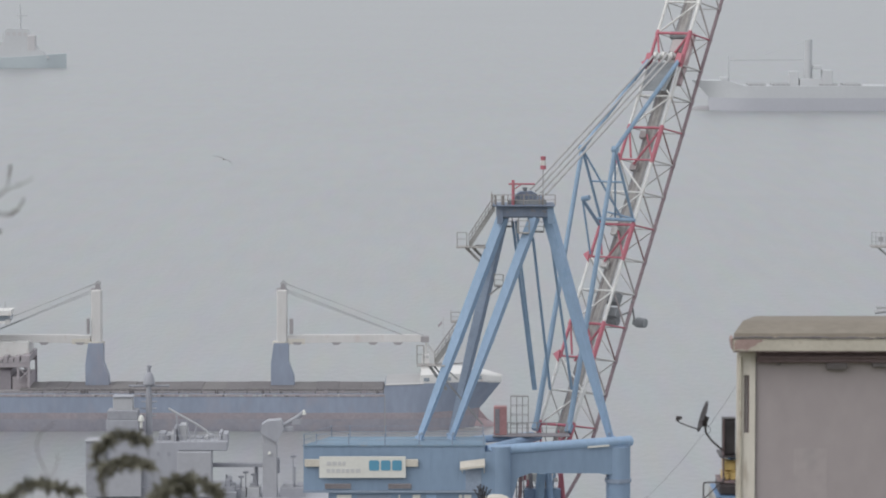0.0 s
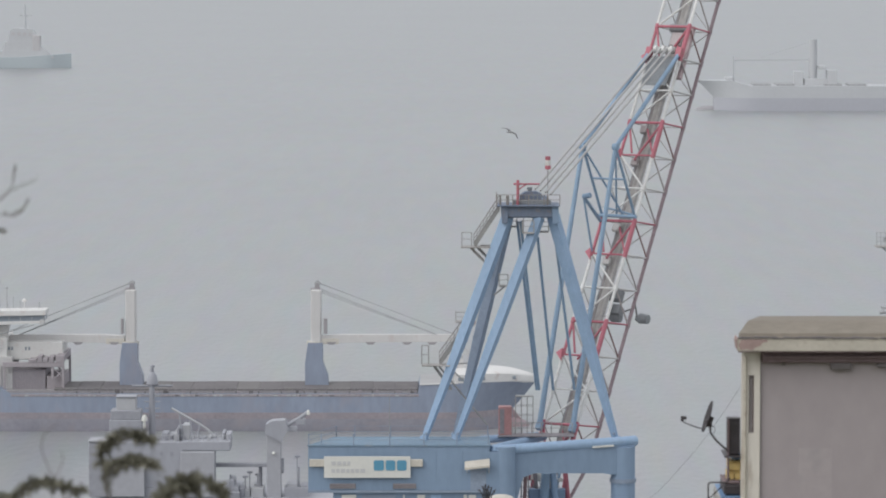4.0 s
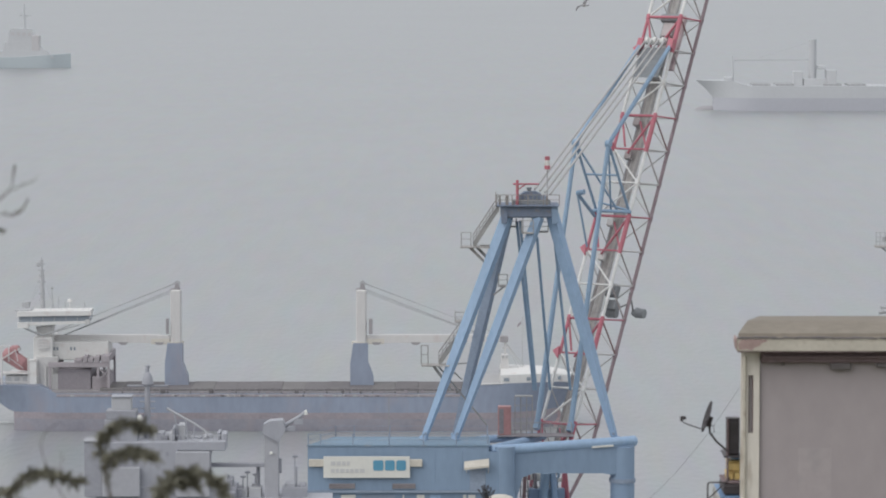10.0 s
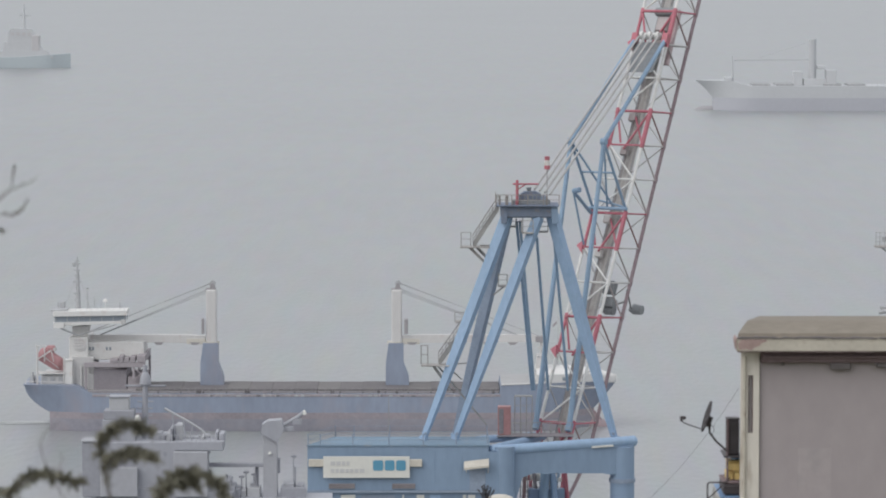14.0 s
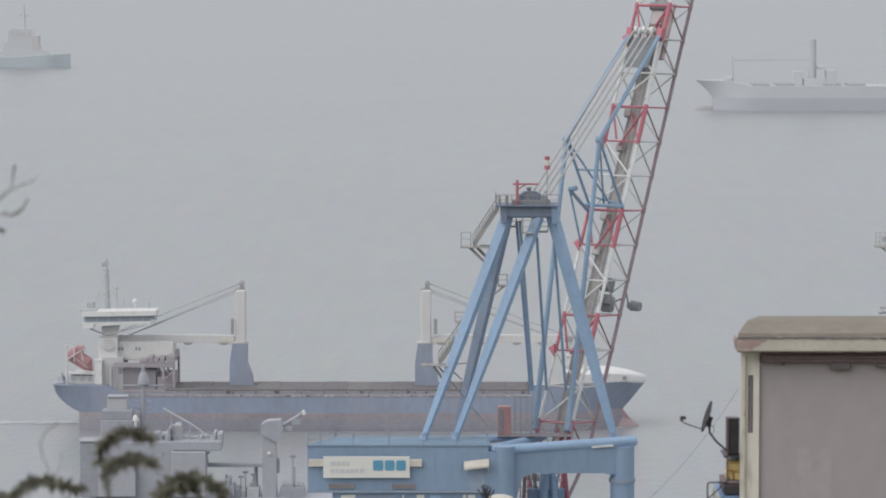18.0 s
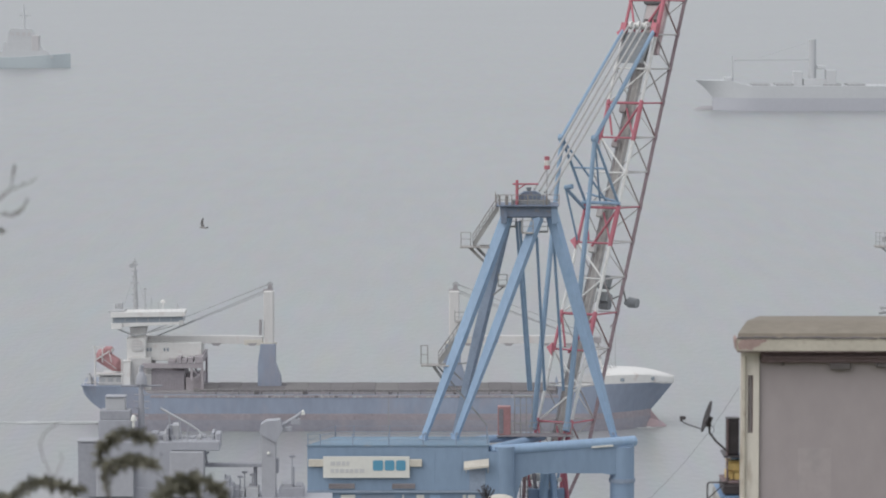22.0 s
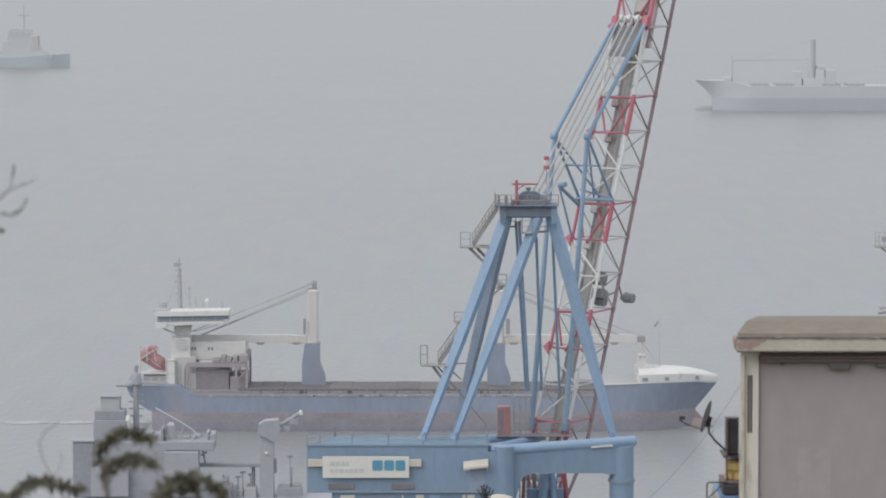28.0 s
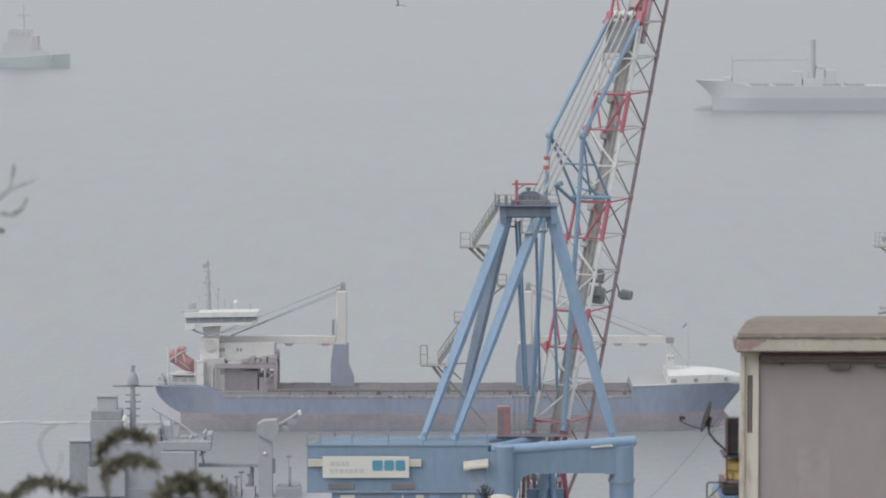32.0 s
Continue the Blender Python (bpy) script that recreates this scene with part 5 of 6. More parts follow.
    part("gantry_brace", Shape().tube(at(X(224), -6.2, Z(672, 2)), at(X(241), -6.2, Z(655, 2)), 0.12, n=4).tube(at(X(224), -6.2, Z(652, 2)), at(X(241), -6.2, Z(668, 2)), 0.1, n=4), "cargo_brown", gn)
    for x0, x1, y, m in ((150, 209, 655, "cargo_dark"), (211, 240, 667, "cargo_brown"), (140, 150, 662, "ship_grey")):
        bx = part("container", blk(X(x0), X(x1), -5.4, 5.4, zc - 0.4, Z(y, 2)), m, sh)
        if m == "cargo_dark":
            for i in range(12):
                x = X(x0) + (X(x1) - X(x0)) * (i + 0.5) / 12
                part("corrugation", blk(x - 0.12, x + 0.12, -5.47, -5.38, zc - 0.3, Z(y + 2, 2), 0.02), m, bx)
    return sh, org


ship, SHIP_AT = build_ship()


def build_wake():
    """Foam astern and at the stem, in loose flecks; it keeps with the ship."""
    random.seed(5)
    org = Vector((SHIP_AT.x, SHIP_AT.y, 0.0))
    wk = thing("ship_wake", org, "thin white foam trail astern of the ship", "wake", kind="stuff")
    s = Shape()

    def fleck(x, y, lx, ly):
        n = 7
        ring = [(x + lx * math.cos(k * 6.283 / n) * random.uniform(0.7, 1.2), y + ly * math.sin(k * 6.283 / n) * random.uniform(0.7, 1.2)) for k in range(n)]
        s.prism([(px, py, 0.02) for px, py in ring], (0, 0, random.uniform(0.05, 0.16)))

    x0 = S(72, 750, 10).x
    for i in range(150):
        f = random.random() ** 1.4
        fleck(x0 - 1 - f * 75, SY + 12 + random.gauss(0, 0.6 + 1.0 * f), random.uniform(0.7, 2.6), random.uniform(0.15, 0.45) * (1.2 - 0.7 * f))
    xb = S(1046, 760, 7).x
    for i in range(12):
        fleck(xb - random.random() * 9, SY + 6.5 - random.random() * 3.0, random.uniform(0.4, 1.2), random.uniform(0.12, 0.3))
    part("foam", s, "foam", wk)["kind"] = "stuff"
    return wk, org


wake, WAKE_AT = build_wake()


# ---- ships at anchor ----
def build_bulker():
    far = 1864.0
    org = pixel_point(1262, 195, far)
    org.z = 0.0
    sh = thing("bulk_carrier", org, "grey bulk carrier at anchor, high in ballast, paled for haze", "ship")
    P = lambda x, y: pixel_point(x, y, far) - org   # noqa
    half, line, deck, bow = 13.0, P(1400, 172).z, P(1400, 151).z, P(1240, 142).z
    x0, x1 = P(1232, 142).x, P(1690, 142).x
    up, low = [], []
    for i in range(31):
        f = i / 30
        x = x0 + (x1 - x0) * f
        b = half * min(1, (f / 0.2)) ** 0.55 + 0.05
        bw = half * min(1, max(0.0, (f - 0.06) / 0.13)) ** 0.5 + 0.05
        top = bow + (deck - bow) * min(1, max(0, (f - 0.15) / 0.03))
        zl = line if f > 0.065 else line + (top - line) * (1 - f / 0.065) ** 0.8 * 0.98
        up.append((x, [(0.02, zl), (bw, zl + 0.01), ((b + bw) / 2, (zl + top) / 2), (b, top)]))
        if f > 0.064:
            low.append((x, [(0.02, -1), (bw, -0.9), (bw, line)]))
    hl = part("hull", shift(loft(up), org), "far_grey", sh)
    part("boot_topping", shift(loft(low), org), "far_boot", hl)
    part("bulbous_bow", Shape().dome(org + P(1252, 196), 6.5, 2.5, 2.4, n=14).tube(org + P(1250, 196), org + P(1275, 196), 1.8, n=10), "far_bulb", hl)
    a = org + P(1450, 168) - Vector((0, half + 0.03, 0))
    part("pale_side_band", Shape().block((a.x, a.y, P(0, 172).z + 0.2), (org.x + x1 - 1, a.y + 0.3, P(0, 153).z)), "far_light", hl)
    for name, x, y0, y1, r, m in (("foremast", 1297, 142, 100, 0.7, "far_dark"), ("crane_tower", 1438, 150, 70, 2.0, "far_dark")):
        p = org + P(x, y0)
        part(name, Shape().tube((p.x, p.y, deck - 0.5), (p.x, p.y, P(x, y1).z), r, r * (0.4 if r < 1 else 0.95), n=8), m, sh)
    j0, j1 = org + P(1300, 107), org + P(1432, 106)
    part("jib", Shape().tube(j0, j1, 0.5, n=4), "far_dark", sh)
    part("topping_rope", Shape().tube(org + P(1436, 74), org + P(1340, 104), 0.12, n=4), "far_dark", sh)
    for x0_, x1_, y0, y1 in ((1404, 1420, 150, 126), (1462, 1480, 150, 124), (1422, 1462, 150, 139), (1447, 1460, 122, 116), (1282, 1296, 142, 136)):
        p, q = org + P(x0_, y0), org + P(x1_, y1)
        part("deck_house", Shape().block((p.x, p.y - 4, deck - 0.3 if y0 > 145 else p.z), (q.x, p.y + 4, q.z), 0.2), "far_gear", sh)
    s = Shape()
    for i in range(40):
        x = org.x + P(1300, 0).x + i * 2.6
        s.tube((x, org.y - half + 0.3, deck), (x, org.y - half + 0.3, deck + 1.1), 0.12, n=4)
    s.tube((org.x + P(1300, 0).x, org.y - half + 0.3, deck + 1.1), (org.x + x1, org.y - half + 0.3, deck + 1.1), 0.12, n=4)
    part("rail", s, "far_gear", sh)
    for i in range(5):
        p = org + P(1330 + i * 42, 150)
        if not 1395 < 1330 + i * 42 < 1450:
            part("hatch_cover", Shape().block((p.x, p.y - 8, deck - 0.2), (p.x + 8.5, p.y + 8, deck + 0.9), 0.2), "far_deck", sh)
    return sh


build_bulker()


def build_coaster():
    far = 2447.0
    org = pixel_point(40, 121, far)
    org.z = 0.0
    sh = thing("anchored_tugboat", org, "grey-green tug with a tall wheelhouse at anchor, paled for haze", "tugboat")
    P = lambda x, y: pixel_point(x, y, far) - org   # noqa
    x0, x1 = P(-110, 0).x, P(125, 0).x
    st = []
    for i in range(21):
        f = i / 20
        b = 7 * (1 - max(0, (f - 0.7) / 0.3) ** 2) + 0.05
        top = P(0, 101).z + (P(0, 95).z - P(0, 101).z) * max(0, (f - 0.6) / 0.4)
        st.append((x0 + (x1 - x0) * f, [(0.02, -1), (b * (0.9 if f < 0.9 else 0.6), -0.9), (b, top)]))
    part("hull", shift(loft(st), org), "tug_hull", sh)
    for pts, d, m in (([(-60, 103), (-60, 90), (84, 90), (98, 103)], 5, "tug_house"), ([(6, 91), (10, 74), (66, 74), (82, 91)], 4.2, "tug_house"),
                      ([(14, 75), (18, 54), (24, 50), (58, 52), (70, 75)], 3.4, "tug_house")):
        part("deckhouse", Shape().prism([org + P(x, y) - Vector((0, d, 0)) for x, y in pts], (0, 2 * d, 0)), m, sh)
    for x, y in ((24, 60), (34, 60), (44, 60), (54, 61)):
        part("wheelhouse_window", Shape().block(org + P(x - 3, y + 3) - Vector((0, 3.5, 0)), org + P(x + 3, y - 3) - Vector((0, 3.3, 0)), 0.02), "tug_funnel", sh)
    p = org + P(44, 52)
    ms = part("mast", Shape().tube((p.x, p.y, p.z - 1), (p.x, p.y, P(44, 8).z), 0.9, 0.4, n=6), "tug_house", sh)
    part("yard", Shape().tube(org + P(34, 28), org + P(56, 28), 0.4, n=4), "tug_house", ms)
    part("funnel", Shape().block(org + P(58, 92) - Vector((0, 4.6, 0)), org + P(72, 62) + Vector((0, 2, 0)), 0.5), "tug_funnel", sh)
    return sh


build_coaster()

# ---- grey vessels by the mole ----
VY = 560.0


def V(x, y, w=0.0):
    return pixel_point(x, y, VY + w)


def vblk(x0, x1, y0, y1, w0, w1, r=0.1):
    a, b = V(x0, y0, w0), V(x1, y1, w0)
    return Shape().block((a.x, a.y, a.z), (b.x, VY + w1, b.z), r)


def build_patrol():
    org = V(260, 880, 6)
    org.z = 0.0
    sh = thing("patrol_vessel", org, "grey naval vessel with stepped deckhouses and a yarded mast", "naval ship")
    st = []
    x0, x1 = V(152, 900).x - org.x, V(420, 900).x - org.x
    zt = V(0, 872).z
    for i in range(15):
        f = i / 14
        b = 6.5 * (1 - max(0, (0.35 - f) / 0.35) ** 2) + 0.05
        st.append((x0 + (x1 - x0) * f, [(0.02, -1), (b * 0.8, -0.9), (b, zt + 2.2 * (1 - f) ** 2)]))
    part("hull", shift(loft(st), org), "navy_grey", sh)
    dz = 880
    part("deckhouse", vblk(157, 320, dz, 783, 0, 6), "navy_grey", sh)
    part("deckhouse_front", vblk(154, 190, dz, 783, -0.5, 3), "navy_dark", sh)
    part("deckhouse_cap", vblk(152, 192, 783, 780, -0.7, 3.2, 0.05), "navy_mid", sh)
    for x, y in ((160, 806), (172, 806), (262, 800), (280, 800), (298, 800)):
        part("side_port", vblk(x, x + 5, y + 7, y, -0.56 if x < 190 else -0.06, 0.2, 0.02), "navy_dark", sh)
    part("light_panel", vblk(316, 376, dz, 800, -0.8, 3), "navy_mid", sh)
    part("light_panel", vblk(186, 252, dz, 828, -1.2, -0.2), "navy_mid", sh)
    part("bridge", vblk(190, 248, 784, 744, 1, 5), "navy_grey", sh)
    part("bridge_windows", vblk(192, 246, 744, 727, 1.2, 4.6), "navy_dark", sh)
    part("radar_house", vblk(202, 237, 727, 704, 2, 4.4), "navy_light", sh, "pale grey radar house")
    part("radar_lid", vblk(201, 238, 704, 702, 1.8, 4.6, 0.05), "navy_grey", sh)
    a = V(266, 783, 5)
    ms = part("mast", Shape().tube(a, (a.x, a.y, V(266, 652, 5).z), 0.55, 0.3, n=8), "navy_grey", sh, "grey mast with a long yard")
    part("mast_head", Shape().dome(V(266, 680, 5), 0.85, 0.85, 1.9).tube(V(266, 664, 5), V(266, 646, 5), 0.12, n=6).tube(V(266, 651, 5), V(266, 647, 5), 0.35, n=8), "navy_grey", ms)
    part("yard", Shape().tube(V(230, 683, 5), V(302, 683, 5), 0.17, n=6), "navy_dark", ms)
    for y, w in ((699, 13), (711, 14), (723, 13), (736, 12)):
        part("yard", Shape().tube(V(266 - w, y, 5), V(266 + w, y, 5), 0.12, n=6), "navy_grey", ms)
    part("white_dome", Shape().dome(V(252, 745, 1), 0.45, 0.45, 0.9).tube(V(252, 745, 1), V(252, 758, 1), 0.2, n=8), "panel_white", sh)
    # sloping ramp and tangle of gear on the after deck
    bc = part("boat_crane", Shape().path([V(300, 723, 2), V(314, 731, 2), V(332, 741, 2), V(350, 751, 2), V(366, 762, 2), V(378, 774, 2)], 0.17, n=8), "navy_light", sh, "slender pale boat crane arm")
    for x0_, y0_, x1_, y1_ in ((314, 731, 318, 776), (332, 741, 338, 776), (350, 751, 346, 776)):
        part("crane_strut", Shape().tube(V(x0_, y0_, 2), V(x1_, y1_, 2), 0.13, n=6), "navy_grey", bc)
    part("crane_base", Shape().tube(V(322, 780, 3), V(322, 752, 3), 0.8, 0.6, n=10), "navy_grey", bc)
    part("after_deck", vblk(318, 404, 798, 782, 0, 5), "navy_grey", sh)
    part("after_house", vblk(270, 366, dz, 788, 1, 6), "navy_grey", sh)
    for i in range(22):
        x, y = random.uniform(272, 396), random.uniform(764, 780)
        h = random.uniform(4, 16)
        part("deck_gear", vblk(x, x + random.uniform(3, 14), 785, min(y, 780) - (h if random.random() < 0.3 else 0), random.uniform(1, 5), 6, 0.05), random.choice(("navy_grey", "navy_grey", "navy_dark", "navy_light")), sh)
    s = Shape()
    for i in range(16):
        p = V(270 + i * 8.6, 784, 0.2)
        s.tube(p, p + Vector((0, 0, 1.1)), 0.05, n=4)
    s.tube(V(270, 784, 0.2) + Vector((0, 0, 1.1)), V(399, 784, 0.2) + Vector((0, 0, 1.1)), 0.05, n=4)
    part("deck_rail", s, "navy_light", sh)
    return sh, org


patrol, PATROL_AT = build_patrol()


def build_barge():
    org = V(455, 890, 6)
    org.z = 0.0
    sh = thing("work_barge", org, "grey work barge with a stout post and a gangway", "barge")
    st = []
    x0, x1 = V(372, 900).x - org.x, V(640, 900).x - org.x
    zt = V(0, 884).z
    for i in range(9):
        f = i / 8
        st.append((x0 + (x1 - x0) * f, [(0.02, -1), (5.5, -0.9), (6, zt)]))
    part("hull", shift(loft(st), org), "navy_grey", sh)
    ps = part("post", vblk(468, 493, 884, 768, 2, 4.2), "navy_mid", sh, "stout pale grey post with a flared head")
    part("post_head", Shape().prism([V(464, 768, 1.6), V(466, 752, 1.6), V(476, 746, 1.6), V(500, 744, 1.6), V(506, 760, 1.6), V(497, 776, 1.6), V(494, 784, 1.6)], (0, 2.8, 0)), "navy_grey", ps)
    part("davit", Shape().path([V(496, 758, 2.5), V(516, 746, 2.5), V(530, 738, 2.5), V(540, 730, 2.5)], 0.32, n=6).block(V(520, 752, 2.2), V(536, 740, 3.4)).block(V(504, 764, 2.2), V(522, 754, 3.6)), "navy_grey", ps)
    part("davit_lamp", Shape().dome(V(541, 734, 2.4), 0.3, 0.3, 0.7), "panel_white", ps)
    part("side_box", vblk(492, 498, 838, 812, 2.4, 3.6), "navy_dark", ps)
    part("deck_lamp", Shape().dome(V(480, 804, 1.9), 0.26, 0.26, 0.4), "panel_white", ps)
    gw = part("gangway", vblk(362, 470, 827, 821, 2.6, 4.0, 0.05), "navy_dark", sh)
    part("gangway_hand", Shape().tube(V(366, 790, 3), V(372, 822, 3), 0.16, n=6).tube(V(364, 806, 3), V(375, 800, 3), 0.14, n=6), "navy_grey", gw)
    # low clutter along the deck
    for i, (x0_, x1_, y, m) in enumerate(((398, 418, 862, "navy_grey"), (402, 411, 850, "navy_grey"), (416, 428, 866, "navy_dark"), (440, 462, 864, "navy_light"), (428, 438, 868, "navy_light"),
                           (499, 543, 864, "navy_grey"), (504, 522, 856, "navy_mid"), (528, 540, 859, "navy_dark"), (386, 397, 868, "navy_light"), (446, 458, 856, "navy_mid"))):
        part("deck_box", vblk(x0_, x1_, 884, y, 1.0 + i * 0.31, 6.0 + i * 0.11, 0.06), m, sh)
    rl = Shape()
    for i in range(13):
        x = 500 + i * 3.6
        rl.tube(V(x, 884, 0.8), V(x, 862, 0.8), 0.05, n=4)
    for y in (862, 868):
        rl.tube(V(500, y, 0.8), V(544, y, 0.8), 0.05, n=4)
    part("deck_rail", rl, "navy_grey", sh)
    for x, y, r in ((457, 826, 0.28), (438, 834, 0.09), (452, 838, 0.1), (522, 806, 0.07), (525, 826, 0.13), (404, 840, 0.12), (430, 842, 0.1)):
        p = V(x, 884, 4)
        pl = part("deck_pole", Shape().tube(p, (p.x, p.y, V(x, y, 4).z), r, n=6), "navy_dark" if r > 0.2 else "navy_grey", sh)
        if r < 0.12:
            part("pole_head", Shape().block(V(x - 5, y + 4, 3.8), V(x + 5, y, 4.3), 0.03), "navy_grey", pl)
    return sh, org


barge, BARGE_AT = build_barge()


# ---- neighbour crane's landing at the right ----
def build_neighbour():
    far = 430.0
    N = lambda x, y, w=0.0: pixel_point(x, y, far + w)   # noqa
    b = N(1625, 800)
    cr = thing("dock_crane", (b.x, b.y, 3.0), "blue dock crane tower with a caged landing", "crane")
    part("tower", Shape().tube((b.x, b.y, 3.0), (b.x, b.y, N(1625, 300).z), 1.4, n=14), "crane_blue", cr)
    p, q = N(1549, 435, -1), N(1612, 435, -1)
    part("landing", Shape().block((p.x, p.y - 0.6, p.z - 0.2), (q.x, p.y + 1.2, p.z)), "grating", cr)
    s = Shape()
    for x in (1550, 1557, 1566, 1575, 1590):
        v = N(x, 435, -1)
        s.tube((v.x, v.y - 0.5, p.z), (v.x, v.y - 0.5, p.z + 1.55), 0.045, n=4)
    for h in (0.5, 1.0, 1.5):
        s.tube((p.x, p.y - 0.5, p.z + h), (q.x, p.y - 0.5, p.z + h), 0.035, n=4)
    part("landing_rail", s, "ship_rope", cr)
    part("knee", Shape().tube(N(1560, 437, 0), N(1612, 480, 0), 0.14, n=4), "ship_rope", cr)
    v = N(1563, 428, -1.3)
    part("lamp_box", Shape().block(v, v + Vector((0.5, 0.4, 0.5))), "ship_rope", cr)
    part("side_arm", Shape().tube(N(1556, 553, 0), N(1610, 546, 0), 0.24, n=8).block(N(1560, 549, 0), N(1612, 541, 1.2)), "ship_rope", cr)


build_neighbour()

# ---- the house on the hill ----
BY = 75.0


def H(x, y, w=0.0):
    return pixel_point(x, y, BY + w)


def build_house():
    a = H(1345, 640)
    x0, x1, y0, y1 = a.x, a.x + 4.6, BY, BY + 5.0
    zb = 63.0
    zt = H(1345, 622).z
    ho = thing("hill_house", ((x0 + x1) / 2, (y0 + y1) / 2, zb), "grey stucco house with a low brown roof and cream eaves", "house")
    th = 0.2
    xb = x0 + 0.9          # the left side runs back and in
    xp = H(1312, 700, -0.06).x
    part("front_wall", Shape().block((x0 + 0.004, y0, zb), (x1, y0 + th, zt), 0.015), "stucco", ho, "grey rendered front wall with faint stains")
    for q in (1432, 1520):
        p = H(q, 700)
        part("render_joint", Shape().block((p.x, y0 - 0.003, zb), (p.x + 0.006, y0 + 0.01, zt - 0.25), 0.001), "stucco", ho)
    p, q = H(1413, 794), H(1471, 890)
    part("render_patch", Shape().block((p.x, y0 - 0.004, q.z), (q.x, y0 + 0.01, p.z), 0.002), "stucco_patch", ho, "slightly paler patch of render")
    part("side_wall", Shape().prism([(xp + 0.02, y0 + 0.1, zb), (xb, y1, zb), (xb + 0.2, y1, zb), (x0 + 0.2, y0 + 0.1, zb)], (0, 0, zt - zb)), "cream", ho, "cream side wall")
    # cream corner pier round a tall slit window
    wx0, wx1 = H(1325, 700, -0.06).x, H(1334, 700, -0.06).x
    wz1, wz0 = H(1330, 664).z, H(1330, 766).z
    s = Shape().box((xp, y0 - 0.06, zb), (wx0, y0 + 0.1, zt)).box((wx1, y0 - 0.06, zb), (x0, y0 + 0.1, zt))
    s.box((wx0, y0 - 0.06, zb), (wx1, y0 + 0.1, wz0)).box((wx0, y0 - 0.06, wz1), (wx1, y0 + 0.1, zt))
    pr = part("corner_pier", s, "cream", ho, "cream corner pier with a slit window")
    wi = part("window", Shape().box((wx0, y0 + 0.02, wz0), (wx1, y0 + 0.05, wz1)), "slit_glass", pr)
    part("window_frame", Shape().tube((wx0 + 0.012, y0 + 0.0, wz0), (wx0 + 0.012, y0 + 0.0, wz1), 0.014, n=4).tube((wx1 - 0.012, y0, wz0), (wx1 - 0.012, y0, wz1), 0.014, n=4), "soffit", wi)
    part("corner_bead", Shape().block((x0 - 0.03, y0 - 0.075, zb), (x0 - 0.005, y0 - 0.06, zt - 0.1), 0.004), "cream", pr)
    part("rain_pipe", Shape().tube((xp + 0.07, y0 - 0.09, zb), (xp + 0.07, y0 - 0.09, zt - 0.1), 0.03, n=8), "fascia", pr)
    part("wall_gap", Shape().block((x0 - 0.004, y0 - 0.03, zb), (x0 + 0.014, y0 - 0.002, zt - 0.1), 0.002), "bracket_dark", ho)
    part("back_wall", Shape().block((xb + 0.2, y1 - th, zb), (x1, y1, zt)), "stucco", ho)
    part("end_wall", Shape().block((x1, y0, zb), (x1 + 0.2, y1, zt)), "stucco", ho)
    # shadowed beam under the eaves; its brackets are dark blocks added for shadow below
    bz0, bz1 = H(1345, 641).z, H(1345, 620).z
    bm_ = part("eaves_beam", Shape().block((x0 + 0.02, y0 - 0.16, bz0), (x1, y0 - 0.004, bz1), 0.02), "soffit", ho)
    part("eaves_moulding", Shape().block((x0 + 0.05, y0 - 0.22, bz0 + 0.09), (x1, y0 - 0.165, bz0 + 0.15), 0.01), "soffit", bm_)
    for q0, q1, y in ((1470, 1507, 655), (1552, 1600, 651), (1384, 1390, 647)):
        p, q = H(q0, 640, -0.1), H(q1, y, -0.1)
        part("bracket", Shape().block((p.x, y0 - 0.14, q.z), (q.x, y0 - 0.004, bz0 - 0.002), 0.02), "bracket_dark", bm_)
    # low roof: cream fascia all round, hipped cap lowered at the back to fit the camera's view
    e0, e1 = y0 - 0.42, y1 + 0.35
    zf0, zf1 = H(1320, 622, -0.42).z, H(1320, 599, -0.42).z
    xl = H(1306, 610, -0.42).x
    xr = x1 + 0.4
    rf = part("roof", Shape().prism([(xl + 0.03, e0 + 0.03, zf0 + 0.05), (xr, e0 + 0.03, zf0 + 0.05), (xr, BY + 0.7, zf0 + 0.05), (xl + 0.3, BY + 0.7, zf0 + 0.05)], (0, 0, zf1 - zf0 - 0.056)), "roofing", ho, "weathered brown low roof, its top sloped back to fit the view")
    ztop = H(1323, 568, 0.9).z
    zback = H(1400, 559.5, 5.05).z
    xt, xbk = H(1323, 568, 0.9).x, H(1344, 560, 5.05).x
    s = Shape()
    up = 0.09
    ramp = [(xl + 0.012, e0 + 0.012, zf1), (xr, e0 + 0.012, zf1), (xr, e0 + 0.5, zf1), (xl + 0.2, e0 + 0.5, zf1),
            (xl + 0.014, e0 + 0.05, zf1 + up), (xr, e0 + 0.05, zf1 + up), (xr, e0 + 0.5, zf1 + up), (xl + 0.2, e0 + 0.5, zf1 + up)]
    part("roof_upstand", Shape().add(ramp, [(3, 2, 1, 0), (4, 5, 6, 7), (0, 1, 5, 4), (1, 2, 6, 5), (2, 3, 7, 6), (3, 0, 4, 7)]), "roofing", rf)
    zf1 += up
    vs = [(xl + 0.014, e0 + 0.05, zf1), (xr, e0 + 0.05, zf1), (xr, e1 - 0.2, zback - 0.3), (xbk - 0.1, e1 - 0.2, zback - 0.3),
          (xt, BY + 0.9, ztop), (xr, BY + 0.9, ztop), (xr, e1 - 0.3, zback), (xbk, e1 - 0.3, zback)]
    s.add(vs, [(3, 2, 1, 0), (4, 5, 6, 7), (0, 1, 5, 4), (1, 2, 6, 5), (2, 3, 7, 6), (3, 0, 4, 7)])
    part("roof_cap", s, "roofing", rf)
    zf1 -= up
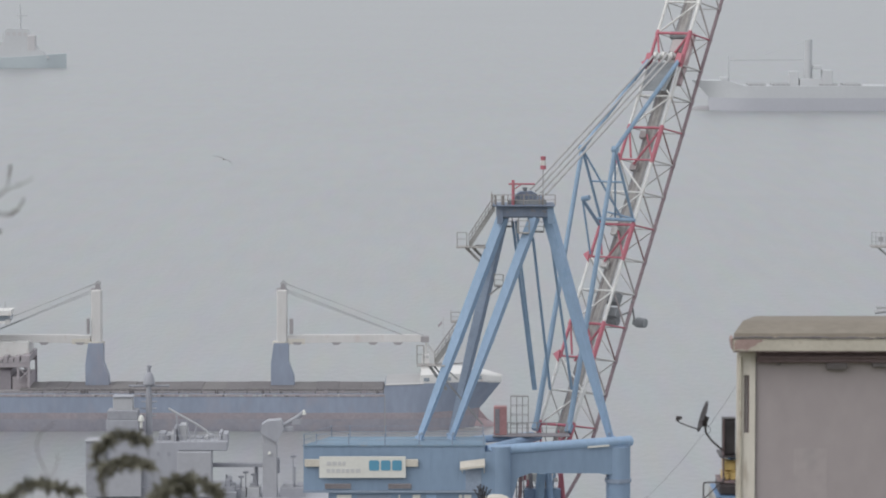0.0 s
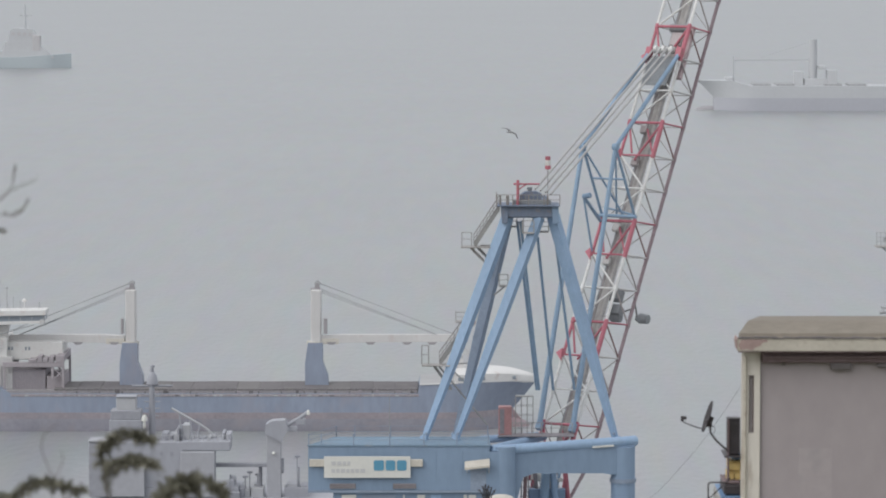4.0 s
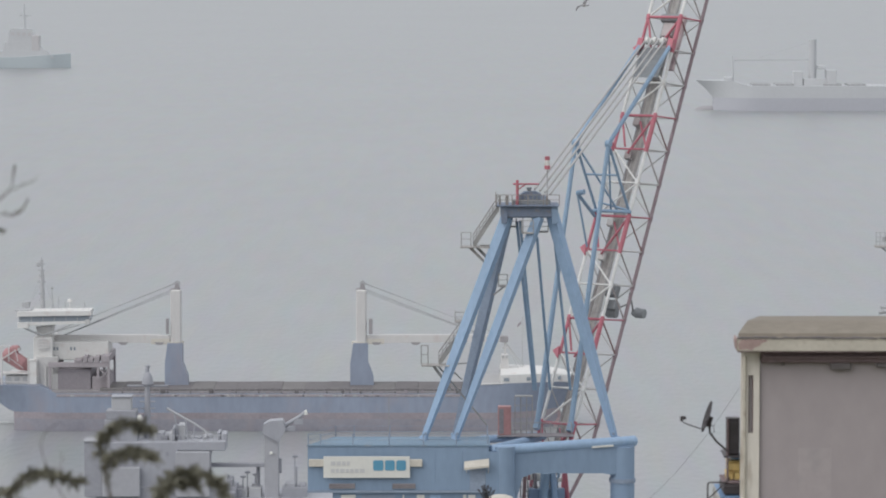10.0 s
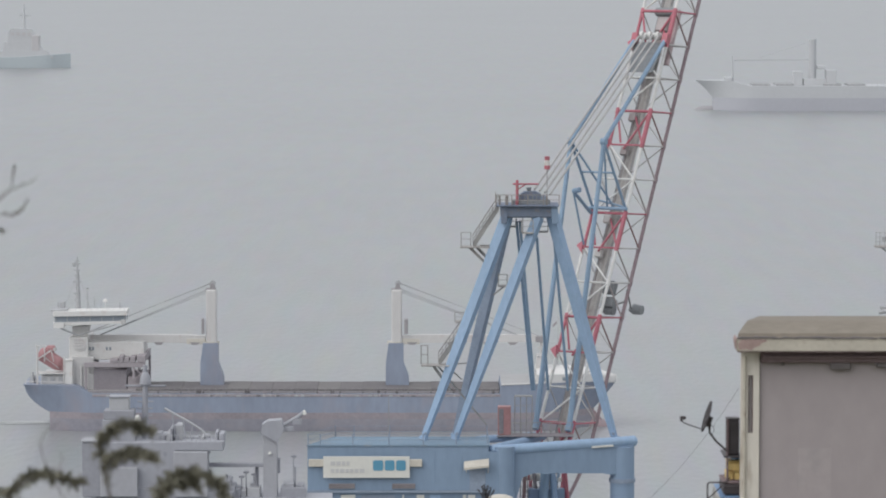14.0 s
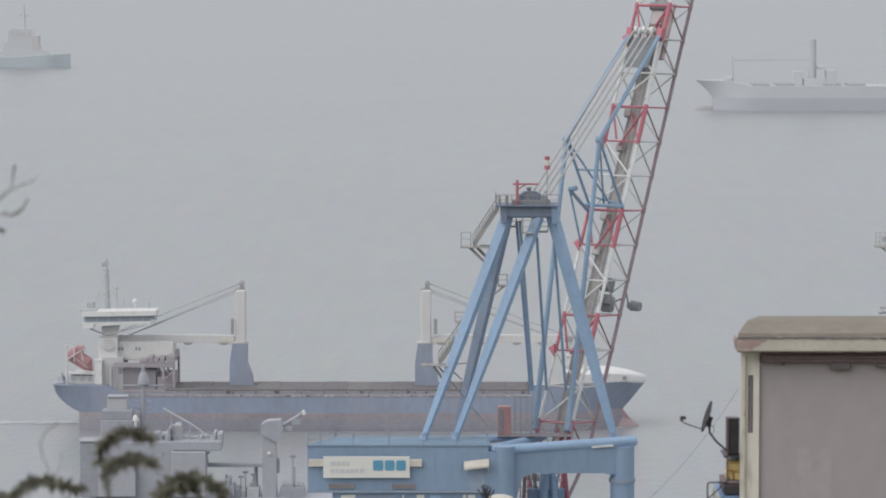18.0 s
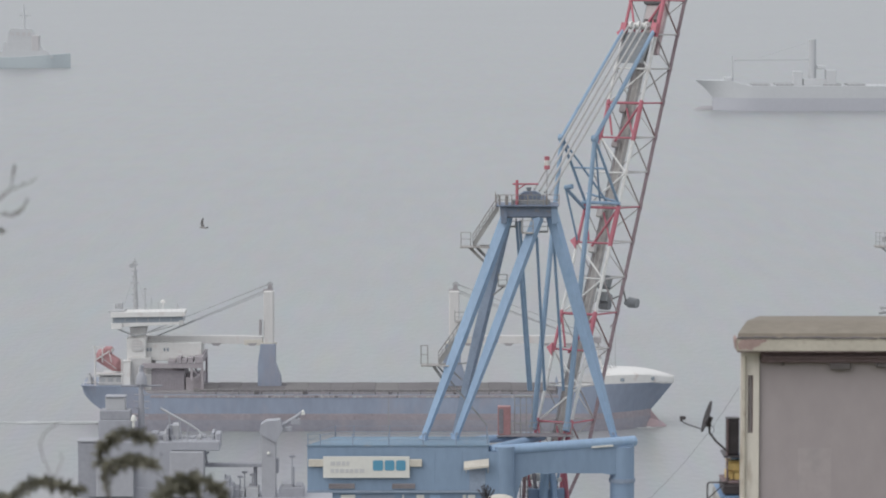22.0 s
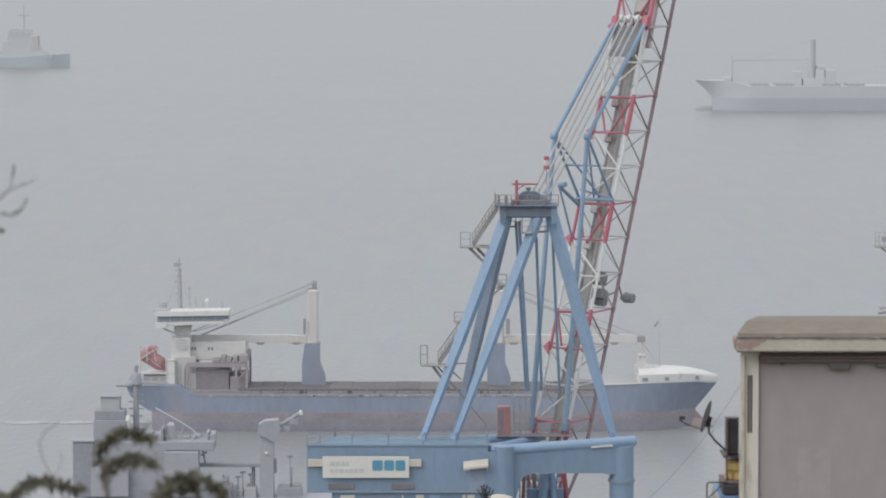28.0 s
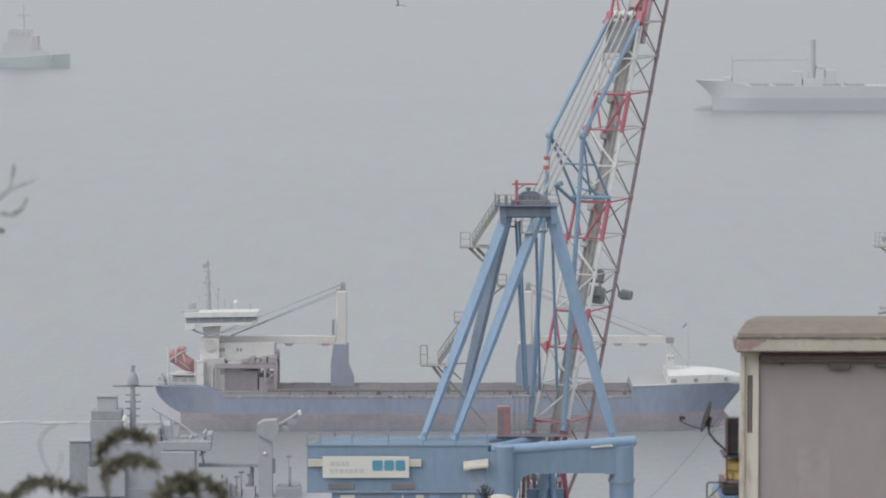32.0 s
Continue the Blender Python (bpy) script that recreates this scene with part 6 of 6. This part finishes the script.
    fa = part("fascia", Shape().block((xl - 0.02, e0 - 0.05, zf0), (xr, e0 + 0.03, zf1 + 0.015), 0.015), "fascia", rf, "cream painted fascia, peeling at the corner")
    w, g = H(1358, 600, -0.42).x - xl, zf1 - zf0
    ragged = ((0.06, 0.12), (0.3, 0.2), (0.46, 0.06), (0.6, 0.34), (0.74, 0.42), (0.83, 0.66), (0.98, 0.74), (1.0, 0.92), (0.4, 0.95), (0.1, 0.9), (0.0, 0.55))
    part("peeled_patch", Shape().prism([(xl + u * w, e0 - 0.054, zf0 + v * g) for u, v in ragged], (0, 0.02, 0)), "peeled", fa)
    # torn corner of the flashing, bent outward
    part("bent_flashing", Shape().prism([(xl - 0.02, e0 - 0.06, zf1 + 0.03), (xl - 0.05, e0 - 0.06, zf1 - 0.03), (xl - 0.045, e0 - 0.06, zf1 - 0.1), (xl - 0.02, e0 - 0.06, zf0 + 0.02)], (0, 0.5, 0)), "peeled", fa)
    # ragged edge of roofing felt over the fascia
    s = Shape()
    x = xl
    while x < xr:
        w = random.uniform(0.05, 0.16)
        d = random.uniform(-0.004, 0.012)
        s.box((x, e0 - 0.07, zf1 - d), (x + w + 0.01, e0 + 0.1, zf1 + random.uniform(0.012, 0.04)))
        x += w
    part("felt_edge", s, "bracket_dark", rf)
    s = Shape()
    x = xl
    while x < xr:
        w = random.uniform(0.06, 0.2)
        s.box((x, e0 - 0.045, zf0 - random.uniform(0.004, 0.02)), (x + w, e0 + 0.01, zf0 + 0.004))
        x += w
    part("drip_edge", s, "soffit", rf)
    for q in (1400, 1452, 1520):
        p = H(q, 580, 0.5)
        part("roof_lap", Shape().tube((p.x, e0 + 0.12, zf1 + up + 0.004), (p.x + 0.03, BY + 0.9, ztop + 0.004), 0.003, n=4), "roofing", rf)
    return ho, x0


house, HX = build_house()


def build_yard():
    # stand with tank, tubs and crates beside the wall
    p = H(1298, 842, 0.6)
    fr = thing("balcony_stand", (p.x, BY + 0.7, 63.0), "rusty steel balcony stand against the side wall", "stand")
    for x in (1288, 1312):
        for w in (0.3, 1.1):
            a = H(x, 845, w)
            s = Shape().tube((a.x, a.y, 63.0), (a.x, a.y, H(x, 742, w).z), 0.022, n=4)
            part("post", s, "soffit", fr)
    zs = H(1298, 846, 0.7).z
    part("shelf", Shape().block((H(1284, 0, 0.3).x, BY + 0.22, zs - 0.05), (H(1314, 0, 0.3).x, BY + 1.2, zs)), "soffit", fr)
    zm = H(1298, 802, 0.7).z
    part("upper_shelf", Shape().block((H(1286, 0, 0.3).x, BY + 0.22, zm - 0.03), (H(1314, 0, 0.3).x, BY + 1.2, zm)), "black", fr)
    z = H(1298, 741, 0.4).z
    a, b = H(1291, 0, 0.4).x, H(1314, 0, 0.4).x
    tank = thing("water_tank", ((a + b) / 2, BY + 0.7, zm), "black plastic water tank on the stand", "tank")
    part("body", Shape().block((a, BY + 0.36, zm), (b, BY + 0.62, z - 0.03), 0.03), "black", tank)
    part("lid", Shape().block((a - 0.008, BY + 0.35, z - 0.03), (b + 0.008, BY + 0.63, z + 0.01), 0.015), "black", tank)
    for i in range(5):
        x = a + (b - a) * (i + 0.5) / 5
        part("rib", Shape().block((x - 0.008, BY + 0.345, zm + 0.03), (x + 0.008, BY + 0.37, z - 0.05), 0.003), "black", tank)
    # tubs and crates on the lower shelf
    for x0, x1, y0, y1, m, nm, lab in ((1286, 1299, 846, 832, "yellow", "crate", "yellow plastic crate on the stand"), (1300, 1312, 846, 830, "yellow", "crate", "yellow plastic crate on the stand"),
                                       (1288, 1311, 831, 815, "yellow", "crate", "faded yellow crate stacked on another")):
        p, q = H(x0, y0, 0.4), H(x1, y1, 0.4)
        z0 = zs if y0 > 840 else zs + (H(0, 831, 0.4).z - H(0, 846, 0.4).z) + 0.02
        hgt = q.z - p.z
        t = thing(nm, ((p.x + q.x) / 2, BY + 0.6, z0), lab, "crate", group="crates on the stand")
        part("tub", Shape().block((p.x, BY + 0.4, z0), (q.x, BY + 0.85, z0 + hgt - 0.02), 0.02), m, t)
        part("rim", Shape().block((p.x - 0.008, BY + 0.39, z0 + hgt - 0.02), (q.x + 0.008, BY + 0.86, z0 + hgt), 0.006), m, t)
    p, q = H(1295, 815, 0.5), H(1312, 803, 0.5)
    t = thing("bucket", ((p.x + q.x) / 2, BY + 0.65, p.z), "blue plastic tub on the crates", "bucket")
    part("tub", Shape().tube(((p.x + q.x) / 2, BY + 0.65, p.z), ((p.x + q.x) / 2, BY + 0.65, q.z - 0.03), 0.085, 0.1, n=12), "tub_blue", t)
    part("rim", Shape().tube(((p.x + q.x) / 2, BY + 0.65, q.z - 0.03), ((p.x + q.x) / 2, BY + 0.65, q.z - 0.015), 0.105, n=12), "tub_blue", t)
    # balcony floor and rail below
    p, q = H(1256, 882, 0.3), H(1330, 872, 0.3)
    bl = thing("balcony", ((p.x + HX) / 2, BY + 0.9, 63.0), "small balcony with a bent pipe rail and blue sheet floor", "balcony")
    zf = H(0, 874, 0.3).z
    part("slab", Shape().block((H(1278, 0, 0.2).x, BY + 0.1, zf - 0.35), (HX - 0.12, BY + 1.9, zf - 0.06)), "concrete", bl)
    part("sheet", Shape().block((H(1280, 0, 0.2).x, BY + 0.12, zf - 0.058), (HX - 0.12, BY + 1.9, zf - 0.03)), "tub_blue", bl)
    part("pillar", Shape().block((H(1290, 0, 0.2).x, BY + 0.7, 63.0), (H(1306, 0, 0.2).x, BY + 0.9, zf - 0.354)), "concrete", bl)
    part("ledge", Shape().block((H(1286, 0, 0.2).x, BY + 0.2, zf - 0.026), (HX - 0.14, BY + 1.3, zs - 0.06)), "dish_metal", bl)
    s = Shape().path([H(1253, 900, 0.0), H(1253, 857, 0.0), H(1256, 854, 0.0), H(1290, 854, 0.0)], 0.016, n=6)
    s.path([H(1255, 882, 0.1), H(1272, 866, 0.1), H(1292, 846, 0.3)], 0.014, n=6)
    part("pipe_rail", s, "dish_metal", bl)
    # satellite dish seen on edge
    c = H(1251, 737, 0.2)
    ds = thing("satellite_dish", H(1292, 802, 0.3), "dark satellite dish on a bent arm beside the wall", "satellite dish")
    tip, low = H(1261, 708, 0.2), H(1243, 763, 0.2)
    ax = (tip - low).normalized()
    nrm = Vector((-ax.z, -0.05, ax.x)).normalized()      # the way it faces
    sd = ax.cross(nrm).normalized()
    nrm = sd.cross(ax).normalized()
    if nrm.x > 0:
        nrm = -nrm
    R = (tip - low).length / 2
    s = Shape()
    rings, seg = 5, 24
    vs = []
    for shell in (0, 1):
        for j in range(rings + 1):
            r = R * j / rings
            dep = 0.04 * (1 - (j / rings) ** 2)
            for i in range(seg):
                an = 2 * math.pi * i / seg
                vs.append(c + (ax * math.cos(an) + sd * math.sin(an) * 0.92) * r - nrm * (dep + 0.012 * shell))
    st = (rings + 1) * seg
    fs = []
    for sh in (0, 1):
        fs += [(sh * st + j * seg + i, sh * st + j * seg + (i + 1) % seg, sh * st + (j + 1) * seg + (i + 1) % seg, sh * st + (j + 1) * seg + i) for j in range(rings) for i in range(seg)]
    fs += [(rings * seg + i, rings * seg + (i + 1) % seg, st + rings * seg + (i + 1) % seg, st + rings * seg + i) for i in range(seg)]
    s.add(vs, fs, True)
    part("reflector", s, "dish_dark", ds)
    back = c - nrm * 0.09
    part("mount", Shape().tube(back + ax * 0.02, back - ax * 0.12, 0.045, n=8).block(H(1249, 756, 0.2), H(1259, 742, 0.35), 0.01), "dish_metal", ds)
    part("mast_arm", Shape().path([H(1256, 754, 0.3), H(1257, 766, 0.3), H(1268, 781, 0.3), H(1292, 802, 0.3)], 0.02, n=8), "dish_metal", ds)
    part("feed_arm", Shape().path([H(1247, 761, 0.15), H(1228, 755, 0.05), H(1212, 749, 0.0), H(1206, 744, 0.0)], 0.012, n=6), "dish_metal", ds)
    part("feed_horn", Shape().tube(H(1207, 746, 0.0), H(1207, 737, 0.0), 0.03, n=8).tube(H(1206, 739, 0.0), H(1214, 740, 0.02), 0.028, 0.035, n=8), "dish_metal", ds)
    pts = [H(1258, 756, 0.3) + Vector((0.08 * math.sin(k * 0.7), 0, 0.09 * math.cos(k * 0.7) - 0.05)) for k in range(6)]
    part("cable_loop", Shape().path(pts, 0.005, n=5), "black", ds)
    # drooping cables
    for k, (p, q, sag) in enumerate(((H(1110, 915, 3), H(1313, 680, 1.0), 0.25),)):
        pts = []
        for i in range(15):
            f = i / 14
            pts.append(p.lerp(q, f) - Vector((0, 0, sag * 4 * f * (1 - f))))
        r = 0.0028
        thing("overhead_cable", p, "thin dark cable slung to the house wall", "cable", group="overhead cables", shape=Shape().path(pts, r, n=5), material="dish_metal")


build_yard()


def frond(wood, leaf, pts, r, dens, spread, lift=0.35):
    """A limb along points, clothed in short needle sprays that curl upward."""
    pts = [Vector(p) for p in pts]
    for i, (a, b) in enumerate(zip(pts, pts[1:])):
        k = 1 - i / len(pts)
        wood.tube(a, b, r * (0.35 + 0.65 * k), r * (0.35 + 0.65 * (k - 1 / len(pts))), n=6)
    total = sum((b - a).length for a, b in zip(pts, pts[1:]))
    for i in range(int(total * dens * 0.8)):
        f = random.random() ** 0.8 * (len(pts) - 1)
        j = min(int(f), len(pts) - 2)
        c = pts[j].lerp(pts[j + 1], f - j)
        d = Vector((random.gauss(0, 1), random.gauss(0, 1), random.gauss(lift, 0.8))).normalized()
        ln = spread * random.uniform(0.45, 1.2)
        q = c + d * ln
        w = ln * random.uniform(0.10, 0.2)
        side = d.orthogonal().normalized() * w
        mid = c.lerp(q, 0.45) + Vector((0, 0, 0.02))
        up = d.cross(side).normalized() * w * 0.5
        leaf.add([c, mid + side, q, mid - side, mid + up], [(0, 1, 4), (1, 2, 4), (2, 3, 4), (3, 0, 4)])


def build_cap():
    """Lower roof's pale ridge cap and the dark tuft beside it, just in sight."""
    far = 150.0
    p = pixel_point(882, 887, far)
    rf = thing("roof_ridge", (p.x, p.y, p.z - 6), "pale yellowish rounded ridge cap of a lower roof", "roof")
    s = Shape().dome((p.x + 0.1, p.y, p.z - 0.25), 0.75, 0.7, 0.52, n=18, m=5)
    part("cap", s, "beige", rf)
    part("stack", Shape().block((p.x - 0.6, p.y - 0.4, p.z - 36), (p.x + 0.6, p.y + 0.6, p.z - 0.26)), "stucco", rf)
    q = pixel_point(861, 884, far)
    tf = thing("roof_plant", (q.x, q.y - 0.9, q.z), "dark windblown tuft growing beside the ridge cap", "plant")
    wood, leaf = Shape(), Shape()
    for x, y in ((848, 868), (853, 861), (858, 859), (864, 860), (870, 863), (876, 868), (861, 866), (867, 870)):
        e = pixel_point(x, y, far - 0.9)
        frond(wood, leaf, [(q.x, q.y - 0.9, q.z - 0.3), Vector((q.x, q.y - 0.9, q.z)).lerp(e, 0.55), e], 0.02, 110, 0.09, 0.5)
    part("stalks", wood, "black", tf)
    part("leaf_tuft", leaf, "black", tf)["kind"] = "stuff"


build_cap()


# ---- trees on the slope below the terrace ----
TY = 25.0


def T(x, y, w=0.0):
    return pixel_point(x, y, TY + w)


SWAYING = []


def build_trees():
    random.seed(11)
    top = T(215, 905)
    ground = 73.0
    tr = thing("conifer_tree", (top.x, top.y, ground), "dark green conifer with upcurved bushy branch tips", "tree")
    tk = Shape()
    zz = [ground - 1, 75, 77, 79, top.z]
    for i in range(4):
        tk.tube((top.x + 0.04 * (i % 2), top.y, zz[i]), (top.x + 0.04 * ((i + 1) % 2), top.y, zz[i + 1]), 0.22 - 0.045 * i, 0.22 - 0.045 * (i + 1), n=10)
    part("trunk", tk, "bark", tr)
    limbs = (
        ([(205, 960), (190, 880), (180, 832), (180, 812), (190, 792), (210, 778), (232, 774), (254, 780), (270, 790)], 760, 0.080, 0.3, 1.0),
        ([(212, 950), (192, 880), (182, 842), (198, 830), (226, 820), (250, 822), (276, 830)], 760, 0.072, 0.5, 0.8),
        ([(206, 1010), (110, 940), (14, 902), (30, 882), (56, 862), (88, 864), (118, 869), (148, 876)], 700, 0.075, 0.4, 0.9),
        ([(220, 980), (262, 915), (278, 888), (294, 870), (318, 858), (344, 853), (370, 862), (388, 876), (398, 894)], 760, 0.088, 0.5, 0.6),
        ([(216, 1000), (270, 935), (286, 894), (304, 876), (330, 870), (352, 880)], 760, 0.088, 0.6, 0.6),
        ([(218, 1010), (262, 935), (278, 906), (290, 884), (306, 872)], 640, 0.08, 0.6, 0.6),
        ([(210, 1040), (40, 970), (-60, 908), (-20, 892), (20, 886)], 600, 0.07, 0.4, 0.5),
        ([(214, 955), (196, 884), (190, 846), (208, 836), (232, 828), (256, 828), (278, 834)], 620, 0.066, 0.4, 0.8),
    )
    for pts, dens, sp, up, give in limbs:
        wood, leaf = Shape(), Shape()
        w0 = random.uniform(-0.3, 0.3)
        P = [T(x, y, w0 * i / len(pts)) for i, (x, y) in enumerate(pts)]
        frond(wood, leaf, [Vector((top.x, top.y, P[0].z - 0.3))] + P[:2], 0.007, 0, sp)
        frond(wood, leaf, P[1:3], 0.0035, dens * 0.3, sp * 0.7)
        frond(wood, leaf, P[2:], 0.006, dens, sp, up)
        br = part("limb", wood, "bark", tr)
        part("needle_sprays", leaf, "needles", br)["kind"] = "stuff"
        SWAYING.append((br, give))
    # bare whip beside it
    part("bare_whip", Shape().path([T(118, 890), T(92, 842), T(78, 812), T(72, 786), T(80, 766), T(104, 748)], 0.0035, n=5).path([T(96, 850), T(112, 815), T(108, 800)], 0.0025, n=5), "bark", tr)
    # second tree, only its outer twigs in sight
    b = T(-150, 600)
    t2 = thing("bare_tree", (b.x, b.y, ground), "sparse dark tree with a few leafy twigs", "tree")
    part("trunk", Shape().tube((b.x, b.y, ground - 1), (b.x + 0.05, b.y, 79), 0.14, 0.1, n=10).tube((b.x + 0.05, b.y, 79), (b.x - 0.05, b.y, T(0, 300).z), 0.1, 0.04, n=10), "bark", t2)
    for pts, dens, sp in (([(-150, 460), (-60, 400), (0, 352), (18, 338), (40, 330), (66, 318)], 100, 0.012),
                          ([(-60, 400), (10, 346), (22, 328), (26, 304), (28, 296)], 400, 0.018),
                          ([(-150, 450), (-40, 395), (4, 380), (24, 384), (40, 374), (50, 356)], 300, 0.018),
                          ([(-150, 480), (-50, 430), (-12, 412), (2, 410), (9, 414)], 900, 0.022)):
        wood, leaf = Shape(), Shape()
        frond(wood, leaf, [T(*p) for p in pts], 0.0045, 0, sp)
        frond(Shape(), leaf, [T(*p) for p in pts[2:]], 0.01, dens * 1.4, sp)
        lb = part("limb", wood, "bark", t2)
        part("leaf_tufts", leaf, "needles", lb)["kind"] = "stuff"


build_trees()


# ---- gulls ----
def build_gull():
    g = thing("gull", (0, 0, 0), "dark gull gliding over the harbour", "bird", group="gulls in flight")
    s = Shape()
    prof = ((-0.30, 0.005), (-0.2, 0.05), (0.0, 0.075), (0.14, 0.06), (0.24, 0.035), (0.31, 0.008))
    for (x0, r0), (x1, r1) in zip(prof, prof[1:]):
        s.tube((x0, 0, 0), (x1, 0, 0), r0, r1, n=8)
    part("body", s, "feather_pale", g)
    part("tail", Shape().prism([(-0.24, -0.03, 0.01), (-0.42, -0.09, 0.0), (-0.42, 0.09, 0.0), (-0.24, 0.03, 0.01)], (0, 0, 0.015)), "feather", g)
    for k in (-1, 1):
        s = Shape()
        s.prism([(0.14, 0.04 * k, 0.03), (0.2, 0.30 * k, 0.11), (0.0, 0.34 * k, 0.11), (-0.13, 0.04 * k, 0.03)], (0, 0, 0.02))
        s.prism([(0.2, 0.30 * k, 0.11), (0.15, 0.48 * k, 0.10), (-0.03, 0.5 * k, 0.10), (0.0, 0.34 * k, 0.11)], (0, 0, 0.017))
        s.prism([(0.15, 0.48 * k, 0.10), (-0.02, 0.74 * k, 0.06), (-0.08, 0.7 * k, 0.06), (-0.03, 0.5 * k, 0.10)], (0, 0, 0.012))
        part("wing", s, "feather", g)
    return g


gull = build_gull()
GULLS = [gull] + [copy_thing(gull, Matrix.Identity(4)) for _ in range(4)]


# ---- what moves ----
def fly(ob, far, legs):
    """A gull along its way: (seconds, across, down, heading, bank)."""
    walk(ob, [(t, Matrix.Translation(pixel_point(x, y, far)) @ pose(0, 0, 0, bank, 0, head)) for t, x, y, head, bank in legs])


def motions():
    # cargo ship: steady way ahead, slight heave
    way = ((0, -184.5, 0), (3.5, -138.5, 0.0), (5.5, -111.8, 2.2), (9, -65.3, 0), (13, 0, 0), (17, 54, 0.3), (19, 80.5, -1.5), (21, 106, -2.5),
           (23, 130, 0), (25.3, 159, 2.0), (28, 198.5, 0), (30, 225, -1), (32, 250, -2))
    k = SY / FOCAL
    walk(ship, [(t, Matrix.Translation(SHIP_AT + Vector((x * k, 0, h * k)))) for t, x, h in way])
    walk(wake, [(t, Matrix.Translation(WAKE_AT + Vector((x * k, 0, 0)))) for t, x, h in way])
    # boom rises; ropes and links follow
    off = Matrix.Translation(-Vector(crane.location))
    times = [0, 4, 8, 12, 16, 20, 24, 28, 32]
    walk(boom, [(t, off @ boom_pose(t)) for t in times])
    for ob, a, y, half in ROPES:
        rows = []
        for t in times:
            h = off @ boom_pose(t) @ Vector((STAY[0], y, STAY[1]))
            rows.append((t, lean(a, h) if half == 0 else lean(h, a)))
        walk(ob, rows)
    for ob, a, b0, b1 in LINKS:
        walk(ob, [(t, lean(a, b0.lerp(b1, (t - 6) / 26))) for t in times])
    # grey vessels swing slowly at their moorings
    k = VY / FOCAL
    walk(patrol, [(t, Matrix.Translation(PATROL_AT + Vector((x * k, 0, 0)))) for t, x in ((0, 6), (6, 1), (9, -3), (13, -7), (20, -13), (25, -18), (28, -23), (32, -29))])
    walk(barge, [(t, Matrix.Translation(BARGE_AT + Vector((x * k, 0, 0)))) for t, x in ((0, 5), (6, 3), (13, -1), (19, -3), (25, -5), (32, -9))])
    # the conifer's limbs nod in the wind
    gusts = ((0, 0), (1, 1), (2, 3), (3, 2), (4.5, 2), (6, 0), (7, 4), (8, 22), (8.5, 30), (9, 37), (9.5, 35), (10, 20), (11, 8), (12, 0), (13, 7), (14, 19), (15.5, 16), (17, 11),
             (18, 5), (19, 0), (20, 9), (21, 6), (22, 3), (23, 2), (24, 3), (26, 4), (28, 4), (30, 3), (32, 4))
    for ob, give in SWAYING:
        walk(ob, [(t, Matrix.Translation((0, 0, h * give * TY / FOCAL))) for t, h in gusts])
    fly(GULLS[0], 260, ((0, 404, 282, 100, 24), (0.5, 345, 281, 100, 20), (1, 325, 289, 95, 14), (1.5, 350, 306, 92, 14), (2, 408, 318, 85, 16), (2.5, 493, 314, 70, 24),
                        (3, 626, 297, 50, 32), (3.5, 763, 272, 55, 30), (4.5, 1040, 190, 60, 20), (5.5, 1290, 124, 70, -50), (6, 1408, 117, 75, -58), (6.5, 1504, 114, 90, -40),
                        (7.5, 1620, 80, 100, -20), (12, 2100, -200, 80, 0), (32, 2600, -700, 80, 0)))
    fly(GULLS[1], 230, ((0, 2600, -100, 180, 0), (7.5, 1760, 40, 160, -10), (8.6, 1488, 34, 130, -40), (9, 1382, 24, 110, -45), (9.5, 1210, 16, 120, -40), (10, 1034, 10, 130, -30), (10.5, 852, 4, 140, -20),
                        (11, 690, -6, 150, -10), (14, -200, -120, 160, 0), (32, -3000, -600, 170, 0)))
    fly(GULLS[2], 290, ((0, 3800, 200, 180, 0), (18, 1900, 560, 150, 0), (20, 1288, 556, 105, 5), (21, 830, 462, 140, 30), (21.5, 580, 434, 130, 60), (22, 360, 403, 165, 50), (22.5, 122, 374, 140, 20),
                        (24, -500, 300, 150, 0), (32, -3500, 0, 160, 0)))
    fly(GULLS[3], 260, ((0, -4500, 500, 0, 0), (23, 100, 960, 20, 0), (24.2, 1000, 852, 40, 10), (24.5, 1222, 841, 50, 30), (25, 1590, 800, 50, 10), (26, 2300, 700, 40, 0), (32, 5000, 200, 30, 0)))
    fly(GULLS[4], 300, ((0, -5000, 400, 10, 0), (29.5, -290, 190, 40, 0), (30.2, 8, 144, 60, 50), (30.7, 210, 100, 65, 60), (31.2, 420, 68, 70, 65), (31.5, 515, 50, 75, 70), (32, 706, 10, 70, 40)))

    # wing beats while each one passes
    for i, t0, t1, beat, low, sweep in ((0, 0, 3.5, 1.2, 1.2, 13), (1, 8.4, 11.2, 0.8, 9.4, 16), (2, 19.6, 22.8, 0.8, 20.0, 34), (3, 23.8, 25.4, 0.8, 24.4, 20), (4, 29.8, 32, 0.9, 31.5, 26)):
        steps = [t0 + j * (t1 - t0) / 24 for j in range(25)]
        rows = [(t, -sweep * math.cos((t - low) * 2 * math.pi / beat)) for t in steps]
        rows = ([(0, 0)] if t0 > 0 else []) + rows + ([(32, 0)] if t1 < 32 else [])
        wings = [c for c in GULLS[i].children if c.name.startswith("wing")]
        for w, k in zip(sorted(wings, key=lambda c: c.name), (-1, 1)):
            walk(w, [(t, pose(0, 0, 0, a * k, 0, 0)) for t, a in rows])


motions()
